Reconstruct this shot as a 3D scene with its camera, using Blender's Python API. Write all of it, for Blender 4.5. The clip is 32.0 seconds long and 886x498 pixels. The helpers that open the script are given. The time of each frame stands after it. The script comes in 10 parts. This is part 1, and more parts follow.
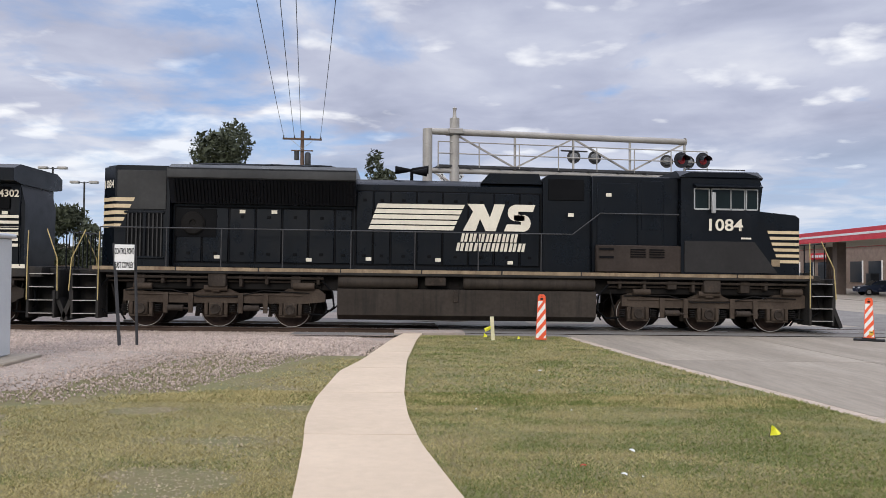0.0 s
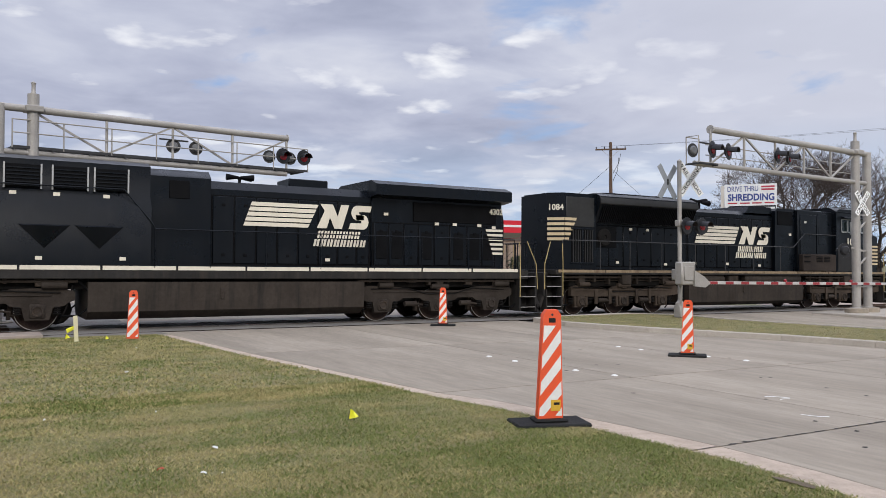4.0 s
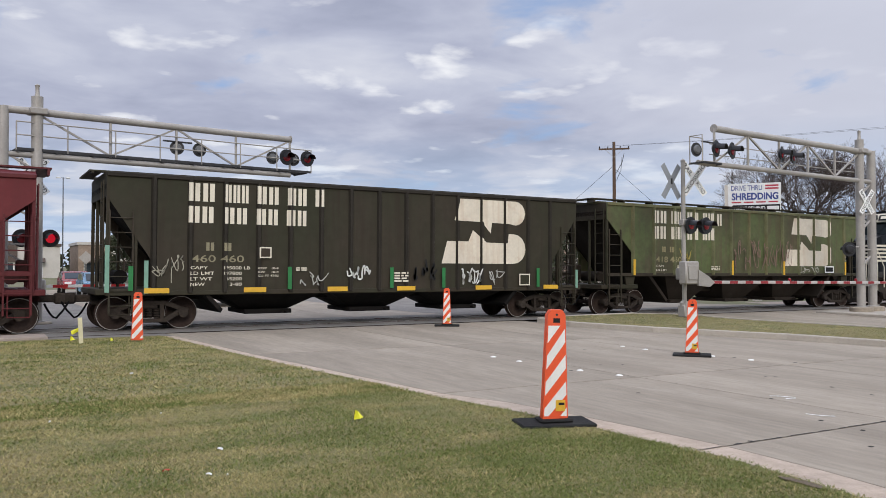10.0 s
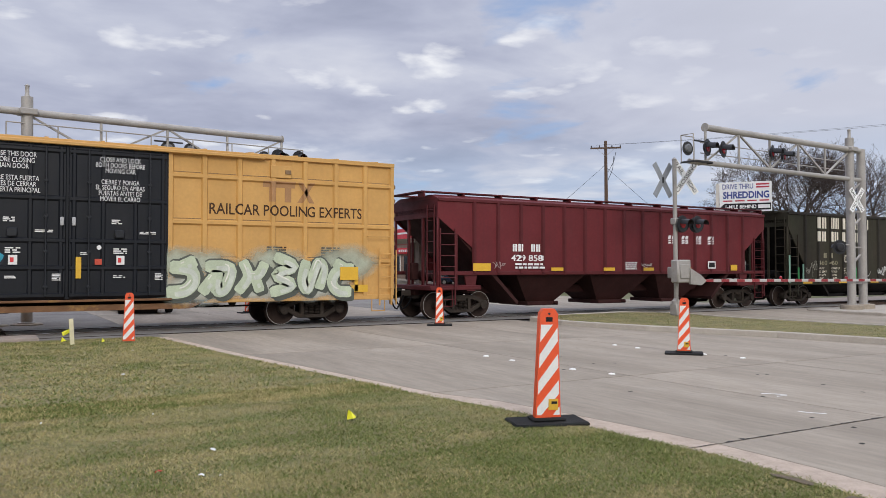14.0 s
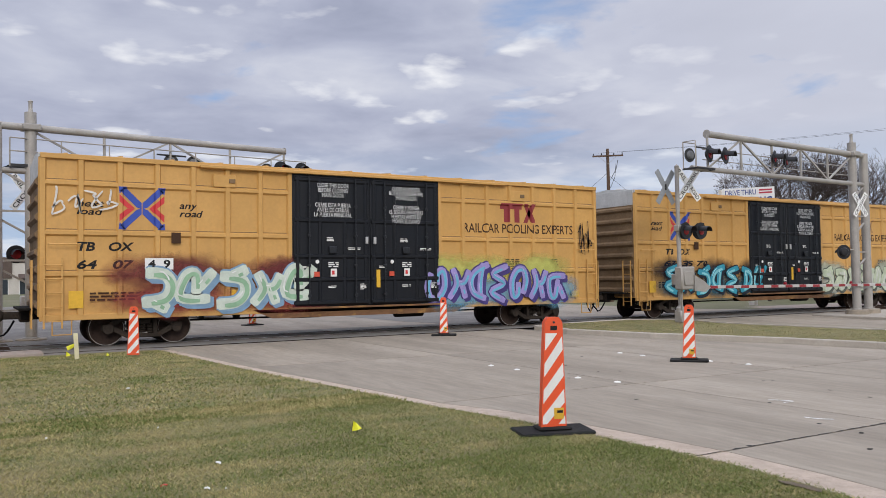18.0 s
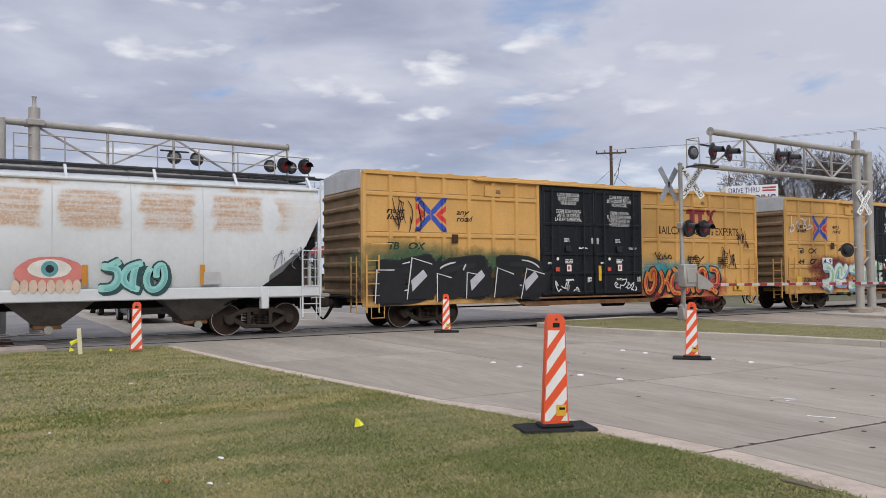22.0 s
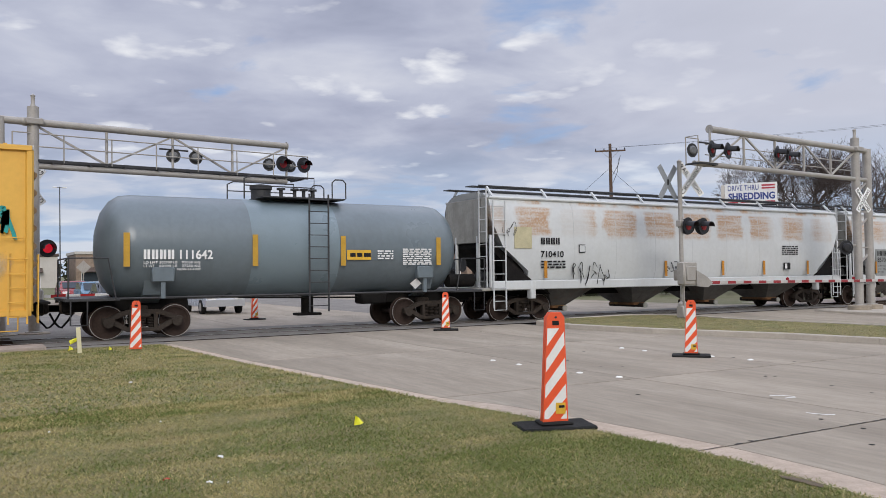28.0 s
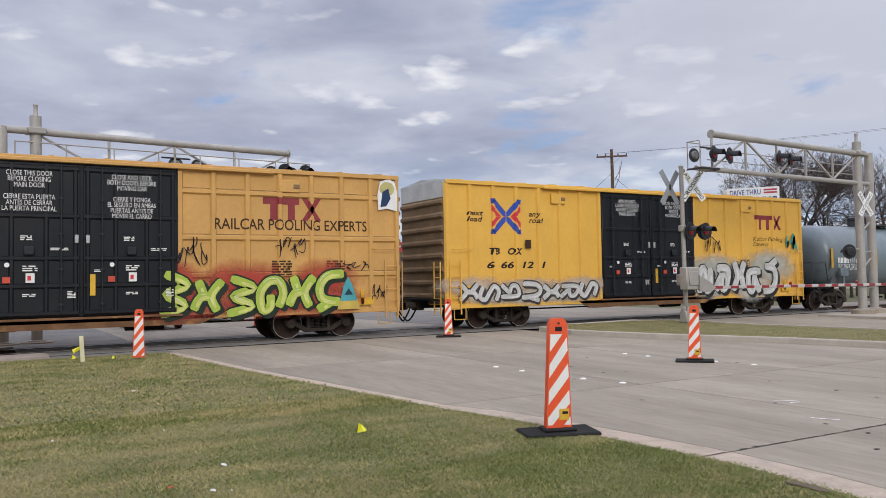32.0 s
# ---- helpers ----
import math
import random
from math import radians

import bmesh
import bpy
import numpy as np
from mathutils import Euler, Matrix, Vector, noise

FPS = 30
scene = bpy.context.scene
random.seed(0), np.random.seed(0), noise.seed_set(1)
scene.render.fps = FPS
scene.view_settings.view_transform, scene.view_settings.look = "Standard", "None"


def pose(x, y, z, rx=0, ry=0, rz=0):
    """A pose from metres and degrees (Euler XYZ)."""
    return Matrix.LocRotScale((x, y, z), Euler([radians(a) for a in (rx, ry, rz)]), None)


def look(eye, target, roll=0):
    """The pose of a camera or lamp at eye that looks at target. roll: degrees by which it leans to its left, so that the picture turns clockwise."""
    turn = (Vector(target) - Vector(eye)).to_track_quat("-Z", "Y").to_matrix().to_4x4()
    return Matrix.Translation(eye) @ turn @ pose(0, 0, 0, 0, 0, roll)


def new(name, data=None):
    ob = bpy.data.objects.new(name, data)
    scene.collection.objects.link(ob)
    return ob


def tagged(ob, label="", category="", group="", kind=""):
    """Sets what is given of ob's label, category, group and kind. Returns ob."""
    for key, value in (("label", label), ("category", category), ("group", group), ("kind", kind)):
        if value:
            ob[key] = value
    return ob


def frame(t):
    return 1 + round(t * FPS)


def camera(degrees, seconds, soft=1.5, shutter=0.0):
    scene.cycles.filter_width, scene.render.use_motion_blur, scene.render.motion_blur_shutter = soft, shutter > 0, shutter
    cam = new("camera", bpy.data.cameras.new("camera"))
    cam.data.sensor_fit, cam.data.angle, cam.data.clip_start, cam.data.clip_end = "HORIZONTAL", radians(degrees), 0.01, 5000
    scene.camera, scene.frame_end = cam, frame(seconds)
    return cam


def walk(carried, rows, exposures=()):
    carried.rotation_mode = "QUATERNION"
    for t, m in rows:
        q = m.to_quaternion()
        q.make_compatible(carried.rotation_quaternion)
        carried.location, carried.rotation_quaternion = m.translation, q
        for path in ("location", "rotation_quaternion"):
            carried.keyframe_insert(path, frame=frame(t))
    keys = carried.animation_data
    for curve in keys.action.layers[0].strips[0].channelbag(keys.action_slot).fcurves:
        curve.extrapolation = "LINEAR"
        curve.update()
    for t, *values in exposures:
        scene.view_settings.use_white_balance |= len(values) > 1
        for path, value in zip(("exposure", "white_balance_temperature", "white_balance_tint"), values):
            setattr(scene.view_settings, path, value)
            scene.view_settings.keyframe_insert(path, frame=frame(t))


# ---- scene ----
cam = camera(58.151, 32.0, soft=0.7)
# seconds, place in metres, turn in degrees
PATH = [
    (0.0, -0.202, 0.032, 1.672, 91.487, -0.270, -3.231),
    (0.5, -0.099, -0.013, 1.694, 91.391, -0.208, -9.336),
    (1.0, -0.016, -0.048, 1.693, 91.367, -0.256, -15.274),
    (1.5, 0.032, -0.041, 1.678, 91.342, -0.233, -20.721),
    (2.0, 0.019, -0.005, 1.685, 91.195, -0.144, -25.274),
    (2.5, 0.013, 0.003, 1.679, 91.068, -0.077, -28.478),
    (3.0, 0.017, 0.014, 1.674, 90.982, -0.036, -30.256),
    (3.5, 0.016, 0.003, 1.677, 91.011, 0.007, -30.843),
    (5.5, 0.010, 0.010, 1.680, 91.318, -0.093, -30.762),
    (6.0, 0.010, 0.010, 1.680, 91.267, -0.071, -30.804),
    (6.5, 0.010, 0.010, 1.680, 91.233, -0.070, -30.809),
    (7.0, 0.010, 0.010, 1.680, 91.176, 0.008, -30.774),
    (7.5, 0.010, 0.010, 1.680, 91.119, 0.069, -30.702),
    (8.0, 0.010, 0.010, 1.680, 91.053, 0.118, -30.614),
    (8.5, 0.010, 0.010, 1.680, 91.005, 0.187, -30.561),
    (9.0, 0.010, 0.010, 1.680, 91.002, 0.201, -30.557),
    (9.5, 0.010, 0.010, 1.680, 91.049, 0.197, -30.574),
    (10.0, 0.010, 0.010, 1.680, 91.133, 0.213, -30.607),
    (10.5, 0.010, 0.010, 1.680, 91.229, 0.184, -30.649),
    (11.0, 0.010, 0.010, 1.680, 91.297, 0.153, -30.710),
    (11.5, 0.010, 0.010, 1.680, 91.316, 0.106, -30.839),
    (12.0, 0.010, 0.010, 1.680, 91.268, 0.109, -31.031),
    (12.5, 0.010, 0.010, 1.680, 91.171, 0.130, -31.197),
    (13.0, 0.010, 0.010, 1.680, 91.082, 0.220, -31.278),
    (13.5, 0.010, 0.010, 1.680, 91.056, 0.323, -31.237),
    (14.0, 0.010, 0.010, 1.680, 91.090, 0.432, -31.149),
    (14.5, 0.010, 0.010, 1.680, 91.151, 0.504, -31.062),
    (16.5, 0.010, 0.010, 1.680, 91.539, 0.921, -30.981),
    (17.0, 0.010, 0.010, 1.680, 91.670, 1.009, -30.968),
    (17.5, 0.010, 0.010, 1.680, 91.759, 1.111, -30.929),
    (18.0, 0.010, 0.010, 1.680, 91.802, 1.151, -30.893),
    (18.5, 0.010, 0.010, 1.680, 91.788, 1.193, -30.890),
    (19.0, 0.010, 0.010, 1.680, 91.709, 1.176, -30.949),
    (19.5, 0.010, 0.010, 1.680, 91.614, 1.147, -31.004),
    (20.0, 0.010, 0.010, 1.680, 91.543, 1.093, -31.032),
    (20.5, 0.010, 0.010, 1.680, 91.497, 1.017, -30.985),
    (21.0, 0.010, 0.010, 1.680, 91.495, 0.997, -30.870),
    (21.5, 0.010, 0.010, 1.680, 91.538, 0.980, -30.752),
    (22.0, 0.010, 0.010, 1.680, 91.570, 0.938, -30.697),
    (22.5, 0.010, 0.010, 1.680, 91.638, 0.892, -30.677),
    (23.0, 0.010, 0.010, 1.680, 91.732, 0.880, -30.698),
    (23.5, 0.010, 0.010, 1.680, 91.842, 0.819, -30.722),
    (24.0, 0.010, 0.010, 1.680, 91.976, 0.848, -30.776),
    (24.5, 0.010, 0.010, 1.680, 92.049, 0.831, -30.846),
    (25.0, 0.010, 0.010, 1.680, 92.071, 0.921, -30.930),
    (25.5, 0.010, 0.010, 1.680, 92.026, 1.002, -30.974),
    (27.5, 0.010, 0.010, 1.680, 91.503, 1.047, -30.771),
    (28.0, 0.010, 0.010, 1.680, 91.436, 1.051, -30.745),
    (28.5, 0.010, 0.010, 1.680, 91.435, 1.056, -30.700),
    (29.0, 0.010, 0.010, 1.680, 91.526, 1.106, -30.640),
    (29.5, 0.010, 0.010, 1.680, 91.615, 1.126, -30.553),
    (30.0, 0.010, 0.010, 1.680, 91.689, 1.170, -30.502),
    (30.5, 0.010, 0.010, 1.680, 91.747, 1.216, -30.487),
    (31.0, 0.010, 0.010, 1.680, 91.789, 1.297, -30.514),
    (31.5, 0.010, 0.010, 1.680, 91.869, 1.364, -30.534),
    (32.0, 0.010, 0.010, 1.680, 91.910, 1.400, -30.569),
]
walk(cam, [(t, pose(*p)) for t, *p in PATH], [(0.0, 0.14), (2.5, 0.10), (6.0, 0.05), (10.0, 0.03), (17.0, 0.0), (22.0, -0.03), (32.0, -0.03)])

# how far the train has come, metres at each whole second
TRAVEL = [-111.5, -104.79, -98.07, -91.31, -84.53, -77.72, -70.88, -64.0, -57.06, -50.05, -42.98, -35.86, -28.71, -21.55, -14.39, -7.21, -0.0, 7.24, 14.5, 21.8, 29.12, 36.48, 43.88, 51.31, 58.78, 66.28, 73.81, 81.37, 88.95, 96.56, 104.19, 111.85, 119.55]

# ---- sky and sun ----
SUN_TURN, SUN_UP = radians(196), radians(27)      # where the sun stands: turn from +y clockwise, height


def make_world():
    w = bpy.data.worlds.new("sky")
    w.use_nodes = True
    scene.world = w
    nt = w.node_tree
    nt.nodes.clear()
    n, link = nt.nodes.new, nt.links.new
    out, bg = n("ShaderNodeOutputWorld"), n("ShaderNodeBackground")
    sky = n("ShaderNodeTexSky")
    sky.sky_type, sky.sun_disc = "NISHITA", False
    sky.sun_elevation, sky.sun_rotation = SUN_UP, SUN_TURN
    sky.dust_density, sky.ozone_density = 1.0, 1.5
    co = n("ShaderNodeTexCoord")
    sep = n("ShaderNodeSeparateXYZ")
    link(co.outputs["Generated"], sep.inputs[0])

    def mathn(op, a, b=None, clamp=False):
        m = n("ShaderNodeMath")
        m.operation, m.use_clamp = op, clamp
        for i, v in enumerate((a, b)):
            if v is None:
                continue
            if isinstance(v, (int, float)):
                m.inputs[i].default_value = v
            else:
                link(v, m.inputs[i])
        return m.outputs[0]

    # where the sight line meets a level cloud sheet
    rise = mathn("ADD", mathn("MAXIMUM", sep.outputs[2], 0.0), 0.13)
    comb = n("ShaderNodeCombineXYZ")
    link(mathn("DIVIDE", sep.outputs[0], rise), comb.inputs[0])
    link(mathn("DIVIDE", sep.outputs[1], rise), comb.inputs[1])

    def cloud(scale, detail, rough, shift, dist=0.0):
        mp = n("ShaderNodeMapping")
        mp.inputs["Location"].default_value = shift
        link(comb.outputs[0], mp.inputs[0])
        t = n("ShaderNodeTexNoise")
        t.inputs["Scale"].default_value, t.inputs["Detail"].default_value = scale, detail
        t.inputs["Roughness"].default_value, t.inputs["Distortion"].default_value = rough, dist
        link(mp.outputs[0], t.inputs["Vector"])
        return t.outputs[0]

    def ramp(fac, stops):
        r = n("ShaderNodeValToRGB")
        while len(r.color_ramp.elements) < len(stops):
            r.color_ramp.elements.new(0.5)
        for e, (p, c) in zip(r.color_ramp.elements, stops):
            e.position, e.color = p, (*c, 1)
        link(fac, r.inputs[0])
        return r.outputs[0]

    def mix(fac, a, b, mode="MIX"):
        m = n("ShaderNodeMix")
        m.data_type, m.blend_type = "RGBA", mode
        for s, v in ((m.inputs["Factor"], fac), (m.inputs["A"], a), (m.inputs["B"], b)):
            if isinstance(v, (int, float)):
                s.default_value = v
            elif isinstance(v, tuple):
                s.default_value = (*v, 1)
            else:
                link(v, s)
        return m.outputs["Result"]

    # broad cloud sheet with thick and thin parts, small bright tufts, gaps of blue
    broad = cloud(0.8, 4, 0.5, (3.1, 0.4, 0.2), 0.4)
    fine = cloud(2.3, 6, 0.52, (7.7, 2.2, 1.0), 0.3)
    tuft = cloud(3.6, 5, 0.46, (2.7, 4.2, 3.0), 0.15)
    gaps = cloud(1.7, 6, 0.55, (1.3, 5.2, 0.6), 0.3)

    def towards(az, up_, wide):
        """1 in a given direction (degrees right of +y, rise), falling to 0 at wide."""
        d = n("ShaderNodeVectorMath")
        d.operation = "DOT_PRODUCT"
        link(co.outputs["Generated"], d.inputs[0])
        e = radians(up_)
        d.inputs[1].default_value = (math.sin(radians(az)) * math.cos(e), math.cos(radians(az)) * math.cos(e), math.sin(e))
        r = n("ShaderNodeMapRange")
        r.interpolation_type = "SMOOTHSTEP"
        r.inputs[1].default_value, r.inputs[2].default_value = math.cos(radians(wide)), 1.0
        link(d.outputs["Value"], r.inputs[0])
        return r.outputs[0]

    veil = towards(62, 16, 26)
    mixed = mathn("ADD", mathn("MULTIPLY", broad, 0.5), mathn("MULTIPLY", fine, 0.5))
    sheet = ramp(mixed, [(0.34, (0.33, 0.36, 0.48)), (0.45, (0.43, 0.46, 0.59)), (0.54, (0.53, 0.56, 0.68)), (0.66, (0.70, 0.72, 0.80))])
    white = ramp(mathn("ADD", mathn("MULTIPLY", tuft, 0.6), mathn("MULTIPLY", broad, 0.4)), [(0.54, (0, 0, 0)), (0.62, (1, 1, 1))])
    sheet = mix(mathn("MULTIPLY", white, 0.85), sheet, (0.93, 0.94, 0.97))
    sheet = mix(mathn("MULTIPLY", veil, 0.8), sheet, (0.62, 0.64, 0.74))
    low = mix(ramp(fine, [(0.45, (0, 0, 0)), (0.62, (1, 1, 1))]), (0.42, 0.56, 0.76), (0.66, 0.71, 0.80))
    haze = ramp(sep.outputs[2], [(0.03, (0.9, 0.9, 0.9)), (0.17, (0, 0, 0))])
    blue = mix(1.0, sky.outputs[0], (0.085, 0.095, 0.115), "MULTIPLY")
    blue = mix(0.6, blue, (0.24, 0.40, 0.70))
    opened = mathn("ADD", gaps, mathn("ADD", mathn("MULTIPLY", towards(37.7, 15.4, 6.5), 0.17), mathn("MULTIPLY", towards(-14, 9, 20), 0.16)))
    holes = ramp(opened, [(0.62, (0, 0, 0)), (0.77, (1, 1, 1))])
    clouds = mix(mathn("MULTIPLY", holes, 0.85), sheet, blue)
    clouds = mix(haze, clouds, low)
    # the overcast is brightest overhead
    high = n("ShaderNodeMapRange")
    high.inputs[1].default_value, high.inputs[2].default_value, high.inputs[3].default_value, high.inputs[4].default_value = 0.34, 0.85, 1.0, 2.7
    link(sep.outputs[2], high.inputs[0])
    lift = n("ShaderNodeVectorMath")
    lift.operation = "SCALE"
    link(clouds, lift.inputs[0])
    link(high.outputs[0], lift.inputs["Scale"])
    clouds = lift.outputs[0]
    link(clouds, bg.inputs["Color"])
    bg.inputs["Strength"].default_value = 1.0
    link(bg.outputs[0], out.inputs[0])


make_world()
sun = new("sun", bpy.data.lights.new("sun", "SUN"))
sun.data.energy, sun.data.angle, sun.data.color = 1.5, radians(22), (1.0, 0.94, 0.86)
sun_from = Vector((math.sin(SUN_TURN) * math.cos(SUN_UP), math.cos(SUN_TURN) * math.cos(SUN_UP), math.sin(SUN_UP)))
sun.matrix_world = look(sun_from * 100, (0, 0, 0))
scene.view_settings.exposure = 0.0

# ---- shapes ----
def clip_poly(poly, axis, lo, hi):
    """The part of a flat polygon between two values of one coordinate."""
    for keep, lim in ((1, lo), (-1, hi)):
        out = []
        for i, p in enumerate(poly):
            q = poly[(i + 1) % len(poly)]
            a, b = keep * (p[axis] - lim), keep * (q[axis] - lim)
            if a >= 0:
                out.append(p)
            if (a > 0 > b) or (a < 0 < b):
                t = a / (a - b)
                out.append(tuple(u + (v - u) * t for u, v in zip(p, q)))
        poly = out
        if len(poly) < 3:
            return []
    return poly


class Shape:
    """Points and faces of one mesh."""

    def __init__(self):
        self.v, self.f = [], []

    def add(self, vs, fs):
        k = len(self.v)
        self.v += [tuple(p) for p in vs]
        self.f += [[i + k for i in q] for q in fs]
        return self

    def box(self, x0, x1, y0, y1, z0, z1, c=0.0):
        if c <= 0:
            vs = [(x, y, z) for x in (x0, x1) for y in (y0, y1) for z in (z0, z1)]
            return self.add(vs, [(0, 1, 3, 2), (4, 6, 7, 5), (0, 4, 5, 1), (2, 3, 7, 6), (0, 2, 6, 4), (1, 5, 7, 3)])
        lo, hi = (x0, y0, z0), (x1, y1, z1)
        c = min(c, *(abs(b - a) * 0.45 for a, b in zip(lo, hi)))
        vs, at = [], {}
        for s in [(i, j, k) for i in (0, 1) for j in (0, 1) for k in (0, 1)]:
            for a in range(3):
                p = []
                for b in range(3):
                    e = (lo, hi)[s[b]][b]
                    p.append(e if b == a else e + (c if s[b] == 0 else -c))
                at[s, a] = len(vs)
                vs.append(p)
        fs = []
        for a in range(3):
            b, d = [k for k in range(3) if k != a]
            for i in (0, 1):
                q = []
                for j, k in ((0, 0), (1, 0), (1, 1), (0, 1)):
                    s = [0, 0, 0]
                    s[a], s[b], s[d] = i, j, k
                    q.append(at[tuple(s), a])
                fs.append(q)
            for j in (0, 1):
                for k in (0, 1):
                    s, t = [0, 0, 0], [0, 0, 0]
                    s[a], t[a] = 0, 1
                    s[b] = t[b] = j
                    s[d] = t[d] = k
                    fs.append((at[tuple(s), b], at[tuple(t), b], at[tuple(t), d], at[tuple(s), d]))
        for s in {k[0] for k in at}:
            fs.append((at[s, 0], at[s, 1], at[s, 2]))
        return self.add(vs, fs)

    def prism(self, poly, axis, lo, hi):
        """A polygon in the two other axes, drawn out along axis from lo to hi."""
        def p3(a, b, h):
            return {"x": (h, a, b), "y": (a, h, b), "z": (a, b, h)}[axis]
        n = len(poly)
        vs = [p3(a, b, lo) for a, b in poly] + [p3(a, b, hi) for a, b in poly]
        fs = [list(range(n)), list(range(2 * n - 1, n - 1, -1))] + [(i, (i + 1) % n, n + (i + 1) % n, n + i) for i in range(n)]
        return self.add(vs, fs)

    def tube(self, a, b, r, n=8, r2=None):
        a, b = Vector(a), Vector(b)
        if (b - a).length < 1e-6:
            return self
        q = (b - a).to_track_quat("Z", "Y")
        vs = []
        for p, rr in ((a, r), (b, r if r2 is None else r2)):
            for i in range(n):
                t = 2 * math.pi * i / n
                vs.append(p + q @ Vector((rr * math.cos(t), rr * math.sin(t), 0)))
        return self.add(vs, [list(range(n - 1, -1, -1)), list(range(n, 2 * n))] + [(i, (i + 1) % n, n + (i + 1) % n, n + i) for i in range(n)])

    def pipe(self, pts, r, n=6):
        """One bent tube through points."""
        pts = [Vector(p) for p in pts]
        way = [(pts[min(i + 1, len(pts) - 1)] - pts[max(i - 1, 0)]).normalized() for i in range(len(pts))]
        q = way[0].to_track_quat("Z", "Y")
        vs, fs = [], []
        for i, p in enumerate(pts):
            if i:
                q = way[i - 1].rotation_difference(way[i]) @ q
            vs += [p + q @ Vector((r * math.cos(2 * math.pi * k / n), r * math.sin(2 * math.pi * k / n), 0)) for k in range(n)]
            if i:
                o = (i - 1) * n
                fs += [(o + k, o + (k + 1) % n, o + n + (k + 1) % n, o + n + k) for k in range(n)]
        m = len(vs)
        return self.add(vs, fs + [list(range(n - 1, -1, -1)), list(range(m - n, m))])

    def bar(self, a, b, w, h):
        """A square bar from a to b, w wide and h deep."""
        a, b = Vector(a), Vector(b)
        q = (b - a).to_track_quat("Z", "Y")
        vs = [p + q @ Vector((sx * w / 2, sy * h / 2, 0)) for p in (a, b) for sx, sy in ((-1, -1), (1, -1), (1, 1), (-1, 1))]
        return self.add(vs, [(3, 2, 1, 0), (4, 5, 6, 7)] + [(i, (i + 1) % 4, 4 + (i + 1) % 4, 4 + i) for i in range(4)])

    def lathe(self, prof, at, axis="z", n=16, caps=True):
        """prof: radius and height pairs along the axis."""
        vs, fs = [], []
        m = len(prof)
        for i in range(n):
            t = 2 * math.pi * i / n
            for r, h in prof:
                c, s = r * math.cos(t), r * math.sin(t)
                p = {"z": (c, s, h), "y": (c, h, s), "x": (h, c, s)}[axis]
                vs.append((at[0] + p[0], at[1] + p[1], at[2] + p[2]))
        for i in range(n):
            j = (i + 1) % n
            for k in range(m - 1):
                fs.append((i * m + k, j * m + k, j * m + k + 1, i * m + k + 1))
        for k in (0, m - 1):
            if caps and prof[k][0] > 1e-4:
                fs.append([i * m + k for i in range(n)])
        return self.add(vs, fs)

    def flat(self, pts):
        return self.add(pts, [list(range(len(pts)))])


def mesh_of(name, sh, angle=38):
    me = bpy.data.meshes.new(name)
    me.from_pydata(sh.v, [], sh.f)
    bm = bmesh.new()
    bm.from_mesh(me)
    bmesh.ops.recalc_face_normals(bm, faces=bm.faces)
    bm.to_mesh(me)
    bm.free()
    if angle:
        me.polygons.foreach_set("use_smooth", [True] * len(me.polygons))
        me.set_sharp_from_angle(angle=radians(angle))
    return me


def part(name, sh, material, parent=None, label="", angle=38):
    """Links a Shape (or a mesh) as one mesh object under a thing or a part."""
    me = sh if isinstance(sh, bpy.types.Mesh) else mesh_of(name, sh, angle)
    if not me.materials:
        me.materials.append(material)
    ob = new(name, me)
    ob.parent = parent
    return tagged(ob, label)


def thing(name, label, category, group="", at=None, kind=""):
    e = new(name)
    e.empty_display_size = 0.2
    if at is not None:
        e.matrix_basis = at
    return tagged(e, label, category, group, kind)


def lettering(words, size, material, parent, x, y, z, name="lettering", align="LEFT", wide=1.0, shear=0.0, bold=0.0, turn=0.0):
    """Words in the built-in font on a side that faces -y (turn: degrees about z)."""
    cu = bpy.data.curves.new(name, "FONT")
    cu.body, cu.size, cu.align_x, cu.shear, cu.offset = words, size, align, shear, bold
    cu.resolution_u, cu.space_line = 3, 0.85
    tmp = bpy.data.objects.new(name, cu)
    me = bpy.data.meshes.new_from_object(tmp)
    bpy.data.objects.remove(tmp)
    bpy.data.curves.remove(cu)
    me.transform(Matrix.Translation((x, y, z)) @ pose(0, 0, 0, 90, 0, turn) @ Matrix.Diagonal((wide, 1, 1, 1)))
    me.materials.clear()
    me.materials.append(material)
    ob = new(name, me)
    ob.parent = parent
    return ob


def text_box(car, words, mat, x0, x1, z0, z1, y, **more):
    """Lettering stretched to fill a given box on a side."""
    o = lettering(words, 1.0, mat, car, 0, 0, 0, **more)
    co = [v.co.copy() for v in o.data.vertices]
    a, b = min(c.x for c in co), max(c.x for c in co)
    c, d = min(c.z for c in co), max(c.z for c in co)
    o.data.transform(Matrix.Translation((x0, y, z0)) @ Matrix.Diagonal(((x1 - x0) / (b - a), 1, (z1 - z0) / (d - c), 1)) @ Matrix.Translation((-a, 0, -c)))
    return o


def name_box(car, groups, mat, x0, x1, z0, z1, y, slant=0.0):
    """A name as plain bars, two uprights to a letter's width; groups: start and end as shares of the width, and the count."""
    for a, b, k in groups:
        step = (b - a) * (x1 - x0) / k
        for i in range(k):
            p = x0 + a * (x1 - x0) + i * step
            w = step * 0.82
            sh = Shape()
            for q0, q1 in ((0.0, 0.40), (0.56, 0.96)):
                sh.flat([(p + q0 * w, y, z0), (p + q1 * w, y, z0), (p + q1 * w + slant, y, z1), (p + q0 * w + slant, y, z1)])
            tagged(part("name_bar", sh, mat, car, angle=0), kind="stuff")


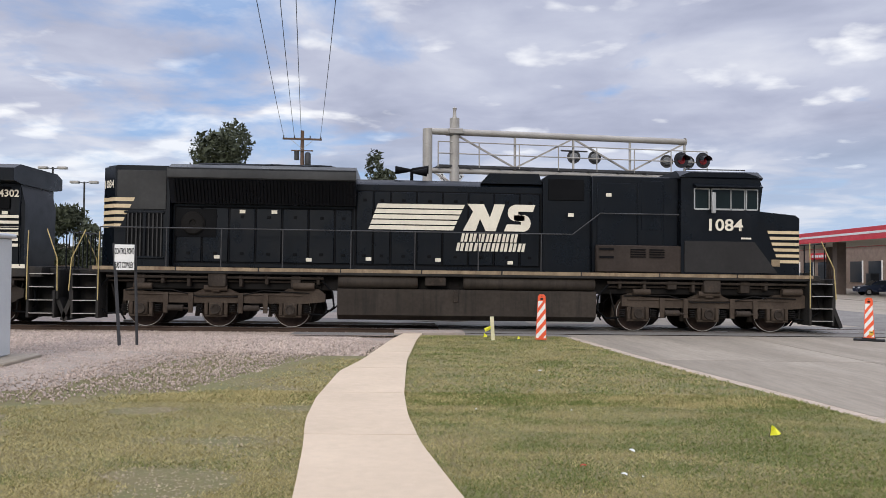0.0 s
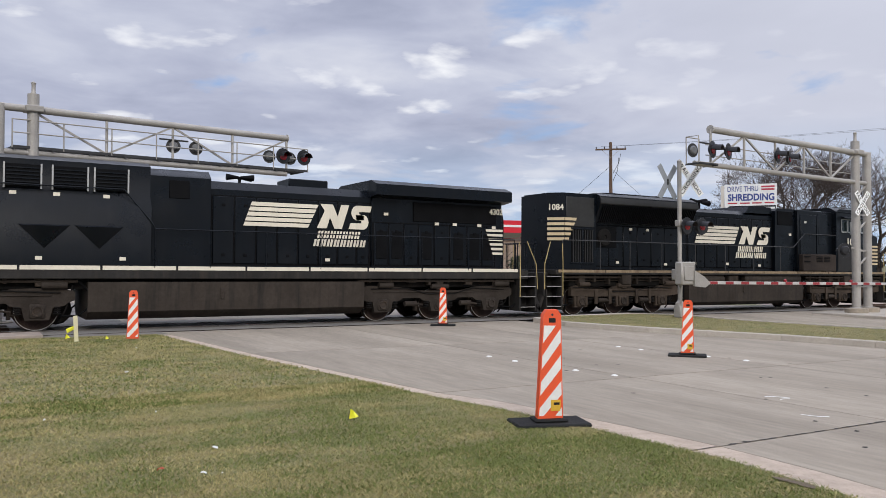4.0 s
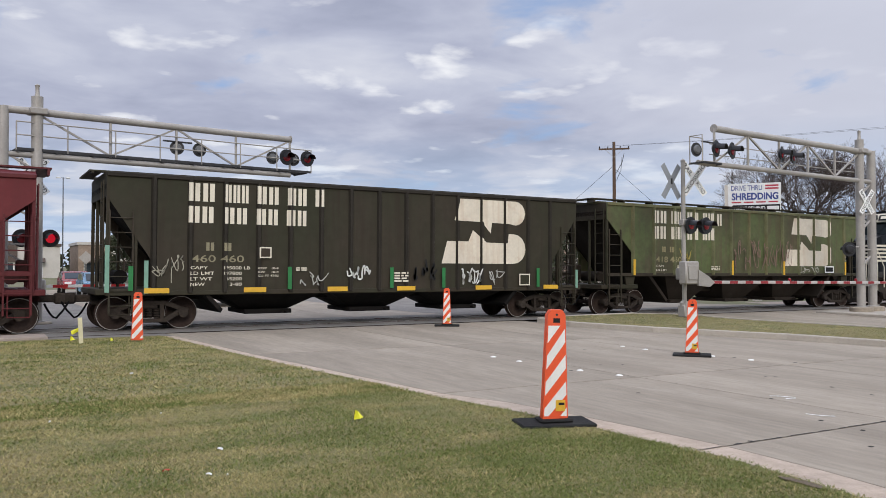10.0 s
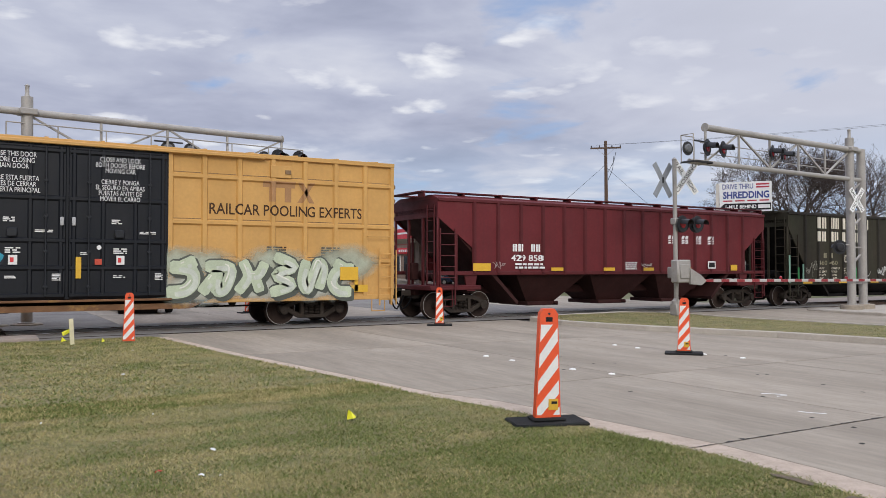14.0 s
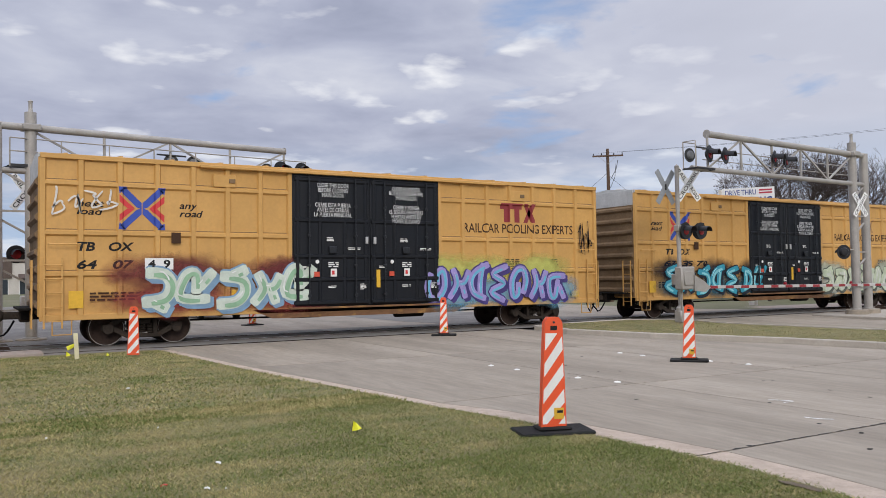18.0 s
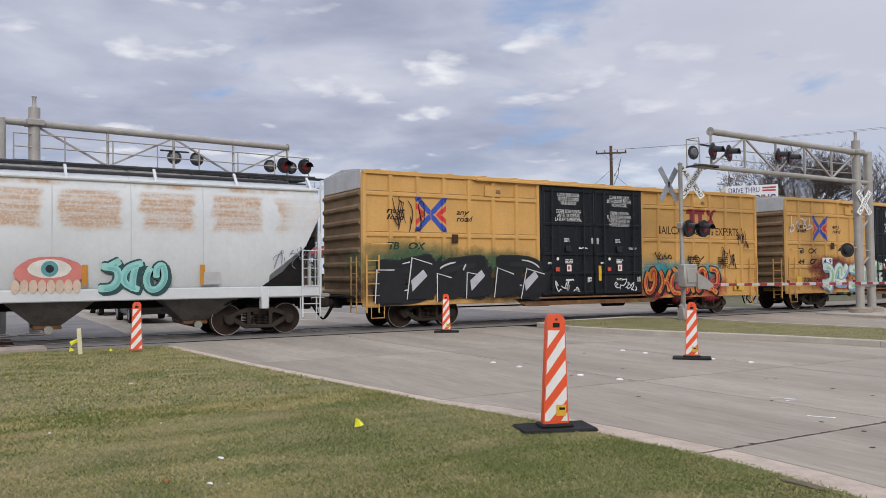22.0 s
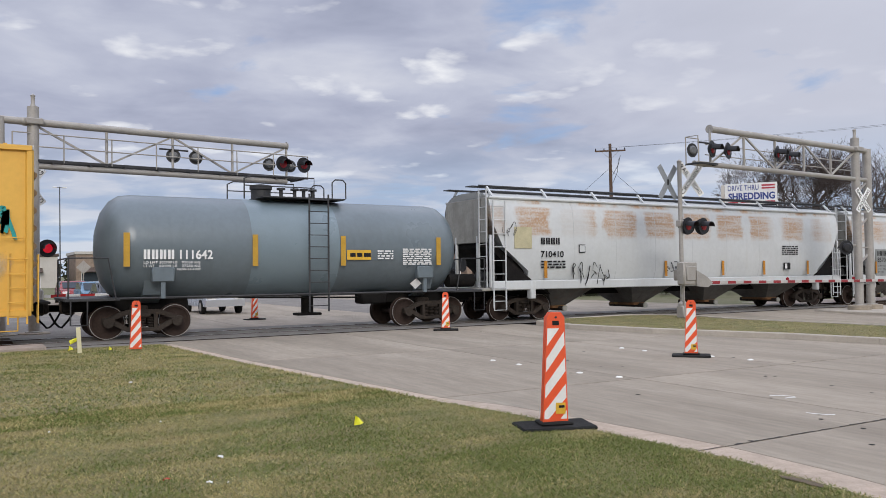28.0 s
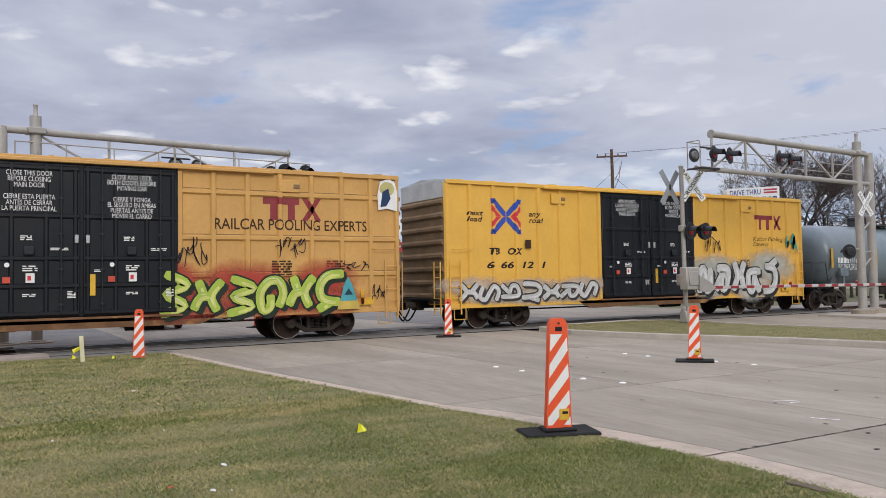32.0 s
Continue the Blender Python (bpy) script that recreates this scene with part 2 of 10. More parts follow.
# ---- materials ----
def surface(name, col, rough=0.6, metal=0.0, var=0.2, scale=1.5, col2=None, spots=0.0, spot_col=(0.2, 0.1, 0.05), spot_scale=2.0, streak=0.0,
            streak_col=(0.05, 0.04, 0.03), bump=0.15, bscale=60.0, stretch=(1, 1, 1), island=False, spec=None):
    m = bpy.data.materials.new(name)
    m.use_nodes = True
    nt = m.node_tree
    nt.nodes.clear()
    n, link = nt.nodes.new, nt.links.new
    out, bs = n("ShaderNodeOutputMaterial"), n("ShaderNodeBsdfPrincipled")
    link(bs.outputs[0], out.inputs[0])
    co, info = n("ShaderNodeTexCoord"), n("ShaderNodeObjectInfo")

    def tex(sc, detail, st=(1, 1, 1), rough_=0.55):
        mp = n("ShaderNodeMapping")
        mp.inputs["Scale"].default_value = st
        link(co.outputs["Object"], mp.inputs[0])
        t = n("ShaderNodeTexNoise")
        t.noise_dimensions = "4D"
        t.inputs["Scale"].default_value, t.inputs["Detail"].default_value, t.inputs["Roughness"].default_value = sc, detail, rough_
        mul = n("ShaderNodeMath")
        mul.operation = "MULTIPLY"
        mul.inputs[1].default_value = 37.0
        link(info.outputs["Random"], mul.inputs[0])
        link(mul.outputs[0], t.inputs["W"])
        link(mp.outputs[0], t.inputs["Vector"])
        return t.outputs[0]

    def ramp(fac, a, b, lo=0.0, hi=1.0):
        r = n("ShaderNodeMapRange")
        r.inputs[1].default_value, r.inputs[2].default_value, r.inputs[3].default_value, r.inputs[4].default_value = a, b, lo, hi
        link(fac, r.inputs[0])
        return r.outputs[0]

    def mix(fac, a, b, mode="MIX"):
        x = n("ShaderNodeMix")
        x.data_type, x.blend_type = "RGBA", mode
        for s, v in ((x.inputs["Factor"], fac), (x.inputs["A"], a), (x.inputs["B"], b)):
            if isinstance(v, (int, float)):
                s.default_value = v
            elif isinstance(v, tuple):
                s.default_value = (*v, 1)
            else:
                link(v, s)
        return x.outputs["Result"]

    dark = col2 or tuple(c * (1 - var) for c in col)
    big = tex(scale, 4, stretch)
    fine = tex(scale * 14, 3, stretch)
    c = mix(ramp(big, 0.35, 0.65), tuple(col), tuple(dark))
    c = mix(ramp(fine, 0.3, 0.75, 0.0, min(1.0, var * 1.6)), c, tuple(k * 0.55 for k in dark))
    if island:
        geo = n("ShaderNodeNewGeometry")
        c = mix(ramp(geo.outputs["Random Per Island"], 0, 1, 0.0, 0.75), c, tuple(k * 0.5 for k in dark))
    if streak:
        s = tex(1.0, 4, (5.0, 5.0, 0.35), 0.6)
        c = mix(ramp(s, 0.50, 0.72, 0.0, streak), c, tuple(streak_col))
    if spots:
        s = tex(spot_scale, 6, (1, 1, 1), 0.65)
        c = mix(ramp(s, 0.56, 0.66, 0.0, spots), c, tuple(spot_col))
    link(c, bs.inputs["Base Color"])
    bs.inputs["Metallic"].default_value = metal
    if max(col) < 0.1 and rough > 0.3:
        bs.inputs["Specular IOR Level"].default_value = 0.2 if rough > 0.45 else 0.32
    if spec is not None:
        bs.inputs["Specular IOR Level"].default_value = spec
    link(ramp(big, 0.3, 0.7, max(0.03, rough - 0.1), min(1.0, rough + 0.1)), bs.inputs["Roughness"])
    if bump:
        b = n("ShaderNodeBump")
        b.inputs["Strength"].default_value, b.inputs["Distance"].default_value = bump, 0.02
        link(tex(bscale, 3, stretch), b.inputs["Height"])
        link(b.outputs[0], bs.inputs["Normal"])
    return m


def glass(name, col=(0.03, 0.04, 0.05)):
    m = surface(name, col, rough=0.06, var=0.1, bump=0, spec=0.3)
    return m


def glow(name, col, power, base=(0.2, 0.01, 0.01)):
    m = bpy.data.materials.new(name)
    m.use_nodes = True
    bs = m.node_tree.nodes["Principled BSDF"]
    bs.inputs["Base Color"].default_value = (*base, 1)
    bs.inputs["Roughness"].default_value = 0.25
    bs.inputs["Emission Color"].default_value = (*col, 1)
    bs.inputs["Emission Strength"].default_value = power
    return m


BLACK = surface("locomotive_black", (0.0035, 0.0055, 0.0085), rough=0.32, var=0.3, streak=0.14, streak_col=(0.016, 0.016, 0.017), spots=0.25, spot_col=(0.014, 0.015, 0.017), spot_scale=0.7, bump=0.05, spec=0.19)
BLACK_DULL = surface("sooty_black", (0.03, 0.028, 0.026), rough=0.75, var=0.35, streak=0.4, streak_col=(0.07, 0.055, 0.04), bump=0.2)
GRILLE = surface("grille_black", (0.004, 0.0042, 0.005), rough=0.7, bump=0.05, spec=0.1)
GRIME = surface("running_gear_grime", (0.056, 0.044, 0.035), rough=0.85, var=0.45, spots=0.5, spot_col=(0.075, 0.052, 0.036), spot_scale=5, bump=0.35, bscale=30)
GRIME_DARK = surface("dark_underframe", (0.012, 0.0105, 0.0095), rough=0.85, var=0.4, spots=0.4, spot_col=(0.03, 0.022, 0.016), bump=0.3, bscale=30)
WHEEL = surface("rusty_wheel", (0.058, 0.038, 0.030), rough=0.75, var=0.4, spots=0.4, spot_col=(0.03, 0.025, 0.02), spot_scale=6, bump=0.25)
TREAD = surface("worn_wheel_rim", (0.55, 0.52, 0.48), rough=0.45, metal=0.3, var=0.3)
LETTER = surface("cream_lettering", (0.74, 0.68, 0.55), rough=0.6, var=0.12, streak=0.2, streak_col=(0.4, 0.36, 0.3))
WHITE = surface("white_paint", (0.78, 0.78, 0.76), rough=0.55, var=0.1, streak=0.15, streak_col=(0.5, 0.48, 0.44))
INK = surface("black_ink", (0.015, 0.015, 0.016), rough=0.6, var=0.1)
YELLOW = surface("safety_yellow", (0.72, 0.42, 0.03), rough=0.5, var=0.15)
STEEL = surface("galvanised_steel", (0.39, 0.365, 0.33), rough=0.5, metal=0.1, var=0.2, spots=0.25, spot_col=(0.2, 0.17, 0.14), bump=0.08)
DARK_STEEL = surface("dark_steel", (0.07, 0.07, 0.072), rough=0.55, metal=0.3, var=0.3)
RED = glow("red_lens_lit", (1.0, 0.02, 0.05), 0.42)
RED_OFF = surface("red_lens_dark", (0.28, 0.012, 0.02), rough=0.25, var=0.1, bump=0)


PAINTS = {}


def paint(col):
    if col not in PAINTS:
        PAINTS[col] = surface("spray_paint", col, rough=0.55, var=0.22, scale=2.5, bump=0.03, spec=0.3)
    return PAINTS[col]

# ---- ground ----
TRACK_Y = 24.05
GRADE = -0.0093


def rail_z(x):
    return -0.04 + GRADE * x


def smooth(a, b, v):
    t = min(1.0, max(0.0, (v - a) / (b - a)))
    return t * t * (3 - 2 * t)


def ground_z(x, y):
    """The lie of the land: falls gently along the track, flush with the rails at the crossing."""
    if x < -8:
        h = 0.086 + 0.0093 * (-8 - x)
    elif x < 25:
        h = -0.03 - 0.0145 * x
    else:
        h = -0.3925 + GRADE * (x - 25)
    k = 1 - smooth(2.2, 5.5, abs(y - TRACK_Y))
    return h + k * (rail_z(x) - 0.03 - h)


def ground_np(x, y):
    """ground_z for arrays."""
    h = np.where(x < -8, 0.086 + 0.0093 * (-8 - x), np.where(x < 25, -0.03 - 0.0145 * x, -0.3925 + GRADE * (x - 25)))
    t = np.clip((np.abs(y - TRACK_Y) - 2.2) / 3.3, 0, 1)
    k = 1 - t * t * (3 - 2 * t)
    return h + k * (-0.04 + GRADE * x - 0.03 - h)


def sheet(x_of, ys, nx, z_of, lift):
    """A strip whose left and right edges follow x_of(y)."""
    sh = Shape()
    vs, fs = [], []
    for y in ys:
        a, b = x_of(y)
        for i in range(nx + 1):
            x = a + (b - a) * i / nx
            vs.append((x, y, z_of(x, y) + lift))
    w = nx + 1
    for j in range(len(ys) - 1):
        for i in range(nx):
            k = j * w + i
            fs.append((k, k + 1, k + w + 1, k + w))
    return sh.add(vs, fs)


def steps(a, b, n):
    return [a + (b - a) * i / n for i in range(n + 1)]


def curve(pts):
    """A smooth function through (y, x) pairs."""
    ys, xs = [p[0] for p in pts], [p[1] for p in pts]
    return lambda y: np.interp(y, ys, xs) if isinstance(y, np.ndarray) else float(np.interp(y, ys, xs))


def turf(name):
    m = surface(name, (0.15, 0.155, 0.05), rough=0.95, var=0.35, scale=1.3, col2=(0.22, 0.18, 0.085), spots=0.8, spot_col=(0.34, 0.29, 0.16), spot_scale=30, bump=1.0, bscale=70)
    return m


SOIL = surface("field_soil", (0.16, 0.14, 0.075), rough=0.95, var=0.35, scale=0.15, col2=(0.12, 0.13, 0.05), bump=0.6, bscale=8)
TURF = turf("lawn_turf")
CONCRETE = surface("road_concrete", (0.375, 0.318, 0.243), rough=0.85, var=0.30, scale=0.9, spots=0.30, spot_col=(0.24, 0.20, 0.16), spot_scale=9, bump=0.6, bscale=70, stretch=(1, 0.16, 1))
PATHWAY = surface("footpath_concrete", (0.62, 0.49, 0.35), rough=0.85, var=0.12, scale=0.7, spots=0.15, spot_col=(0.40, 0.32, 0.23), bump=0.35, bscale=110)
AGGREGATE = surface("gutter_aggregate", (0.56, 0.45, 0.35), rough=0.9, var=0.22, scale=5, spots=0.5, spot_col=(0.33, 0.25, 0.19), spot_scale=45, bump=0.8, bscale=90)
ASPHALT = surface("crossing_asphalt", (0.23, 0.21, 0.185), rough=0.9, var=0.25, scale=0.8, bump=0.5, bscale=120)
BALLAST = surface("ballast_bed", (0.44, 0.345, 0.275), rough=0.95, var=0.35, scale=3, col2=(0.33, 0.28, 0.235), spots=0.4, spot_col=(0.2, 0.17, 0.14), spot_scale=0.7, bump=1.0, bscale=28)
GRAVEL = surface("ballast_stone", (0.60, 0.475, 0.385), rough=0.95, var=0.25, scale=2, island=True, bump=0.3)
RAIL = surface("rusty_rail", (0.09, 0.06, 0.045), rough=0.7, var=0.3, bump=0.2)
RAIL_TOP = surface("polished_rail_head", (0.45, 0.43, 0.41), rough=0.3, metal=0.9, var=0.15)
TIE = surface("weathered_tie", (0.085, 0.07, 0.058), rough=0.9, var=0.4, stretch=(1, 6, 1), bump=0.5)
MARKER = surface("white_road_marker", (0.8, 0.79, 0.74), rough=0.5, var=0.1)
JOINT = surface("joint_tar", (0.05, 0.045, 0.04), rough=0.9)


def make_ground():
    xs = [-2500, -900, -400, -200, -120, -80] + list(range(-60, 100, 4)) + [120, 160, 240, 400, 900, 2500]
    ys = [-1500, -400, -120, -60, -30, -14, -6] + list(range(-2, 50, 2)) + [56, 64, 80, 110, 160, 300, 700, 2500]
    sh = Shape()
    w = len(xs)
    vs = [(x, y, ground_z(max(-150, min(150, x)), y) - 0.14) for y in ys for x in xs]
    sh.add(vs, [(j * w + i, j * w + i + 1, (j + 1) * w + i + 1, (j + 1) * w + i) for j in range(len(ys) - 1) for i in range(w - 1)])
    tagged(part("ground", sh, SOIL), "dry winter ground of soil and thin grass", "ground", kind="structure")


make_ground()
# the road's grass edge, the gutter and the path, as x by y
EDGE = curve([(-12, 5.0), (2, 5.6), (3.6, 5.85), (5, 6.0), (6.6, 5.86), (8, 5.7), (9.4, 5.4), (12.2, 5.05), (15.5, 4.62), (18.5, 4.35), (21.9, 4.1)])
PATH_R = curve([(-12, 3.2), (0, 1.4), (4, 0.6), (6, 0.27), (7.7, 0.03), (9.2, -0.08), (10.8, -0.11), (14.7, -0.03), (19, 0.25), (21.3, 0.45)])
PATH_L = curve([(-12, 1.6), (0, -0.4), (4, -0.85), (6, -0.96), (7.5, -1.07), (8.8, -1.2), (10.3, -1.24), (13, -1.14), (14.6, -0.86), (19.4, -0.3), (21.3, -0.05)])
GRAVEL_EDGE = curve([(9.0, -6.5), (9.66, -4.5), (9.8, -3.9), (10.6, -3.4), (10.9, -2.5), (12.6, -2.0), (14.1, -1.6), (15.6, -1.05), (21, -0.4)])

lawn = sheet(lambda y: (PATH_R(y) + 0.0, EDGE(y)), steps(-12, 21.2, 70), 14, ground_z, 0.0)
for i, v in enumerate(lawn.v):
    lawn.v[i] = (v[0], v[1], v[2] + 0.008 * noise.noise(Vector((v[0] * 0.9, v[1] * 0.9, 0))) + 0.015)
tagged(part("lawn", lawn, TURF), "mown lawn of half-dry green and tan grass", "lawn", kind="structure")
verge = sheet(lambda y: (-45, PATH_L(y)), steps(-12, 15.5, 50), 30, ground_z, 0.0)
for i, v in enumerate(verge.v):
    verge.v[i] = (v[0], v[1], v[2] + 0.008 * noise.noise(Vector((v[0] * 0.9, v[1] * 0.9, 3))) + 0.015)
tagged(part("lawn", verge, TURF), "patchy winter grass with bare spots by the gravel", "lawn", kind="structure")


def gravel_h(x, y):
    k = smooth(18.5, 22.4, y) * (1 - smooth(25.7, 29, y))
    return ground_z(x, y) * (1 - k) + (rail_z(x) - 0.19) * k + 0.03 - 0.11 * (1 - smooth(0.0, 0.9, (GRAVEL_EDGE(y) if y < 21 else 2.0) - x)) * (x < 2) - 0.09 * (1 - smooth(9.05, 10.0, y))


bed = sheet(lambda y: (-150, GRAVEL_EDGE(y) if y < 21 else 1.0), [9.05, 9.4, 9.7] + steps(10, 30, 40), 40, gravel_h, 0.02)
tagged(part("ballast", bed, BALLAST), "pale crushed-stone gravel beside the track", "gravel", kind="structure")
bed2 = sheet(lambda y: (36, 170), steps(20, 29, 12), 20, gravel_h, 0.02)
tagged(part("ballast", bed2, BALLAST), "pale crushed-stone track bed", "gravel", kind="structure")


def make_path():
    root = thing("footpath", "pale concrete footpath curving to the crossing", "footpath", kind="structure")
    cuts = [-12, -8, -4, -0.5, 3.0, 5.4, 8.08, 10.8, 13.5, 16.2, 18.9, 21.3]
    for a, b in zip(cuts, cuts[1:]):
        ys = steps(a + 0.008, b - 0.008, 6)
        top = sheet(lambda y: (PATH_L(y), PATH_R(y)), ys, 5, ground_z, 0.045)
        n = len(top.v)
        low = sheet(lambda y: (PATH_L(y), PATH_R(y)), ys, 5, ground_z, -0.08)
        ring = list(range(6)) + [k * 6 + 5 for k in range(1, 7)] + [36 + k for k in range(4, -1, -1)] + [k * 6 for k in range(5, 0, -1)]
        top.add(low.v, low.f)
        top.f += [(ring[i], ring[(i + 1) % len(ring)], ring[(i + 1) % len(ring)] + n, ring[i] + n) for i in range(len(ring))]
        part("slab", top, PATHWAY, root)
    end = Shape().box(-0.3, 1.6, 21.32, 22.3, -0.25, 0.0, 0.02)
    part("slab", end, BALLAST, root, "gravelly path end at the rails")


make_path()


def road_slab(root, x_of, y0, y1, material):
    ys = steps(y0 + 0.013, y1 - 0.013, max(2, int((y1 - y0) / 1.0)))
    top = sheet(x_of, ys, 5, ground_z, 0.0)
    n, m = len(top.v), len(ys) - 1
    low = sheet(x_of, ys, 5, ground_z, -0.13)
    ring = list(range(6)) + [k * 6 + 5 for k in range(1, m + 1)] + [m * 6 + k for k in range(4, -1, -1)] + [k * 6 for k in range(m - 1, 0, -1)]
    top.add(low.v, low.f)
    top.f += [(ring[i], ring[(i + 1) % len(ring)], ring[(i + 1) % len(ring)] + n, ring[i] + n) for i in range(len(ring))]
    return part("slab", top, material, root)


CUTS = [-14, -8, -3, 1.2, 5.4, 9.62, 15.7, 21.9]
MEDIAN_L = curve([(-14, 19.6), (4, 19.3), (8, 19.0), (11.1, 18.5), (13.2, 18.05), (16.3, 16.75), (19.3, 15.95), (21.0, 16.0), (21.6, 17.5)])
MEDIAN_R = curve([(-14, 24.5), (4, 24.5), (9, 24.3), (14, 23.3), (18, 22.8), (20.5, 22.7), (21.6, 21.0)])


def make_road():
    root = thing("road", "worn pale concrete road in jointed slabs", "road", kind="structure")
    gut = lambda y: EDGE(y) + (0.48 if y < 9 else 0.30)
    for a, b in zip(CUTS, CUTS[1:]):
        road_slab(root, lambda y: (EDGE(y) - 0.02, gut(y) - 0.012), a, b, AGGREGATE)
        road_slab(root, lambda y: (gut(y), 9.38), a, b, CONCRETE)
        road_slab(root, lambda y: (9.4, 13.15), a, b, CONCRETE)
        road_slab(root, lambda y: (13.17, MEDIAN_L(min(y, 20.9)) + 0.03), a, b, CONCRETE)
        for k in range(3):
            road_slab(root, lambda y, k=k: (max(MEDIAN_R(min(y, 20.4)) - 0.05, 22.4) + 3.9 * k + 0.02 if k == 0 else 26.3 + 3.7 * (k - 1) + 0.02, 26.3 + 3.7 * k), a, b, CONCRETE)
    bed = sheet(lambda y: (EDGE(y) + 0.02, 34), steps(-13.9, 21.8, 40), 30, ground_z, -0.022)
    part("joint_filler", bed, JOINT, root, "dark joint filler between the slabs")
    # ragged crack along a joint, chalk marks
    rnd = random.Random(3)
    xs = [6.0 + i * 0.09 for i in range(60)]
    top = [(x, 5.4 + 0.004 + rnd.uniform(-0.006, 0.02) * (1 if i % 7 else 1.8), 0) for i, x in enumerate(xs)]
    low = [(x, 5.4 - 0.004 - rnd.uniform(-0.006, 0.012), 0) for x in xs]
    n = len(xs)
    sh = Shape().add([(x, y, ground_z(x, y) + 0.004) for x, y, _ in top + low], [(i, i + 1, n + i + 1, n + i) for i in range(n - 1)])
    part("crack", sh, JOINT, root, "ragged dark crack along a joint", angle=0)
    for cx, cy, r0, a0 in ((9.5, 6.9, 0.3, 0.3), (9.05, 6.2, 0.28, 3.3), (9.62, 6.75, 0.2, 1.0)):
        sh = Shape()
        pts = [(cx + r0 * math.cos(a0 + 0.14 * i), cy + r0 * 1.3 * math.sin(a0 + 0.14 * i)) for i in range(8)]
        for (ax, ay), (bx, by) in zip(pts, pts[1:]):
            sh.flat([(ax, ay, ground_z(ax, ay) + 0.004), (bx, by, ground_z(bx, by) + 0.004), (bx + 0.03, by + 0.03, ground_z(bx, by) + 0.004), (ax + 0.03, ay + 0.03, ground_z(ax, ay) + 0.004)])
        part("chalk_mark", sh, MARKER, root, "faint white survey mark", angle=0)
    for i in range(26):
        x, y = rnd.uniform(6.8, 14), rnd.uniform(4, 14)
        part("stain", Shape().flat([(x + rnd.uniform(0.02, 0.05) * math.cos(k), y + rnd.uniform(0.02, 0.05) * math.sin(k), ground_z(x, y) + 0.004) for k in range(6)]), JOINT, root, "small dark tar spot", angle=0)
    # the far side of the track
    for a, b in zip([26.2, 31.5, 37, 43, 50, 58], [31.5, 37, 43, 50, 58, 66]):
        for x0, x1 in ((4.2, 8.0), (8.02, 11.8), (11.82, 15.6), (23, 26.6), (26.62, 30.3), (30.32, 34)):
            road_slab(root, lambda y: (x0, x1), a, b, CONCRETE)
    for a, b in zip([26.2, 33, 42, 54], [33, 42, 54, 66]):
        road_slab(root, lambda y: (-9.0, 4.18), a, b, ASPHALT)
        road_slab(root, lambda y: (15.62, 22.98), a, b, ASPHALT)
    # crossing: asphalt between concrete panels
    for x0, x1 in ((1.0, 12.0), (12.02, 23.0), (23.02, 36.0)):
        for y0, y1 in ((21.92, 23.25), (23.42, 24.68), (24.85, 26.18)):
            sh = sheet(lambda y: (x0, x1), steps(y0, y1, 3), 12, lambda x, y: rail_z(x), -0.012)
            part("panel", sh, ASPHALT, root, "dark asphalt crossing panel")
    apron = sheet(lambda y: (-3.0, EDGE(min(y, 21.9)) + 0.3), steps(21.0, 21.93, 3), 12, ground_z, 0.006)
    part("apron", apron, ASPHALT, root, "worn asphalt apron beside the rails")
    # raised lane markers
    for x, y in ((8.95, 13.17), (8.95, 12.3), (9.08, 10.7), (9.24, 9.9), (13.1, 11.3), (13.22, 10.45), (12.86, 12.95), (12.89, 13.7)):
        z = ground_z(x, y)
        part("lane_marker", Shape().lathe([(0.0, 0.0), (0.06, 0.0), (0.055, 0.012), (0.03, 0.02), (0.0, 0.021)], (x, y, z), n=10), MARKER, root, "white round lane marker")


make_road()


def make_median():
    root = thing("median", "grassed traffic island with a pale concrete kerb", "traffic island", kind="structure")
    kerb = surface("kerb_concrete", (0.46, 0.41, 0.34), rough=0.85, var=0.18, scale=1.2, spots=0.2, spot_col=(0.26, 0.22, 0.17), bump=0.4, bscale=80)
    ys = [-14, -4, 2, 6, 8.5, 11, 13.2, 15, 16.5, 18, 19.3, 20.3, 21.0, 21.6]
    for side, fn, s in (("l", MEDIAN_L, 1), ("r", MEDIAN_R, -1)):
        for a, b in zip(ys, ys[1:]):
            sh = Shape()
            for y in (a, b - 0.006):
                x = fn(y)
                z = ground_z(x, y)
                sh.v += [(x, y, z - 0.1), (x + s * 0.02, y, z + 0.14), (x + s * 0.04, y, z + 0.16), (x + s * 0.17, y, z + 0.16), (x + s * 0.18, y, z - 0.1)]
            sh.f += [(i, i + 1, i + 6, i + 5) for i in range(4)] + [(0, 1, 2, 3, 4), (9, 8, 7, 6, 5)]
            part("kerb", sh, kerb, root)
    sh = sheet(lambda y: (MEDIAN_L(y) + 0.16, MEDIAN_R(y) - 0.16), ys, 6, ground_z, 0.13)
    part("grass", sh, TURF, root, "short dry grass")
    x0, x1 = MEDIAN_L(21.6), MEDIAN_R(21.6)
    z = ground_z(19, 21.6)
    part("kerb", Shape().box(x0, x1, 21.6, 21.78, z - 0.1, z + 0.15, 0.02), kerb, root)
    # island of the far-side signal
    z = ground_z(33, 19.6)
    tagged(part("kerb_island", Shape().box(30.4, 37.5, 16.5, 20.8, z - 0.12, z + 0.13, 0.03), kerb), "low concrete island under the signal posts", "kerb", kind="structure")


make_median()


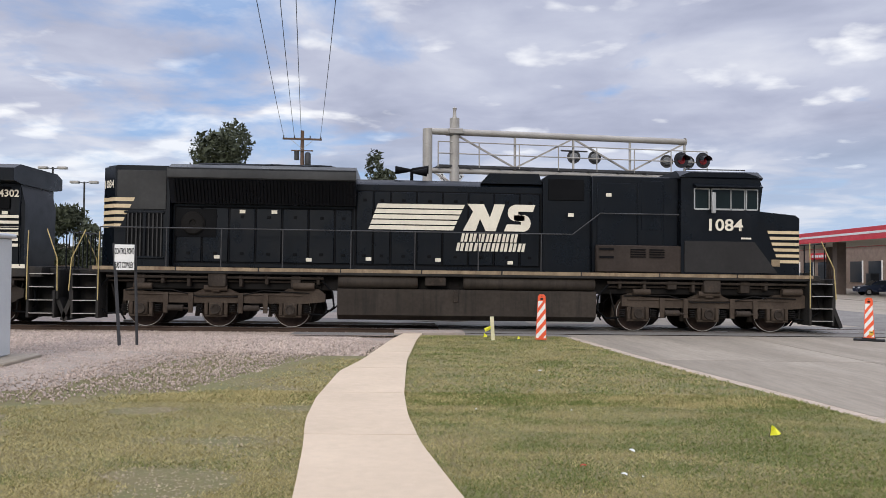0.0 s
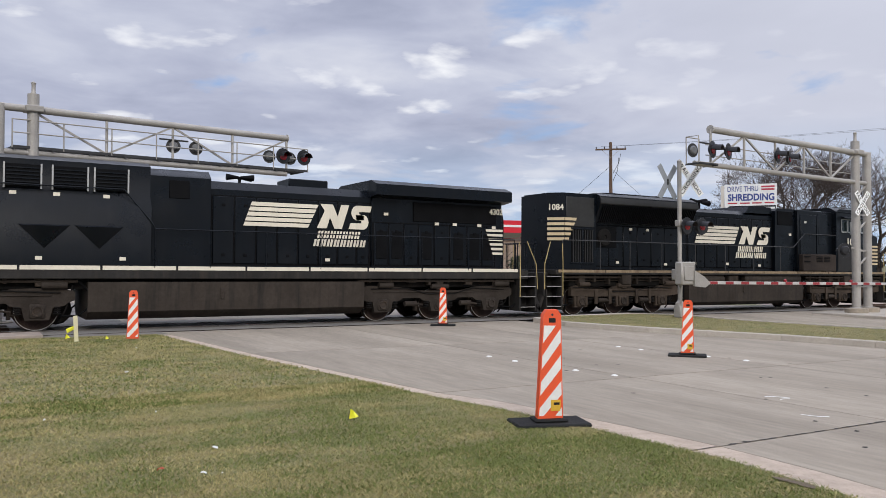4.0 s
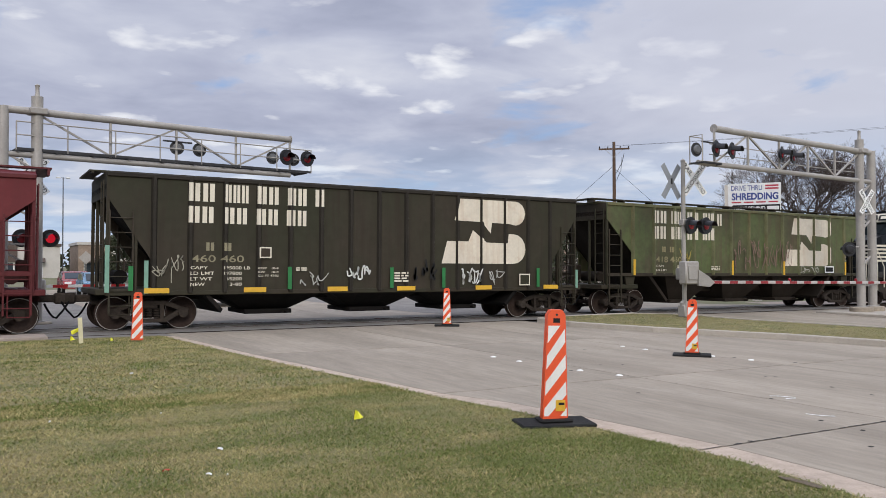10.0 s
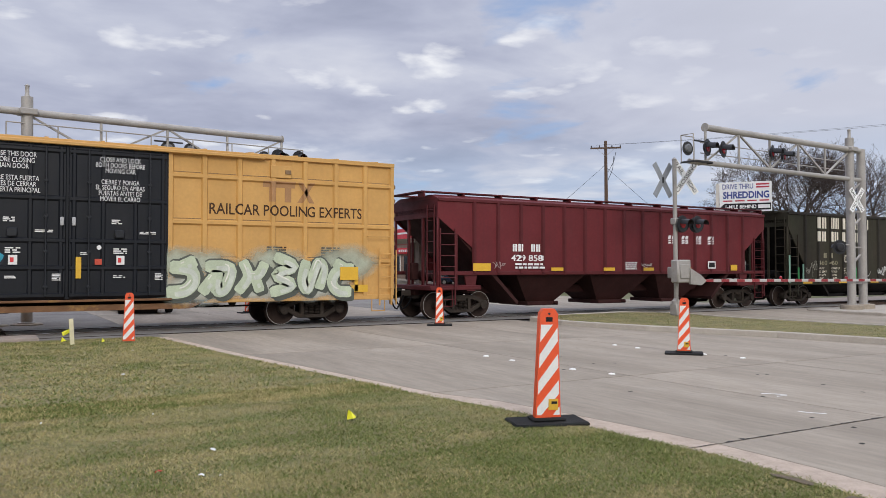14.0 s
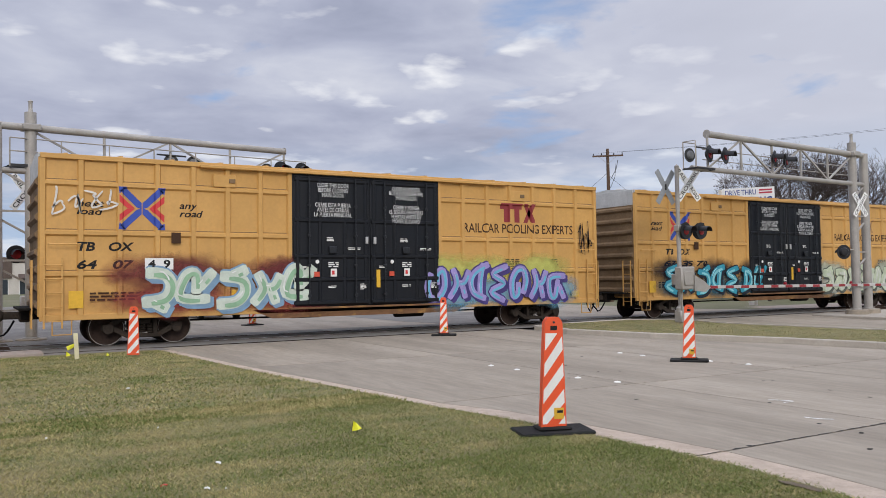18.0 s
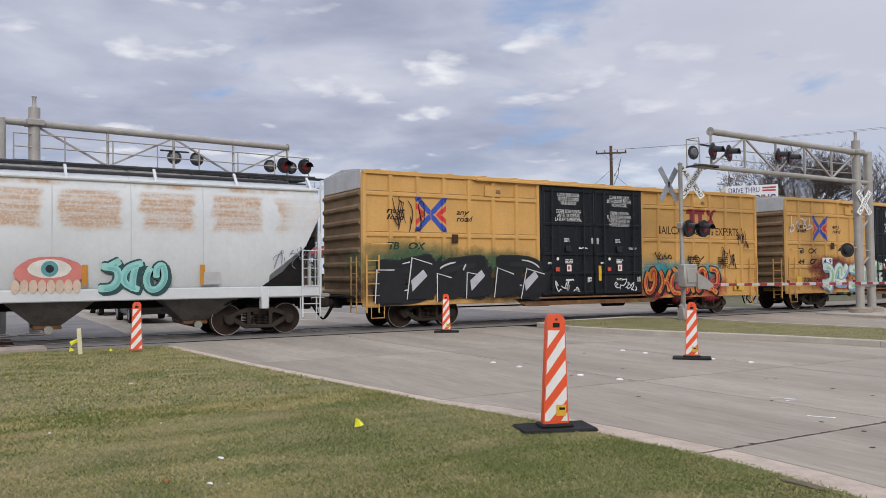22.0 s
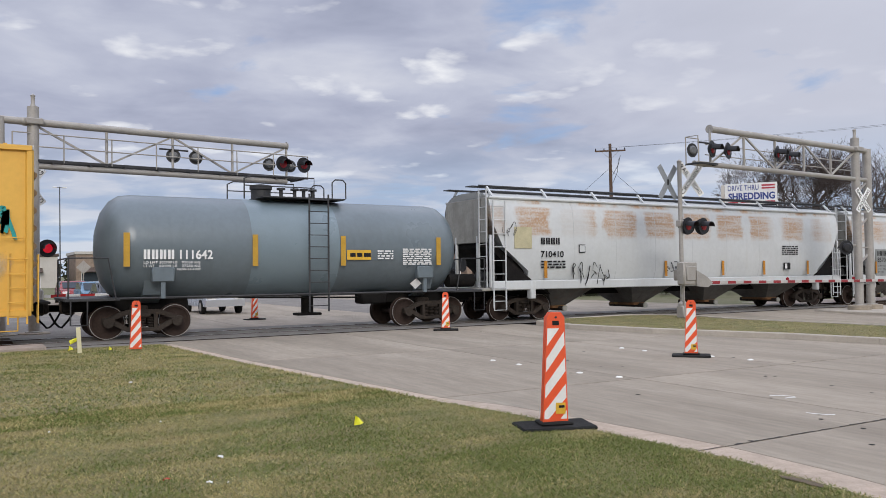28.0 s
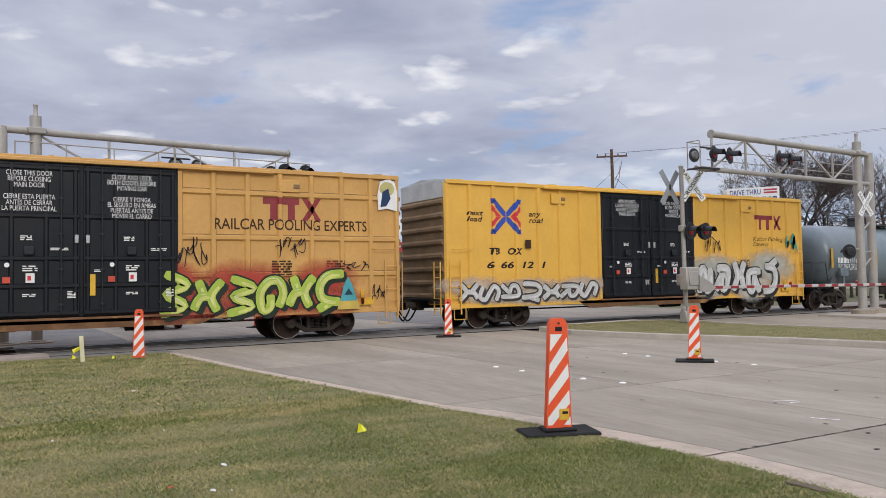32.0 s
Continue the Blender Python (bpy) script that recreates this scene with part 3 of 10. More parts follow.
def make_track():
    for y, nm in ((TRACK_Y - 0.755, "rail"), (TRACK_Y + 0.755, "rail")):
        r = thing("rail", "rusty steel rail with a polished head", "rail", "rails of the track", kind="structure")
        L = 150
        prof = [(-0.07, -0.17), (0.07, -0.17), (0.07, -0.155), (0.012, -0.13), (0.012, -0.05), (0.036, -0.035), (0.036, -0.003), (-0.036, -0.003), (-0.036, -0.035), (-0.012, -0.05), (-0.012, -0.13), (-0.07, -0.155)]
        sh = Shape().prism([(y + a, b) for a, b in prof], "x", -L, L)
        sh.v = [(a, b, c + rail_z(a)) for a, b, c in sh.v]
        part("web", sh, RAIL, r)
        sh = Shape().box(-L, L, y - 0.03, y + 0.03, -0.003, 0.0)
        sh.v = [(a, b, c + rail_z(a)) for a, b, c in sh.v]
        part("rail_head", sh, RAIL_TOP, r, "polished running surface")
    ties = thing("track_ties", "weathered dark timber ties in the ballast", "railway ties", kind="structure")
    base = mesh_of("tie", Shape().box(-0.11, 0.11, -1.3, 1.3, -0.17, 0.0, 0.015))
    base.materials.append(TIE)
    for i in range(60):
        x = -0.2 - i * 0.5
        t = part("tie", base, TIE, ties)
        t.matrix_basis = pose(x + random.uniform(-0.03, 0.03), TRACK_Y + random.uniform(-0.04, 0.04), rail_z(x) - 0.165, 0, 0.533, random.uniform(-1, 1))


make_track()

# ---- signals and street things ----
ORANGE = surface("orange_plastic", (0.78, 0.09, 0.02), rough=0.5, var=0.12, spots=0.12, spot_col=(0.45, 0.06, 0.02), bump=0.03)
SHEETING = surface("white_sheeting", (0.80, 0.79, 0.75), rough=0.45, var=0.12, streak=0.15, streak_col=(0.45, 0.42, 0.38))
GATE_WHITE = surface("weathered_gate_white", (0.52, 0.50, 0.47), rough=0.6, var=0.2, streak=0.3, streak_col=(0.3, 0.27, 0.24))
SIGN_WHITE = surface("sign_sheeting", (0.88, 0.88, 0.86), rough=0.4, var=0.06)
BOARD_BACK = surface("bare_board_back", (0.31, 0.33, 0.35), rough=0.5, metal=0.1, var=0.2)
RUBBER = surface("black_rubber", (0.022, 0.022, 0.021), rough=0.85, var=0.3, bump=0.3)
LAMP_GREY = surface("weathered_lamp_back", (0.16, 0.165, 0.17), rough=0.55, var=0.3, spots=0.3, spot_col=(0.3, 0.28, 0.26))
LAMP_BACK = surface("lamp_black", (0.02, 0.02, 0.022), rough=0.45, var=0.2)
FLAG_Y = surface("flag_yellow", (0.75, 0.72, 0.03), rough=0.6, var=0.1)
WOOD_POLE = surface("pole_wood", (0.14, 0.085, 0.055), rough=0.9, var=0.35, stretch=(1, 1, 0.15), scale=3, bump=0.5)
PAINT_WHITE = surface("stake_paint", (0.72, 0.66, 0.42), rough=0.7, var=0.15)


def channelizer(x, y, turn, base=True, tilt=0.0, sticker=True, size=1.0):
    z = ground_z(x, y)
    c = thing("channelizer", "orange and white striped plastic channelizer on a black rubber base" if base else "orange and white striped plastic channelizer at the grass edge", "traffic channelizer", "channelizers along the road works", pose(x, y, z, 0, 0, turn) @ Matrix.Scale(size, 4))
    if base:
        part("base", Shape().box(-0.38, 0.38, -0.22, 0.22, 0.0, 0.045, 0.015).box(-0.17, 0.17, -0.12, 0.12, 0.045, 0.075, 0.015), RUBBER, c, "black rubber base slab")
    z0, tall = 0.06, 1.10
    poly = [(-0.132, z0), (0.132, z0), (0.092, z0 + tall - 0.05), (0.055, z0 + tall), (-0.055, z0 + tall), (-0.092, z0 + tall - 0.05)]
    b = part("panel", Shape().prism(poly, "y", -0.045, 0.045), ORANGE, c, "tapered orange plastic panel")
    b.matrix_basis = pose(0, 0, 0, 0, tilt, 0)
    part("handle_slot", Shape().box(-0.035, 0.035, -0.047, 0.047, z0 + tall - 0.13, z0 + tall - 0.085), RUBBER, b, "handle slot")
    part("bolt", Shape().lathe([(0.0, -0.052), (0.012, -0.052), (0.012, -0.045)], (0, 0, z0 + tall - 0.05), "y", 8), DARK_STEEL, b)
    half = lambda q: 0.120 - 0.040 * (q - z0) / tall
    zs, ze = z0 + 0.04, z0 + tall - 0.16
    for s in (-1, 1):
        yy = s * 0.048
        for k in range(-1, 5):
            lo = zs + k * 0.262 - 0.06
            a = clip_poly([(-0.13, lo), (0.13, lo + 0.27), (0.13, lo + 0.405), (-0.13, lo + 0.135)], 1, zs, ze)
            if a:
                a = [(max(-half(q), min(half(q), p)), q) for p, q in a]
                part("white_stripe", Shape().prism(a, "y", min(yy, yy - s * 0.004), max(yy, yy - s * 0.004)), SHEETING, b, "white reflective stripe")
        if sticker and s < 0:
            st = part("sticker", Shape().box(0.0, 0.10, yy - 0.004, yy - 0.001, z0 + 0.09, z0 + 0.2), YELLOW, b, "yellow owner sticker")
            part("writing", Shape().box(0.03, 0.09, yy - 0.006, yy - 0.004, z0 + 0.15, z0 + 0.175), INK, st)
    return c


def make_channelizers():
    channelizer(5.6, 7.05, -20, tilt=1.2, size=1.11)
    channelizer(12.5, 20.9, -31)
    channelizer(12.78, 11.55, -48, tilt=1.0)
    channelizer(3.29, 19.36, -10, False, 1.0, False)
    for x, y in ((7.9, 36.5), (9.6, 30.6), (5.9, 47.0)):
        channelizer(x, y, 10, tilt=0.5)


make_channelizers()


def lamp_unit(parent, x, y, z, face, lit=False, visor=True, name="flasher"):
    """A round flashing light; face: the turn of its front about z, 0 looks to -y."""
    u = part(name, Shape().lathe([(0.0, 0.10), (0.12, 0.09), (0.16, 0.04), (0.155, -0.02), (0.0, -0.02)], (0, 0, 0), "y", 18), LAMP_BACK if visor else LAMP_GREY, parent, "round flashing-light housing")
    u.matrix_basis = pose(x, y, z, 0, 0, face) @ Matrix.Scale(1.18 if visor else 0.96, 4)
    part("background_disc", Shape().lathe([(0.0, 0.0), (0.25, 0.0), (0.25, -0.012), (0.0, -0.012)], (0, 0, 0), "y", 24), LAMP_BACK if visor else DARK_STEEL, u, "black background disc" if visor else "weathered grey disc")
    part("lens", Shape().lathe([(0.13, -0.02), (0.13, -0.03), (0.08, -0.045), (0.0, -0.05)], (0, 0, 0), "y", 18), RED if lit else RED_OFF, u, "red lens")
    if visor:
        sh = Shape()
        n = 10
        for i in range(n + 1):
            t = math.pi * i / n
            sh.v += [(0.145 * math.cos(t), -0.02, 0.145 * math.sin(t)), (0.15 * math.cos(t), -0.30, 0.15 * math.sin(t) - 0.03)]
        sh.f += [(2 * i, 2 * i + 2, 2 * i + 3, 2 * i + 1) for i in range(n)]
        part("visor", sh, LAMP_BACK, u, "black visor")
    return u


def crossbuck(parent, x, y, z, face, size=1.22, words=True):
    cb = part("crossbuck", Shape().box(-0.03, 0.03, -0.01, 0.02, -0.1, 0.1), DARK_STEEL, parent, "white crossed boards with black lettering" if words else "crossed boards with bare grey metal backs")
    cb.matrix_basis = pose(x, y, z, 0, 0, face)
    for k, a in enumerate((54, -54)):
        b = part("blade", Shape().box(-size / 2, size / 2, -0.012, 0.0, -0.115, 0.115, 0.004), SIGN_WHITE if words else BOARD_BACK, cb, "white board" if words else "")
        b.matrix_basis = pose(0, -0.006 - 0.014 * k, 0, 0, a, 0)
        if words:
            for w, x0, x1 in ((("RAIL", -0.46, -0.12), ("ROAD", 0.12, 0.46)) if k == 0 else (("CROSSING", -0.45, 0.45),)):
                text_box(b, w, INK, x0 * size, x1 * size, -0.075, 0.075, -0.016, bold=0.012)
    return cb


def make_mast(x, y, lit, gate, gate_dir, words, face=0):
    z = ground_z(x, y) + 0.14
    m = thing("crossing_signal", "grey crossing signal mast with crossbuck, red flashers and gate", "crossing signal", "signals of the level crossing", pose(x, y, z, 0, 0, 0))
    part("mast", Shape().tube((0, 0, 0.0), (0, 0, 5.45), 0.075, 14).lathe([(0.16, 0.0), (0.16, 0.5), (0.1, 0.56), (0.075, 0.6)], (0, 0, 0), "z", 12), STEEL, m)
    part("junction_box", Shape().box(-0.16, 0.16, -0.16, 0.16, 0.0, 0.42, 0.03), STEEL, m)
    part("pinnacle", Shape().lathe([(0.08, 5.44), (0.09, 5.5), (0.0, 5.58)], (0, 0, 0), "z", 12), STEEL, m)
    crossbuck(m, 0.40 if words else 0.0, -0.14, 4.86, face - 22, 1.38, words)
    crossbuck(m, -0.42, 0.14, 4.76, face + 180, 1.42, False)
    part("cross_arm", Shape().tube((-0.1, -0.05, 3.32), (1.36, -0.05, 3.32), 0.03, 8).box(-0.12, 0.12, -0.12, 0.12, 3.2, 3.42, 0.02), STEEL, m)
    for k, xx in enumerate((0.15, 0.92)):
        lamp_unit(m, xx, -0.2, 3.22, 6, lit and k == 0)
        lamp_unit(m, xx + 0.42, 0.22, 3.22, 160 + face, False)
    # gate mechanism and arm
    g = part("gate_mechanism", Shape().box(-0.36, 0.32, -0.42, -0.08, 1.15, 1.95, 0.04).box(-0.25, 0.2, -0.46, -0.42, 1.3, 1.8, 0.02).box(-0.12, 0.25, 0.08, 0.3, 1.3, 1.7, 0.03), STEEL, m, "grey gate mechanism case")
    part("counterweight", Shape().prism([(0.2, 1.1), (0.75, 1.05), (1.0, 1.2), (0.7, 1.42), (0.2, 1.65)], "y", -0.5, -0.42), STEEL, g, "grey gate arm bracket")
    part("conduit", Shape().pipe([(-0.06, -0.12, 0.3), (-0.14, -0.2, 0.9), (-0.12, -0.2, 1.2)], 0.03, 6), STEEL, m)
    arm = part("gate_arm", Shape().box(0.7, 0.7 + gate, -0.47, -0.44, 1.17, 1.28, 0.01), GATE_WHITE, m, "red and white striped gate arm")
    k = 0
    xx = 0.95
    while xx < gate:
        part("red_stripe", Shape().box(xx, xx + 0.42, -0.476, -0.469, 1.175, 1.275), paint((0.30, 0.035, 0.04)), arm, "red reflective stripe")
        xx += 0.84
        k += 1
        if k % 5 == 0:
            part("arm_lamp", Shape().lathe([(0.06, 1.28), (0.06, 1.36), (0.0, 1.4)], (xx, -0.455, 0), "z", 10), RED_OFF, arm)
    arm.matrix_basis = pose(0, 0, 0, 0, 0.9, 0)
    return m




def make_gantry(x, y, d, arm, zbase, catwalk, lamps, far, turn=0.0):
    """A two-post signal bridge; d: which way its arm reaches. Heights over its base."""
    g = thing("signal_gantry", "grey steel cantilever signal bridge with flashing lights", "signal gantry", "signals of the level crossing", pose(x, y, zbase, 0, 0, turn))
    for k, xx in enumerate((0.0, -d * 0.95)):
        part("post", Shape().tube((xx, 0, 0), (xx, 0, 6.95 if k == 0 else 6.55), 0.17, 16).lathe([(0.26, 0.0), (0.26, 0.05), (0.17, 0.06)], (xx, 0, 0), "z", 14), STEEL, g, "round steel post")
        part("footing", Shape().lathe([(0.45, -0.3), (0.45, 0.12), (0.42, 0.14), (0.0, 0.14)], (xx, 0, -0.12), "z", 18), CONCRETE, g, "concrete footing")
    part("finial", Shape().lathe([(0.09, 6.95), (0.06, 7.05), (0.06, 7.25), (0.08, 7.3), (0.0, 7.36)], (0, 0, 0), "z", 10), STEEL, g)
    part("clamp", Shape().box(-0.26, 0.26, -0.26, 0.26, 6.38, 6.58, 0.03), STEEL, g)
    part("top_chord", Shape().tube((-d * 0.95, 0, 6.48), (d * arm, 0, 6.48), 0.115, 14).lathe([(0.0, 0), (0.15, 0.0), (0.15, d * 0.03), (0.0, d * 0.03)], (d * arm, 0, 6.48), "x", 14), STEEL, g)
    part("bottom_chord", Shape().tube((-d * 0.95, 0, 5.25 if catwalk <= 0 else 5.13), (d * (arm + (0.9 if catwalk <= 0 else 0.0)), 0, 5.25 if catwalk <= 0 else 5.13), 0.09, 12), STEEL, g)
    for k in range(8):
        z = 0.9 + k * 0.75
        if z < 5.1:
            part("brace", Shape().bar((0, 0, z), (-d * 0.95, 0, z + (0.55 if k % 2 else 0.0)), 0.06, 0.06), STEEL, g)
    n = int(arm / 1.9)
    for i in range(n + 1):
        xx = d * arm * i / n
        part("strut", Shape().tube((xx, 0, 5.25), (xx, 0, 6.48), 0.045, 8), STEEL, g)
        if i < n:
            xn = d * arm * (i + 1) / n
            part("brace", Shape().bar((xx, 0, 6.42 if i % 2 == 0 else 5.3), (xn, 0, 5.3 if i % 2 == 0 else 6.42), 0.06, 0.06), STEEL, g)
    # walkway and railing
    side = -1 if catwalk > 0 else 1
    y0, y1 = (0.1, 0.75) if catwalk > 0 else (-0.1, 0.5)
    xa, xb = sorted((-d * 0.6, d * (arm + 0.85)))
    if catwalk > 0:
        sh = Shape()
        for i in range(9):
            sh.box(xa, xb, -0.06 + i * 0.09, -0.045 + i * 0.09, 5.27, 5.31)
        tagged(part("walkway", sh, DARK_STEEL, g, "open steel walkway grating"), "open steel walkway grating", kind="stuff")
        part("walkway_edge", Shape().box(xa, xb, -0.13, -0.10, 5.25, 5.33), DARK_STEEL, g)
        part("walkway_edge", Shape().box(xa, xb, 0.70, 0.73, 5.25, 5.33), DARK_STEEL, g)
        for i in range(int((xb - xa) / 1.1) + 1):
            part("cross_bearer", Shape().box(xa + i * 1.1, xa + i * 1.1 + 0.06, -0.18, 0.76, 5.21, 5.26), DARK_STEEL, g)
        for yy in (-0.12,):
            for z in (5.72, 6.12):
                part("railing", Shape().tube((xa, yy, z), (xb, yy, z), 0.022, 6), STEEL, g)
            m = int((xb - xa) / 1.35)
            for i in range(m + 1):
                xx = xa + (xb - xa) * i / m
                part("stanchion", Shape().tube((xx, yy, 5.25), (xx, yy, 6.13), 0.022, 6), STEEL, g)
    else:
        sh = Shape()
        for i in range(8):
            sh.box(min(d * arm, d * (arm + 1.0)), max(d * arm, d * (arm + 1.0)), -0.3 + i * 0.08, -0.282 + i * 0.08, 5.22, 5.26)
        for q in (arm, arm + 0.98):
            sh.box(min(d * q, d * (q + 0.03)), max(d * q, d * (q + 0.03)), -0.3, 0.3, 5.19, 5.22)
        tagged(part("walkway", sh, DARK_STEEL, g, "open steel walkway grating"), "open steel walkway grating", kind="stuff")
        for xx in (d * (arm + 0.3), d * (arm + 1.0)):
            part("stanchion", Shape().tube((xx, 0.25, 5.25), (xx, 0.25, 6.15), 0.02, 6), STEEL, g)
        part("railing", Shape().pipe([(d * (arm + 0.3), 0.25, 6.15), (d * (arm + 1.0), 0.25, 6.15), (d * (arm + 1.0), -0.25, 6.15), (d * (arm + 1.0), -0.25, 5.25)], 0.02, 6), STEEL, g)
        for z in (5.62, 5.98):
            part("railing", Shape().tube((0, 0.2, z), (d * arm, 0.2, z), 0.018, 6), STEEL, g)
    for xx, yy, zz, face, lit, vis in lamps:
        lamp_unit(g, d * xx, yy, zz, face, lit, vis)
    part("lamp_bracket", Shape().tube((d * (lamps[0][0] - 0.5), 0, 5.98), (d * (lamps[0][0] + 0.5), 0, 5.98), 0.03, 8), DARK_STEEL, g)
    return g


def make_signals():
    zl = ground_z(1.7, 27.4)
    la = [(4.40, 0.05, 5.78, 165, False, False), (5.2, 0.05, 5.78, 175, False, False), (8.03, 0.05, 5.74, 170, False, False), (8.5, -0.15, 5.78, 2, False, True), (8.9, 0.05, 5.74, 170, False, False), (9.38, -0.15, 5.79, 2, False, True)]
    make_gantry(1.72, 27.4, 1, 8.72, -0.05, 1, la, True, 9.2)
    lr = [(9.95, -0.2, 5.75, 14, False, True), (9.05, -0.2, 5.75, 14, False, True), (10.62, 0.1, 5.7, 172, False, False), (5.92, -0.15, 5.88, 18, False, True), (5.15, -0.15, 5.83, 18, False, True)]
    g = make_gantry(31.7, 19.6, -1, 9.78, -0.15, 0, lr, False, 4.9)
    crossbuck(g, 0.06, -0.24, 4.36, -15, 1.15)
    lamp_unit(g, -1.1, -0.1, 2.4, 150, False, True)
    part("cross_arm", Shape().tube((-1.2, 0, 2.5), (0, 0, 2.5), 0.03, 8), STEEL, g)
    make_mast(21.55, 19.8, False, 12.5, 1, True, 2)
    far = thing("crossing_signal", "far crossing signal mast with a lit red flasher and striped gate", "crossing signal", "signals of the level crossing", pose(1.83, 29.6, ground_z(1.83, 29.6)))
    part("mast", Shape().tube((0, 0, 0), (0, 0, 5.2), 0.07, 12), STEEL, far)
    crossbuck(far, -0.1, -0.12, 4.72, 0, 1.42, words=True)
    part("cross_arm", Shape().tube((-0.6, -0.05, 2.85), (0.6, -0.05, 2.85), 0.03, 8), STEEL, far)
    lamp_unit(far, 0.42, -0.2, 2.66, 10, True, True)
    lamp_unit(far, -0.42, -0.2, 2.66, 10, False, True)
    part("gate_mechanism", Shape().box(-0.3, 0.3, -0.2, 0.2, 0.6, 1.3, 0.04), STEEL, far)
    arm = part("gate_arm", Shape().box(0.3, 9.5, -0.3, -0.27, 1.02, 1.12, 0.01), SHEETING, far, "red and white striped gate arm")
    for i in range(10):
        part("red_stripe", Shape().box(0.5 + i * 0.9, 0.95 + i * 0.9, -0.306, -0.299, 1.02, 1.12), paint((0.5, 0.03, 0.03)), arm)


make_signals()


def make_small_things():
    # grey signal cabinet at the gravel's edge
    z = ground_z(-6.9, 13.6)
    c = thing("signal_cabinet", "pale grey steel signal cabinet on a concrete pad", "cabinet", at=pose(-7.45, 13.65, z, 0, 0, 2))
    grey = surface("cabinet_paint", (0.55, 0.57, 0.58), rough=0.45, var=0.08, streak=0.1, streak_col=(0.4, 0.4, 0.4))
    part("pad", Shape().box(-0.95, 1.05, -0.75, 0.75, 0.0, 0.1, 0.02), CONCRETE, c, "concrete pad")
    part("body", Shape().box(-0.7, 0.62, -0.5, 0.5, 0.1, 2.1, 0.02), grey, c)
    part("lid", Shape().box(-0.78, 0.68, -0.56, 0.56, 2.1, 2.18, 0.03), grey, c)
    for x in (-0.68, -0.02):
        part("door", Shape().box(x + 0.02, x + 0.62, -0.53, -0.5, 0.2, 2.02, 0.01), grey, c)
    part("handle", Shape().box(-0.1, -0.06, -0.57, -0.53, 1.0, 1.25, 0.01), DARK_STEEL, c)
    # control point sign on two leaning posts
    s = thing("track_sign", "white track sign with black lettering on two dark posts", "sign", at=pose(-5.82, 16.6, ground_z(-5.8, 16.6), 0, 0, 8))
    part("post", Shape().bar((0.02, -0.2, 0), (-0.16, 0.03, 2.12), 0.06, 0.03), DARK_STEEL, s)
    part("post", Shape().bar((0.30, 0.1, 0.0), (0.25, 0.03, 2.1), 0.05, 0.03), DARK_STEEL, s)
    b = part("board", Shape().box(-0.135, 0.245, -0.03, -0.01, 1.58, 2.10, 0.004), SHEETING, s, "white board")
    text_box(b, "CONTROL POINT", INK, -0.128, 0.24, 1.90, 2.03, -0.034, bold=0.03)
    text_box(b, "EAST COWLEY", INK, -0.12, 0.235, 1.62, 1.75, -0.034, bold=0.03)
    soil = surface("bare_soil", (0.17, 0.125, 0.08), rough=0.95, var=0.35, scale=3, spots=0.5, spot_col=(0.30, 0.24, 0.16), spot_scale=20, bump=0.8, bscale=50)
    for k, (cy, r) in enumerate(((3.15, 0.5), (4.1, 0.22), (2.2, 0.4))):
        rnd = random.Random(70 + k)
        cx = EDGE(cy) - 0.12
        pts = [(cx + r * 0.32 * math.cos(0.35 * i) * rnd.uniform(0.6, 1.1), cy + r * math.sin(0.35 * i) * rnd.uniform(0.7, 1.1)) for i in range(18)]
        tagged(part("soil_patch", Shape().flat([(px, py, ground_z(px, py) + 0.034) for px, py in pts]), soil, angle=0), "worn patch of bare brown soil at the lawn's edge", "soil", kind="structure")
    # survey stake with a ribbon, utility flags, litter
    st = thing("survey_stake", "pale yellow survey stake with a bright ribbon in the grass", "survey stake", at=pose(2.12, 19.4, ground_z(2.1, 19.4), 0, -3, 12))
    part("stake", Shape().box(-0.045, 0.045, -0.015, 0.015, -0.05, 0.6, 0.004), PAINT_WHITE, st)
    part("ribbon", Shape().add([(-0.05, -0.02, 0.30), (-0.05, -0.02, 0.38), (-0.2, -0.05, 0.24), (-0.22, -0.03, 0.33), (-0.13, -0.06, 0.34)], [(0, 1, 4), (0, 4, 2), (1, 3, 4), (4, 3, 2)]), FLAG_Y, st, "bright yellow ribbon")

    def utility_flag(x, y, size, turn, lean):
        f = thing("utility_flag", "small bright yellow utility marking flag in the grass", "marker flag", "utility flags in the grass", pose(x, y, ground_z(x, y), 0, 0, turn))
        part("wire", Shape().tube((0, 0, 0), (lean * 0.5, 0, size * 1.3), 0.002, 5), DARK_STEEL, f)
        vs = [(lean * 0.5, 0, size * 1.3), (lean * 0.3, 0.02, size * 0.35), (size * 0.7, -0.03, size * 0.5), (size * 1.05, 0.02, size * 0.55), (size * 0.55, 0.03, size * 1.1)]
        part("flag", Shape().add(vs, [(0, 1, 4), (1, 2, 4), (2, 3, 4)]), FLAG_Y, f, "crumpled yellow plastic flag")

    utility_flag(3.66, 8.17, 0.12, -20, 0.06)
    utility_flag(2.75, 19.6, 0.11, 40, 0.04)
    utility_flag(1.95, 20.1, 0.12, 10, 0.05)
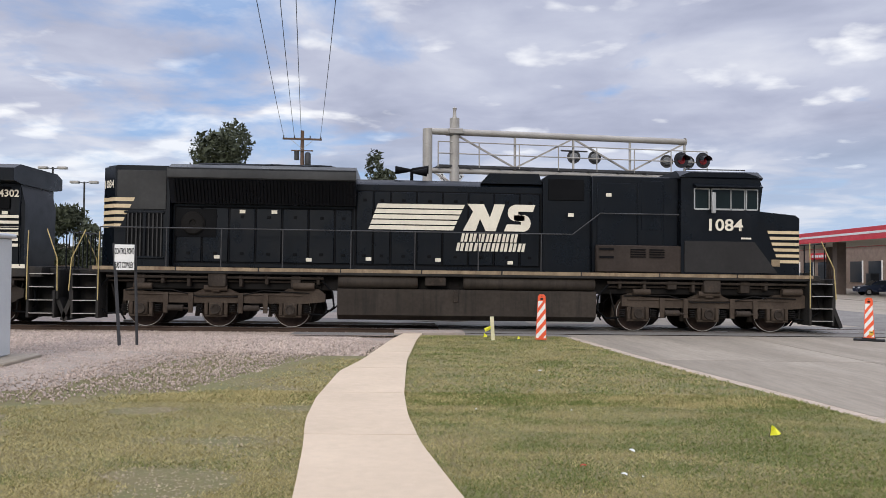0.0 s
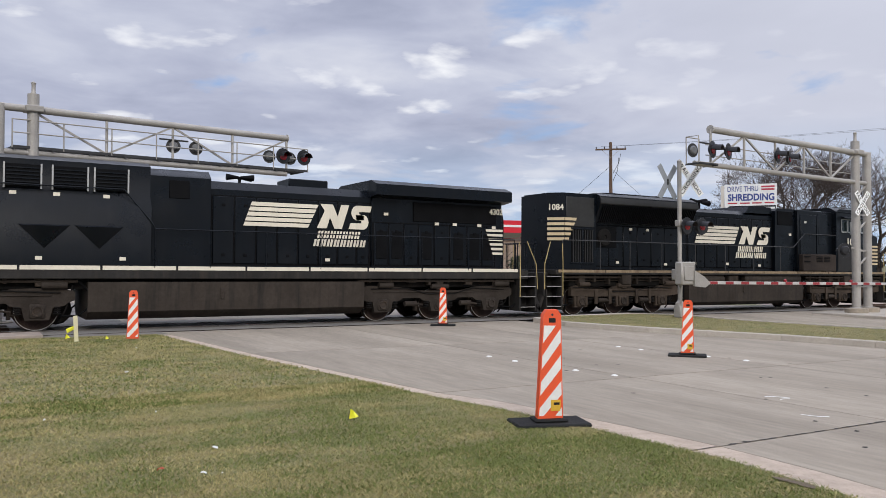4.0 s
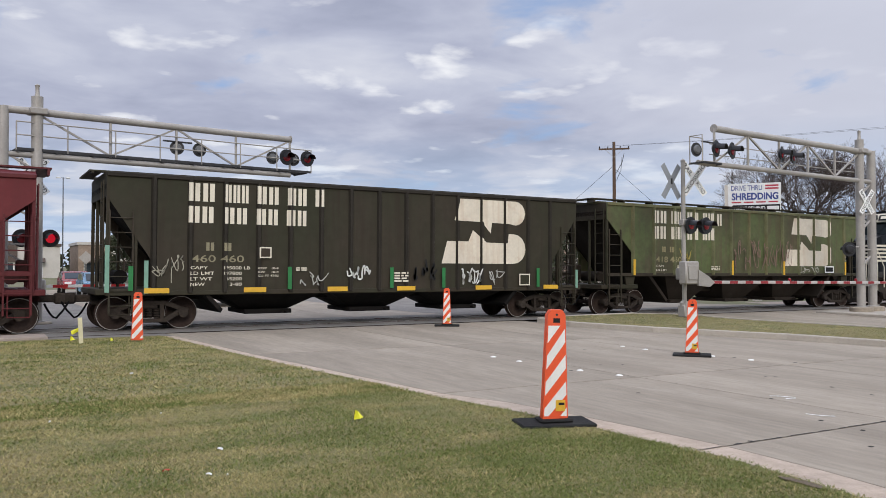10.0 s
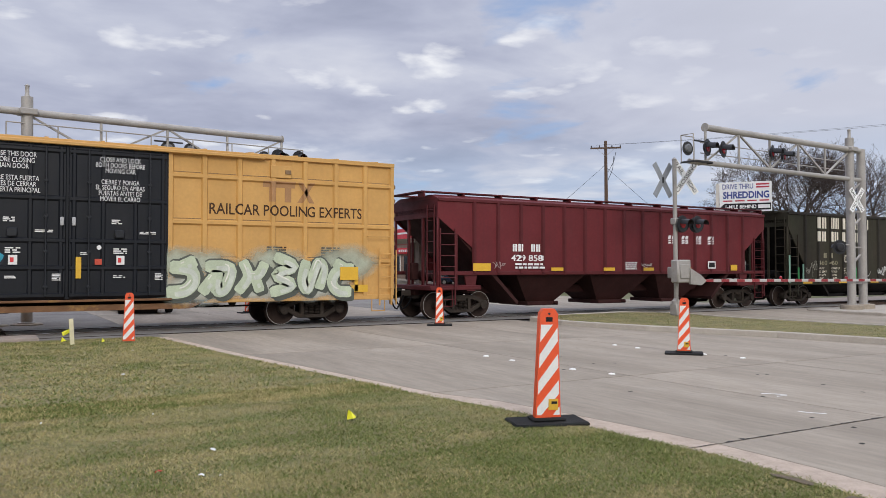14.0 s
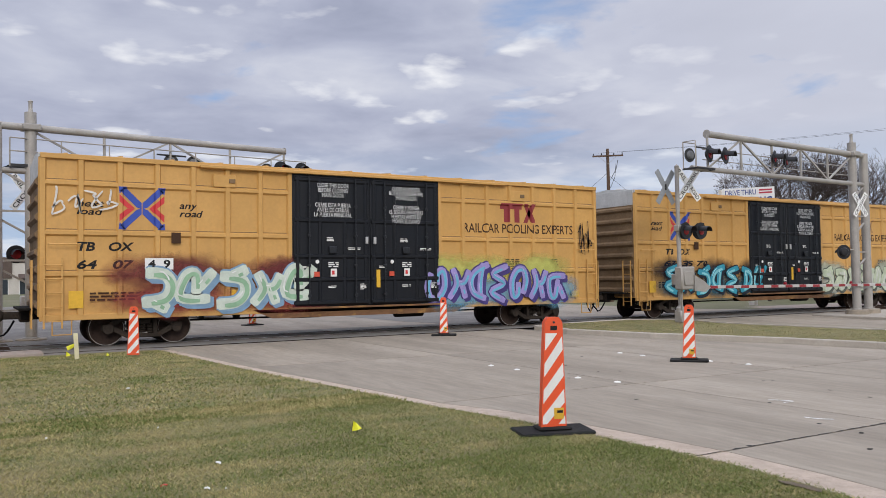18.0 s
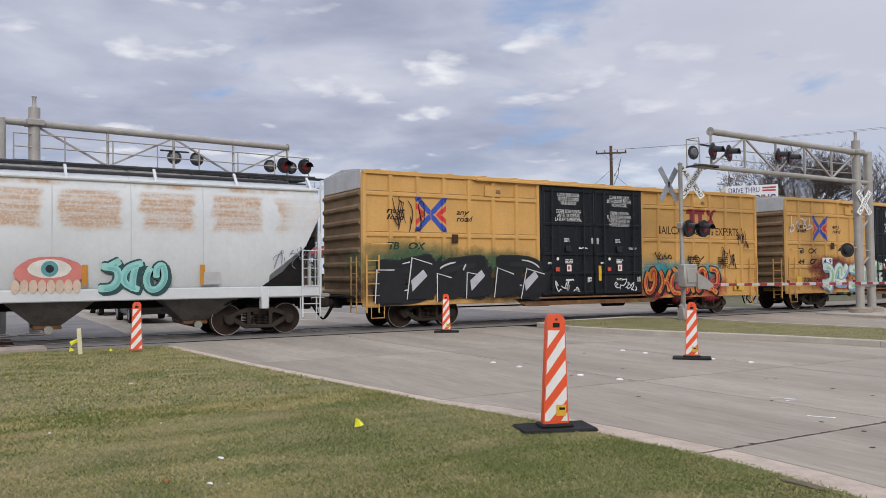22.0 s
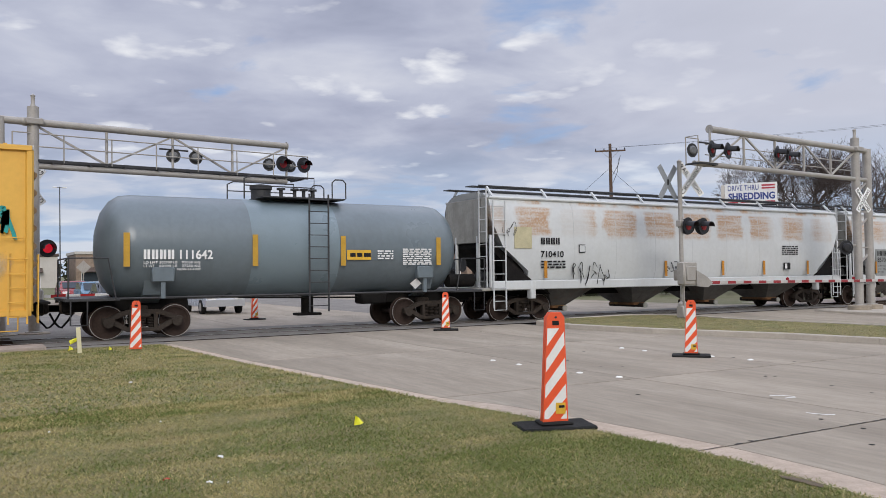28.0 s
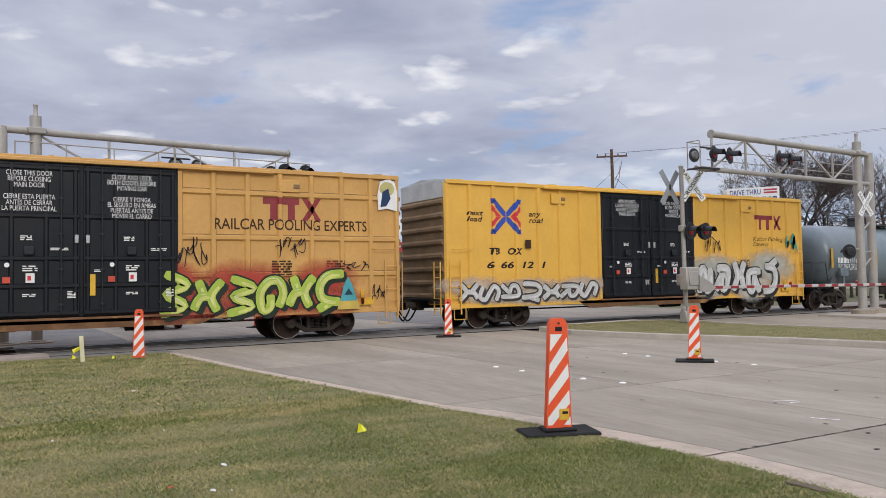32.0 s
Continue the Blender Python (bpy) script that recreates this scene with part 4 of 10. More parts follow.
    for x, y, w, col, lab in ((2.0, 7.45, 0.10, (0.7, 0.7, 0.66), "scrap of white paper litter"), (1.68, 6.57, 0.07, (0.75, 0.75, 0.72), "crumpled white paper litter"), (1.80, 6.47, 0.05, (0.75, 0.75, 0.72), "crumpled white paper litter"), (1.40, 6.85, 0.07, (0.55, 0.06, 0.03), "scrap of red paper litter"), (0.75, 9.6, 0.05, (0.65, 0.64, 0.6), "scrap of white paper litter"), (1.9, 9.6, 0.05, (0.65, 0.64, 0.6), "scrap of white paper litter"), (2.2, 13.4, 0.06, (0.7, 0.7, 0.66), "scrap of white paper litter"), (3.0, 17.2, 0.07, (0.7, 0.7, 0.66), "scrap of white paper litter")):
        rnd = random.Random(int(x * 997))
        sh = Shape()
        n = 7
        w *= 0.55
        sh.v = [(w * math.cos(2 * math.pi * i / n) * rnd.uniform(0.6, 1.1), 0.5 * w * math.sin(2 * math.pi * i / n) * rnd.uniform(0.6, 1.1), rnd.uniform(0.0, 0.025)) for i in range(n)] + [(0, 0, 0.03)]
        sh.f = [(i, (i + 1) % n, n) for i in range(n)]
        o = tagged(part("litter", sh, paint(col), None), lab, "litter", "litter in the grass")
        o.matrix_basis = pose(x, y, ground_z(x, y) + 0.03, 0, 0, rnd.uniform(0, 180))


make_small_things()

# ---- beyond the track ----
LEAF = surface("oak_leaf", (0.085, 0.10, 0.05), rough=0.8, var=0.4, island=True, bump=0)
LEAF_FAR = surface("far_foliage", (0.055, 0.062, 0.032), rough=0.9, var=0.4, island=True, bump=0)
BARK = surface("grey_bark", (0.075, 0.06, 0.052), rough=0.95, var=0.35, stretch=(1, 1, 0.3), bump=0.4)
TWIG = surface("bare_twig", (0.105, 0.080, 0.070), rough=0.95, var=0.3, bump=0)
BRICK = surface("tan_brick", (0.33, 0.25, 0.19), rough=0.9, var=0.25, scale=1.5, bump=0.2)
STUCCO = surface("pale_stucco", (0.55, 0.52, 0.47), rough=0.9, var=0.12, scale=0.4, bump=0.15)
BROWN_WALL = surface("brown_panel", (0.11, 0.08, 0.065), rough=0.85, var=0.2)
CANOPY_RED = surface("canopy_red", (0.62, 0.015, 0.03), rough=0.4, var=0.08)
SHOP_GLASS = glass("shop_glass", (0.04, 0.05, 0.06))


def raw_mesh(name, verts, faces, material, parent=None, label=""):
    """A large mesh from arrays: verts n x 3, faces m x k."""
    me = bpy.data.meshes.new(name)
    n, (m, k) = len(verts), faces.shape
    me.vertices.add(n)
    me.vertices.foreach_set("co", np.ascontiguousarray(verts, dtype=np.float32).ravel())
    me.loops.add(m * k)
    me.loops.foreach_set("vertex_index", np.ascontiguousarray(faces, dtype=np.int32).ravel())
    me.polygons.add(m)
    me.polygons.foreach_set("loop_start", np.arange(0, m * k, k, dtype=np.int32))
    me.update(calc_edges=True)
    me.materials.append(material)
    ob = new(name, me)
    ob.parent = parent
    return tagged(ob, label)


def crown_leaves(rng, lobes, n, size):
    """Small leaf-like triangles spread through the shells of several lobes."""
    vs = []
    per = max(1, n // len(lobes))
    for cx, cy, cz, rx, ry, rz in lobes:
        d = rng.normal(size=(per, 3))
        d /= np.linalg.norm(d, axis=1)[:, None]
        r = rng.uniform(0.55, 1.05, (per, 1))
        c = d * r * np.array([rx, ry, rz]) + np.array([cx, cy, cz])
        for k in range(3):
            vs.append(c + rng.normal(scale=size, size=(per, 3)))
    P = len(lobes)
    out = np.concatenate([np.stack(vs[3 * i:3 * i + 3], 1).reshape(-1, 3) for i in range(P)])
    return out, np.arange(len(out)).reshape(-1, 3)


def leafy_tree(x, y, top, width, seed, label, low=0.35, leaves=2600, size=0.17):
    rng = np.random.default_rng(seed)
    rnd = random.Random(seed)
    z0 = ground_z(x, y) - 0.14
    t = thing("tree", label, "tree", "trees beyond the track", pose(x, y, z0))
    h = top - z0
    tr = Shape().tube((0, 0, 0), (0.1, 0, h * 0.45), 0.028 * h, 9, 0.018 * h)
    lobes = []
    for i in range(9):
        a = rnd.uniform(0, 2 * math.pi)
        zz = h * rnd.uniform(low + 0.12, 0.86)
        rr = width * 0.36 * math.sin(math.pi * min(1, max(0.15, (zz / h - low + 0.1) / (1.1 - low)))) ** 0.7
        c = (rr * math.cos(a), rr * math.sin(a), zz)
        tr.tube((0.05, 0, h * rnd.uniform(0.25, 0.45)), c, 0.009 * h, 6, 0.003 * h)
        q = width * rnd.uniform(0.17, 0.27)
        lobes.append((*c, q, q, q * 0.85))
    lobes.append((0, 0, h * 0.86, width * 0.2, width * 0.2, h * 0.13))
    part("trunk", tr, BARK, t, "grey-brown trunk and limbs")
    v, f = crown_leaves(rng, lobes, leaves * 3, size * 0.72)
    raw_mesh("crown", v, f, LEAF, t, "dark green small-leaved crown")
    return t


def bare_tree(x, y, top, width, seed, label, levels=7):
    rnd = random.Random(seed)
    z0 = ground_z(x, y) - 0.14
    t = thing("tree", label, "tree", "bare trees beyond the track", pose(x, y, z0))
    h = top - z0
    segs = []
    tips = [(Vector((0, 0, 0)), Vector((0, 0, 1)), 1.0, 0.024 * h, 0)]
    while tips:
        p, d, ln, r, lev = tips.pop()
        q = p + d * ln
        segs.append((p, q, r, lev))
        if lev >= levels:
            continue
        for k in range(3 if lev < levels - 2 else 2):
            ax = Vector((rnd.gauss(0, 1), rnd.gauss(0, 1), rnd.gauss(0.1, 0.45)))
            nd = (d * 0.85 + ax.normalized() * (0.8 if lev < 2 else 0.62)).normalized()
            nd.z = max(nd.z, 0.02)
            tips.append((q, nd.normalized(), ln * rnd.uniform(0.66, 0.9), max(r * 0.6, 0.009), lev + 1))
    kz = h / max(q.z for p, q, r, lev in segs)
    kx = width * 0.5 / max(math.hypot(q.x, q.y) for p, q, r, lev in segs)
    trunk, twigs = Shape(), Shape()
    fit = lambda p: (p.x * kx, p.y * kx, p.z * kz)
    for p, q, r, lev in segs:
        (trunk if lev < 3 else twigs).tube(fit(p), fit(q), r, 6 if lev < 3 else 3, r * 0.75)
    part("trunk", trunk, BARK, t, "grey trunk and main limbs")
    tagged(part("twig_mass", twigs, TWIG, t, "fine bare branches", angle=0), "fine bare branches", kind="stuff")
    return t


def utility_pole(x, y, top, arm, label, turn=0, gear=False):
    z0 = ground_z(x, y) - 0.14
    h = top - z0
    p = thing("utility_pole", label, "utility pole", "utility poles", pose(x, y, z0, 0, 0, turn))
    part("pole", Shape().tube((0, 0, 0), (0, 0, h), 0.17, 10, 0.11), WOOD_POLE, p, "weathered wooden pole")
    part("cross_arm", Shape().box(-arm / 2, arm / 2, -0.16, -0.06, h - 0.62, h - 0.5, 0.01), WOOD_POLE, p)
    part("brace", Shape().bar((-arm * 0.3, -0.12, h - 0.58), (0, -0.12, h - 1.2), 0.04, 0.02).bar((arm * 0.3, -0.12, h - 0.58), (0, -0.12, h - 1.2), 0.04, 0.02), STEEL, p)
    for xx in (-arm * 0.47, -arm * 0.2, arm * 0.2, arm * 0.47):
        part("insulator", Shape().lathe([(0.02, 0.0), (0.05, 0.03), (0.03, 0.08), (0.05, 0.1), (0.02, 0.16)], (xx, -0.11, h - 0.5), "z", 8), LAMP_BACK, p)
    if gear:
        part("transformer", Shape().lathe([(0.0, 0), (0.2, 0.0), (0.2, 0.7), (0.12, 0.8), (0.0, 0.8)], (0.35, -0.05, h - 2.2), "z", 12), DARK_STEEL, p)
        part("transformer", Shape().lathe([(0.0, 0), (0.16, 0.0), (0.16, 0.55), (0.0, 0.6)], (-0.35, -0.05, h - 1.9), "z", 12), DARK_STEEL, p)
        part("fuse_arm", Shape().box(-0.7, 0.7, -0.2, -0.12, h - 1.35, h - 1.28), WOOD_POLE, p)
    else:
        part("conduit", Shape().pipe([(0.15, -0.05, h - 2.4), (0.6, -0.05, h - 1.6), (0.75, -0.05, h - 0.9)], 0.02, 5).pipe([(0.15, -0.05, h - 3.0), (0.5, -0.05, h - 2.2), (0.6, -0.05, h - 1.2)], 0.02, 5), LAMP_BACK, p)
    return p


def wire(a, b, sag, r=0.012):
    a, b = Vector(a), Vector(b)
    pts = []
    for i in range(25):
        t = i / 24
        q = a.lerp(b, t)
        q.z -= sag * 4 * t * (1 - t)
        pts.append(q)
    w = part("overhead_wire", Shape().pipe(pts, r, 4), LAMP_BACK)
    return tagged(w, "thin black overhead wire between poles", "cable", "overhead wires")


def make_poles():
    utility_pole(-6.42, 51.7, 10.6, 2.5, "wooden utility pole with transformers and a crossarm", 6, True)
    utility_pole(42.1, 45.5, 11.0, 2.3, "wooden utility pole with a crossarm", -40)
    utility_pole(1.0, -13, 10.6, 2.5, "wooden utility pole with a crossarm", 6)
    for o in (-1.17, -0.5, -0.05, 0.5 + 0.67):
        wire((-6.42 + o, 51.6, 10.2), (1.0 + o * (1.05 if o < 1 else 0.85), -13, 10.2), 0.7)
    utility_pole(64, -6, 11.2, 2.3, "wooden utility pole with a crossarm", 60)
    for o in (-0.5, 0.5):
        wire((42.1 + o, 45.5 - o, 10.7), (64 + o, -6, 11.0), 0.7, 0.007)
    wire((42.1, 45.5, 9.2), (33, 50, 0.4), 0.0)
    wire((42.1, 45.5, 9.0), (52, 42, 0.4), 0.0)


make_poles()
leafy_tree(-12.2, 58.6, 12.5, 6.4, 3, "tall dark evergreen oak behind the track", 0.3, 3200, 0.18)
leafy_tree(-2.0, 60.2, 10.8, 3.3, 4, "slim evergreen tree behind the track", 0.3, 1600, 0.16)
leafy_tree(-23.0, 56.5, 6.1, 5.0, 5, "low dark evergreen tree by the car park", 0.15, 2400, 0.16)
leafy_tree(-28.5, 60, 5.2, 5.0, 6, "low dark evergreen tree by the car park", 0.15, 2000, 0.16)
leafy_tree(14.8, 96, 5.6, 4.6, 7, "rounded dark evergreen tree beside the car park", 0.12, 1800, 0.2)
bare_tree(61.5, 43.5, 12.6, 17, 11, "large bare winter tree with fine twigs", 9)
bare_tree(71, 42, 12.4, 17, 12, "large bare winter tree with fine twigs", 8)
bare_tree(65, 42, 11.4, 15, 19, "large bare winter tree with fine twigs", 8)
bare_tree(58, 34, 6.0, 8, 13, "small bare scrub tree", 5)
bare_tree(58, 46, 9.0, 12, 14, "bare winter tree with fine twigs")
for k, (bx, by, bh) in enumerate(((52, 40, 4.2), (56, 42, 4.6), (60, 38, 4.4), (64, 40, 4.8), (54, 36.5, 3.6), (68, 41, 5.0), (37.5, 47.5, 2.4), (41.0, 48.0, 2.3), (45.5, 46.0, 2.6), (49.0, 44.0, 2.8))):
    bare_tree(bx, by, bh, 7.5, 40 + k, "bare brown scrub thicket beside the road", 6)
bare_tree(50, 37.5, 4.8, 6, 15, "small bare scrub tree", 5)
bare_tree(18.4, 92, 4.6, 5, 16, "small bare tree beside the car park", 5)
leafy_tree(-6.6, 54.0, 7.2, 4.6, 21, "dark evergreen tree behind the utility pole", 0.3, 2200, 0.16)
leafy_tree(44.0, 51.0, 4.3, 6.5, 22, "dense dark evergreen shrub by the road", 0.05, 2200, 0.16)
leafy_tree(38.6, 51.0, 2.9, 3.6, 23, "dense dark evergreen shrub by the road", 0.05, 1300, 0.14)
leafy_tree(50.5, 46, 5.0, 5.5, 8, "dense dark green shrub tree", 0.05, 2200, 0.16)


def make_billboard():
    b = thing("billboard", "white billboard on a pale steel pole advertising shredding", "billboard", at=pose(41.2, 32.2, -0.6, 0, 0, -52))
    post = surface("billboard_post", (0.62, 0.58, 0.52), rough=0.6, var=0.15, streak=0.4, streak_col=(0.3, 0.2, 0.14))
    part("pole", Shape().tube((0.1, 0.15, 0), (0.1, 0.15, 4.75), 0.26, 16), post, b, "pale rust-streaked steel pole")
    part("beam", Shape().box(-1.9, 2.2, 0.0, 0.3, 4.55, 4.75, 0.02), DARK_STEEL, b)
    part("catwalk", Shape().box(-1.8, 2.1, -0.45, 0.0, 4.6, 4.66), DARK_STEEL, b)
    face = part("face", Shape().box(-1.5, 1.5, -0.02, 0.12, 4.85, 7.2, 0.01), WHITE, b, "white printed face")
    part("side", Shape().box(-1.72, -1.52, 0.0, 0.5, 4.8, 7.15, 0.02), post, b)
    blue = surface("print_blue", (0.025, 0.05, 0.22), rough=0.5, var=0.05)
    text_box(face, "DRIVE THRU", blue, -1.32, 0.45, 6.76, 7.08, -0.03, bold=0.01)
    text_box(face, "SHREDDING", blue, -1.30, 1.36, 6.18, 6.62, -0.03, bold=0.035)
    red = paint((0.5, 0.06, 0.08))
    for i, (x, w) in enumerate(((0.62, 0.75), (0.62, 0.75))):
        part("print_bar", Shape().box(x, x + w, -0.03, -0.021, 6.98 - i * 0.17, 7.08 - i * 0.17), red, face)
    for i in range(4):
        part("print_bar", Shape().box(-1.3 + i * 0.7, -0.75 + i * 0.7, -0.03, -0.021, 6.0, 6.08), red, face)
    band = part("black_band", Shape().prism([(-1.45, 5.66), (-1.2, 5.88), (1.45, 5.88), (1.45, 5.46), (-1.2, 5.46)], "y", -0.03, -0.021), INK, face)
    text_box(face, "1-MILE BEHIND", WHITE, -1.15, 0.62, 5.56, 5.78, -0.036, bold=0.02)
    part("print_bar", Shape().box(0.72, 1.4, -0.036, -0.031, 5.56, 5.78), WHITE, face)
    part("print_bar", Shape().box(-1.4, 0.25, -0.03, -0.021, 4.98, 5.34), DARK_STEEL, face)
    part("print_bar", Shape().box(0.35, 1.42, -0.03, -0.021, 5.0, 5.32), red, face)


make_billboard()


def far_car(x, y, turn, colour, label, kind="sedan"):
    z = ground_z(x, y)
    c = thing("pickup_truck" if kind == "pickup" else "car", label, "pickup truck" if kind == "pickup" else "car", "cars beyond the track", pose(x, y, z, 0, 0, turn))
    coat = surface("car_paint", colour, rough=0.25, var=0.05, bump=0)
    side = [(-2.2, 0.35), (2.2, 0.35), (2.25, 0.65), (2.1, 0.85), (1.2, 0.95), (0.55, 1.42), (-0.95, 1.45), (-1.75, 0.98), (-2.2, 0.92)]
    if kind == "pickup":
        side = [(-2.7, 0.5), (2.6, 0.5), (2.65, 0.95), (2.5, 1.1), (1.5, 1.18), (0.95, 1.8), (-0.5, 1.82), (-0.7, 1.15), (-2.7, 1.15)]
    sh = Shape().prism(side, "y", -0.88, 0.88)
    sh.v = [(a, b * (0.82 if h > 1.2 else 1.0), h) for a, b, h in sh.v]
    part("body", sh, coat, c)
    top = max(p[1] for p in side)
    gl = [(0.42 if kind != "pickup" else 0.82, top - 0.07), (1.02 if kind != "pickup" else 1.3, top - 0.43), (-1.5 if kind != "pickup" else -0.45, top - 0.43), (-0.9 if kind != "pickup" else -0.42, top - 0.07)]
    for sd in (-1, 1):
        part("side_window", Shape().prism(gl, "y", min(sd * 0.80, sd * 0.86), max(sd * 0.80, sd * 0.86)), SHOP_GLASS, c)
        for x0 in (-1.35, 1.4) if kind != "pickup" else (-1.75, 1.7):
            w = part("wheel", Shape().lathe([(0.0, -0.1), (0.33, -0.1), (0.33, 0.1), (0.0, 0.1)], (x0, sd * 0.82, 0.33), "y", 16), RUBBER, c)
            part("rim", Shape().lathe([(0.0, sd * 0.105), (0.2, sd * 0.105), (0.2, sd * 0.1)], (x0, sd * 0.82, 0.33), "y", 12), STEEL, w)
    for e in (-1, 1):
        f = 2.18 if kind != "pickup" else 2.6
        for sd in (-0.6, 0.6):
            part("headlight" if e > 0 else "tail_light", Shape().box(e * f - 0.06, e * f + 0.06, sd - 0.2, sd + 0.2, 0.62, 0.8, 0.02), WHITE if e > 0 else RED_OFF, c)
    part("windscreen", Shape().prism([(0.6, 1.36), (1.15, 0.98), (1.2, 0.99), (0.66, 1.38)] if kind != "pickup" else [(0.98, 1.74), (1.45, 1.22), (1.5, 1.23), (1.04, 1.76)], "y", -0.68, 0.68), SHOP_GLASS, c)
    return c


def make_far_cars():
    far_car(6.1, 33.5, -90, (0.02, 0.02, 0.024), "black car waiting behind the crossing gate")
    far_car(9.9, 38, -90, (0.45, 0.46, 0.48), "silver car waiting behind the crossing gate")
    far_car(6.0, 41, -90, (0.03, 0.03, 0.035), "black car waiting behind the crossing gate")
    far_car(6.2, 49.5, -90, (0.1, 0.2, 0.3), "blue car waiting behind the crossing gate")
    far_car(9.8, 47.5, -90, (0.5, 0.5, 0.52), "silver car waiting behind the crossing gate")
    far_car(5.9, 58, -90, (0.25, 0.03, 0.03), "red car waiting on the far road")
    far_car(46, 74, 170, (0.02, 0.03, 0.06), "dark blue car at the filling station")
    far_car(47, 68, 10, (0.03, 0.03, 0.03), "black car at the filling station")
    far_car(55, 41, 20, (0.32, 0.33, 0.35), "grey pickup truck parked behind the billboard", "pickup")
    for i, x in enumerate((-24, -20.5, -17, -11, -7)):
        far_car(x, 70 + (i % 2) * 1.2, 90, ((0.5, 0.5, 0.5), (0.06, 0.06, 0.07), (0.55, 0.53, 0.5), (0.2, 0.03, 0.03), (0.1, 0.12, 0.2))[i], ("grey", "black", "white", "red", "dark blue")[i] + " car in the car park behind the track")


make_far_cars()


def make_filling_station():
    s = thing("filling_station", "filling station canopy with a red fascia on brown columns", "filling station")
    a, b = Vector((40.0, 58.0)), Vector((47.0, 142.0))
    d = (b - a).normalized()
    nrm = Vector((d.y, -d.x))
    corner = lambda u, w: a + d * u + nrm * w
    L = (b - a).length

    def slab(u0, u1, w0, w1, z0, z1):
        sh = Shape()
        ps = [corner(u0, w0), corner(u1, w0), corner(u1, w1), corner(u0, w1)]
        return sh.prism([(p.x, p.y) for p in ps], "z", z0, z1)
    z = 0.0
    part("canopy_deck", slab(0.2, L - 0.2, 0.2, 9.8, z + 4.55, z + 5.5), STUCCO, s, "flat white canopy deck")
    for q in ((0, L, 0.0, 0.15), (0, L, 9.85, 10.0), (0, 0.15, 0.15, 9.85), (L - 0.15, L, 0.15, 9.85)):
        part("fascia", slab(*q, z + 4.5, z + 5.6), CANOPY_RED, s, "bright red fascia")
    part("fascia_stripe", slab(-0.02, L + 0.02, -0.03, 0.0, z + 5.0, z + 5.2), WHITE, s, "white stripe")
    part("fascia_stripe", slab(-0.03, 0.0, 0.0, 10.0, z + 5.0, z + 5.2), WHITE, s, "white stripe")
    for k in range(6):
        u = 3 + k * (L - 6) / 5
        for w in (1.8, 8.2):
            part("column", slab(u - 0.45, u + 0.45, w - 0.45, w + 0.45, z - 0.6, z + 4.55), BROWN_WALL, s, "brown clad column")
        part("fuel_pump", slab(u - 0.5, u + 0.5, 4.6, 5.4, z - 0.6, z + 1.5), DARK_STEEL, s, "fuel pump")
    st = thing("store", "tan brick shop behind the filling station canopy", "shop building")
    part("wall", slab(36, 82, 16, 32, z - 0.6, z + 5.0), BRICK, st, "tan brick walls")
    part("parapet", slab(35.8, 82.2, 15.8, 32.2, z + 5.0, z + 5.5), BROWN_WALL, st)
    for k in range(9):
        w = part("window", slab(38 + k * 4.8, 41.2 + k * 4.8, 15.9, 16.05, z + 0.3, z + 3.0), SHOP_GLASS, st, "dark shop window")
        part("window_frame", slab(37.9 + k * 4.8, 38.0 + k * 4.8, 15.85, 16.0, z + 0.2, z + 3.1), WHITE, w)
    part("sign", slab(50, 58, 15.7, 15.85, z + 3.4, z + 4.3), CANOPY_RED, st, "red shop sign")
    for k in range(8):
        part("sign_bar", slab(51 + k * 0.8, 51.55 + k * 0.8, 15.66, 15.7, z + 3.65, z + 4.05), WHITE, st)
    # forecourt
    tagged(part("forecourt", slab(-6, L + 6, -4, 38, -0.62, -0.58), CONCRETE), "pale concrete forecourt", "pavement", kind="structure")


make_filling_station()


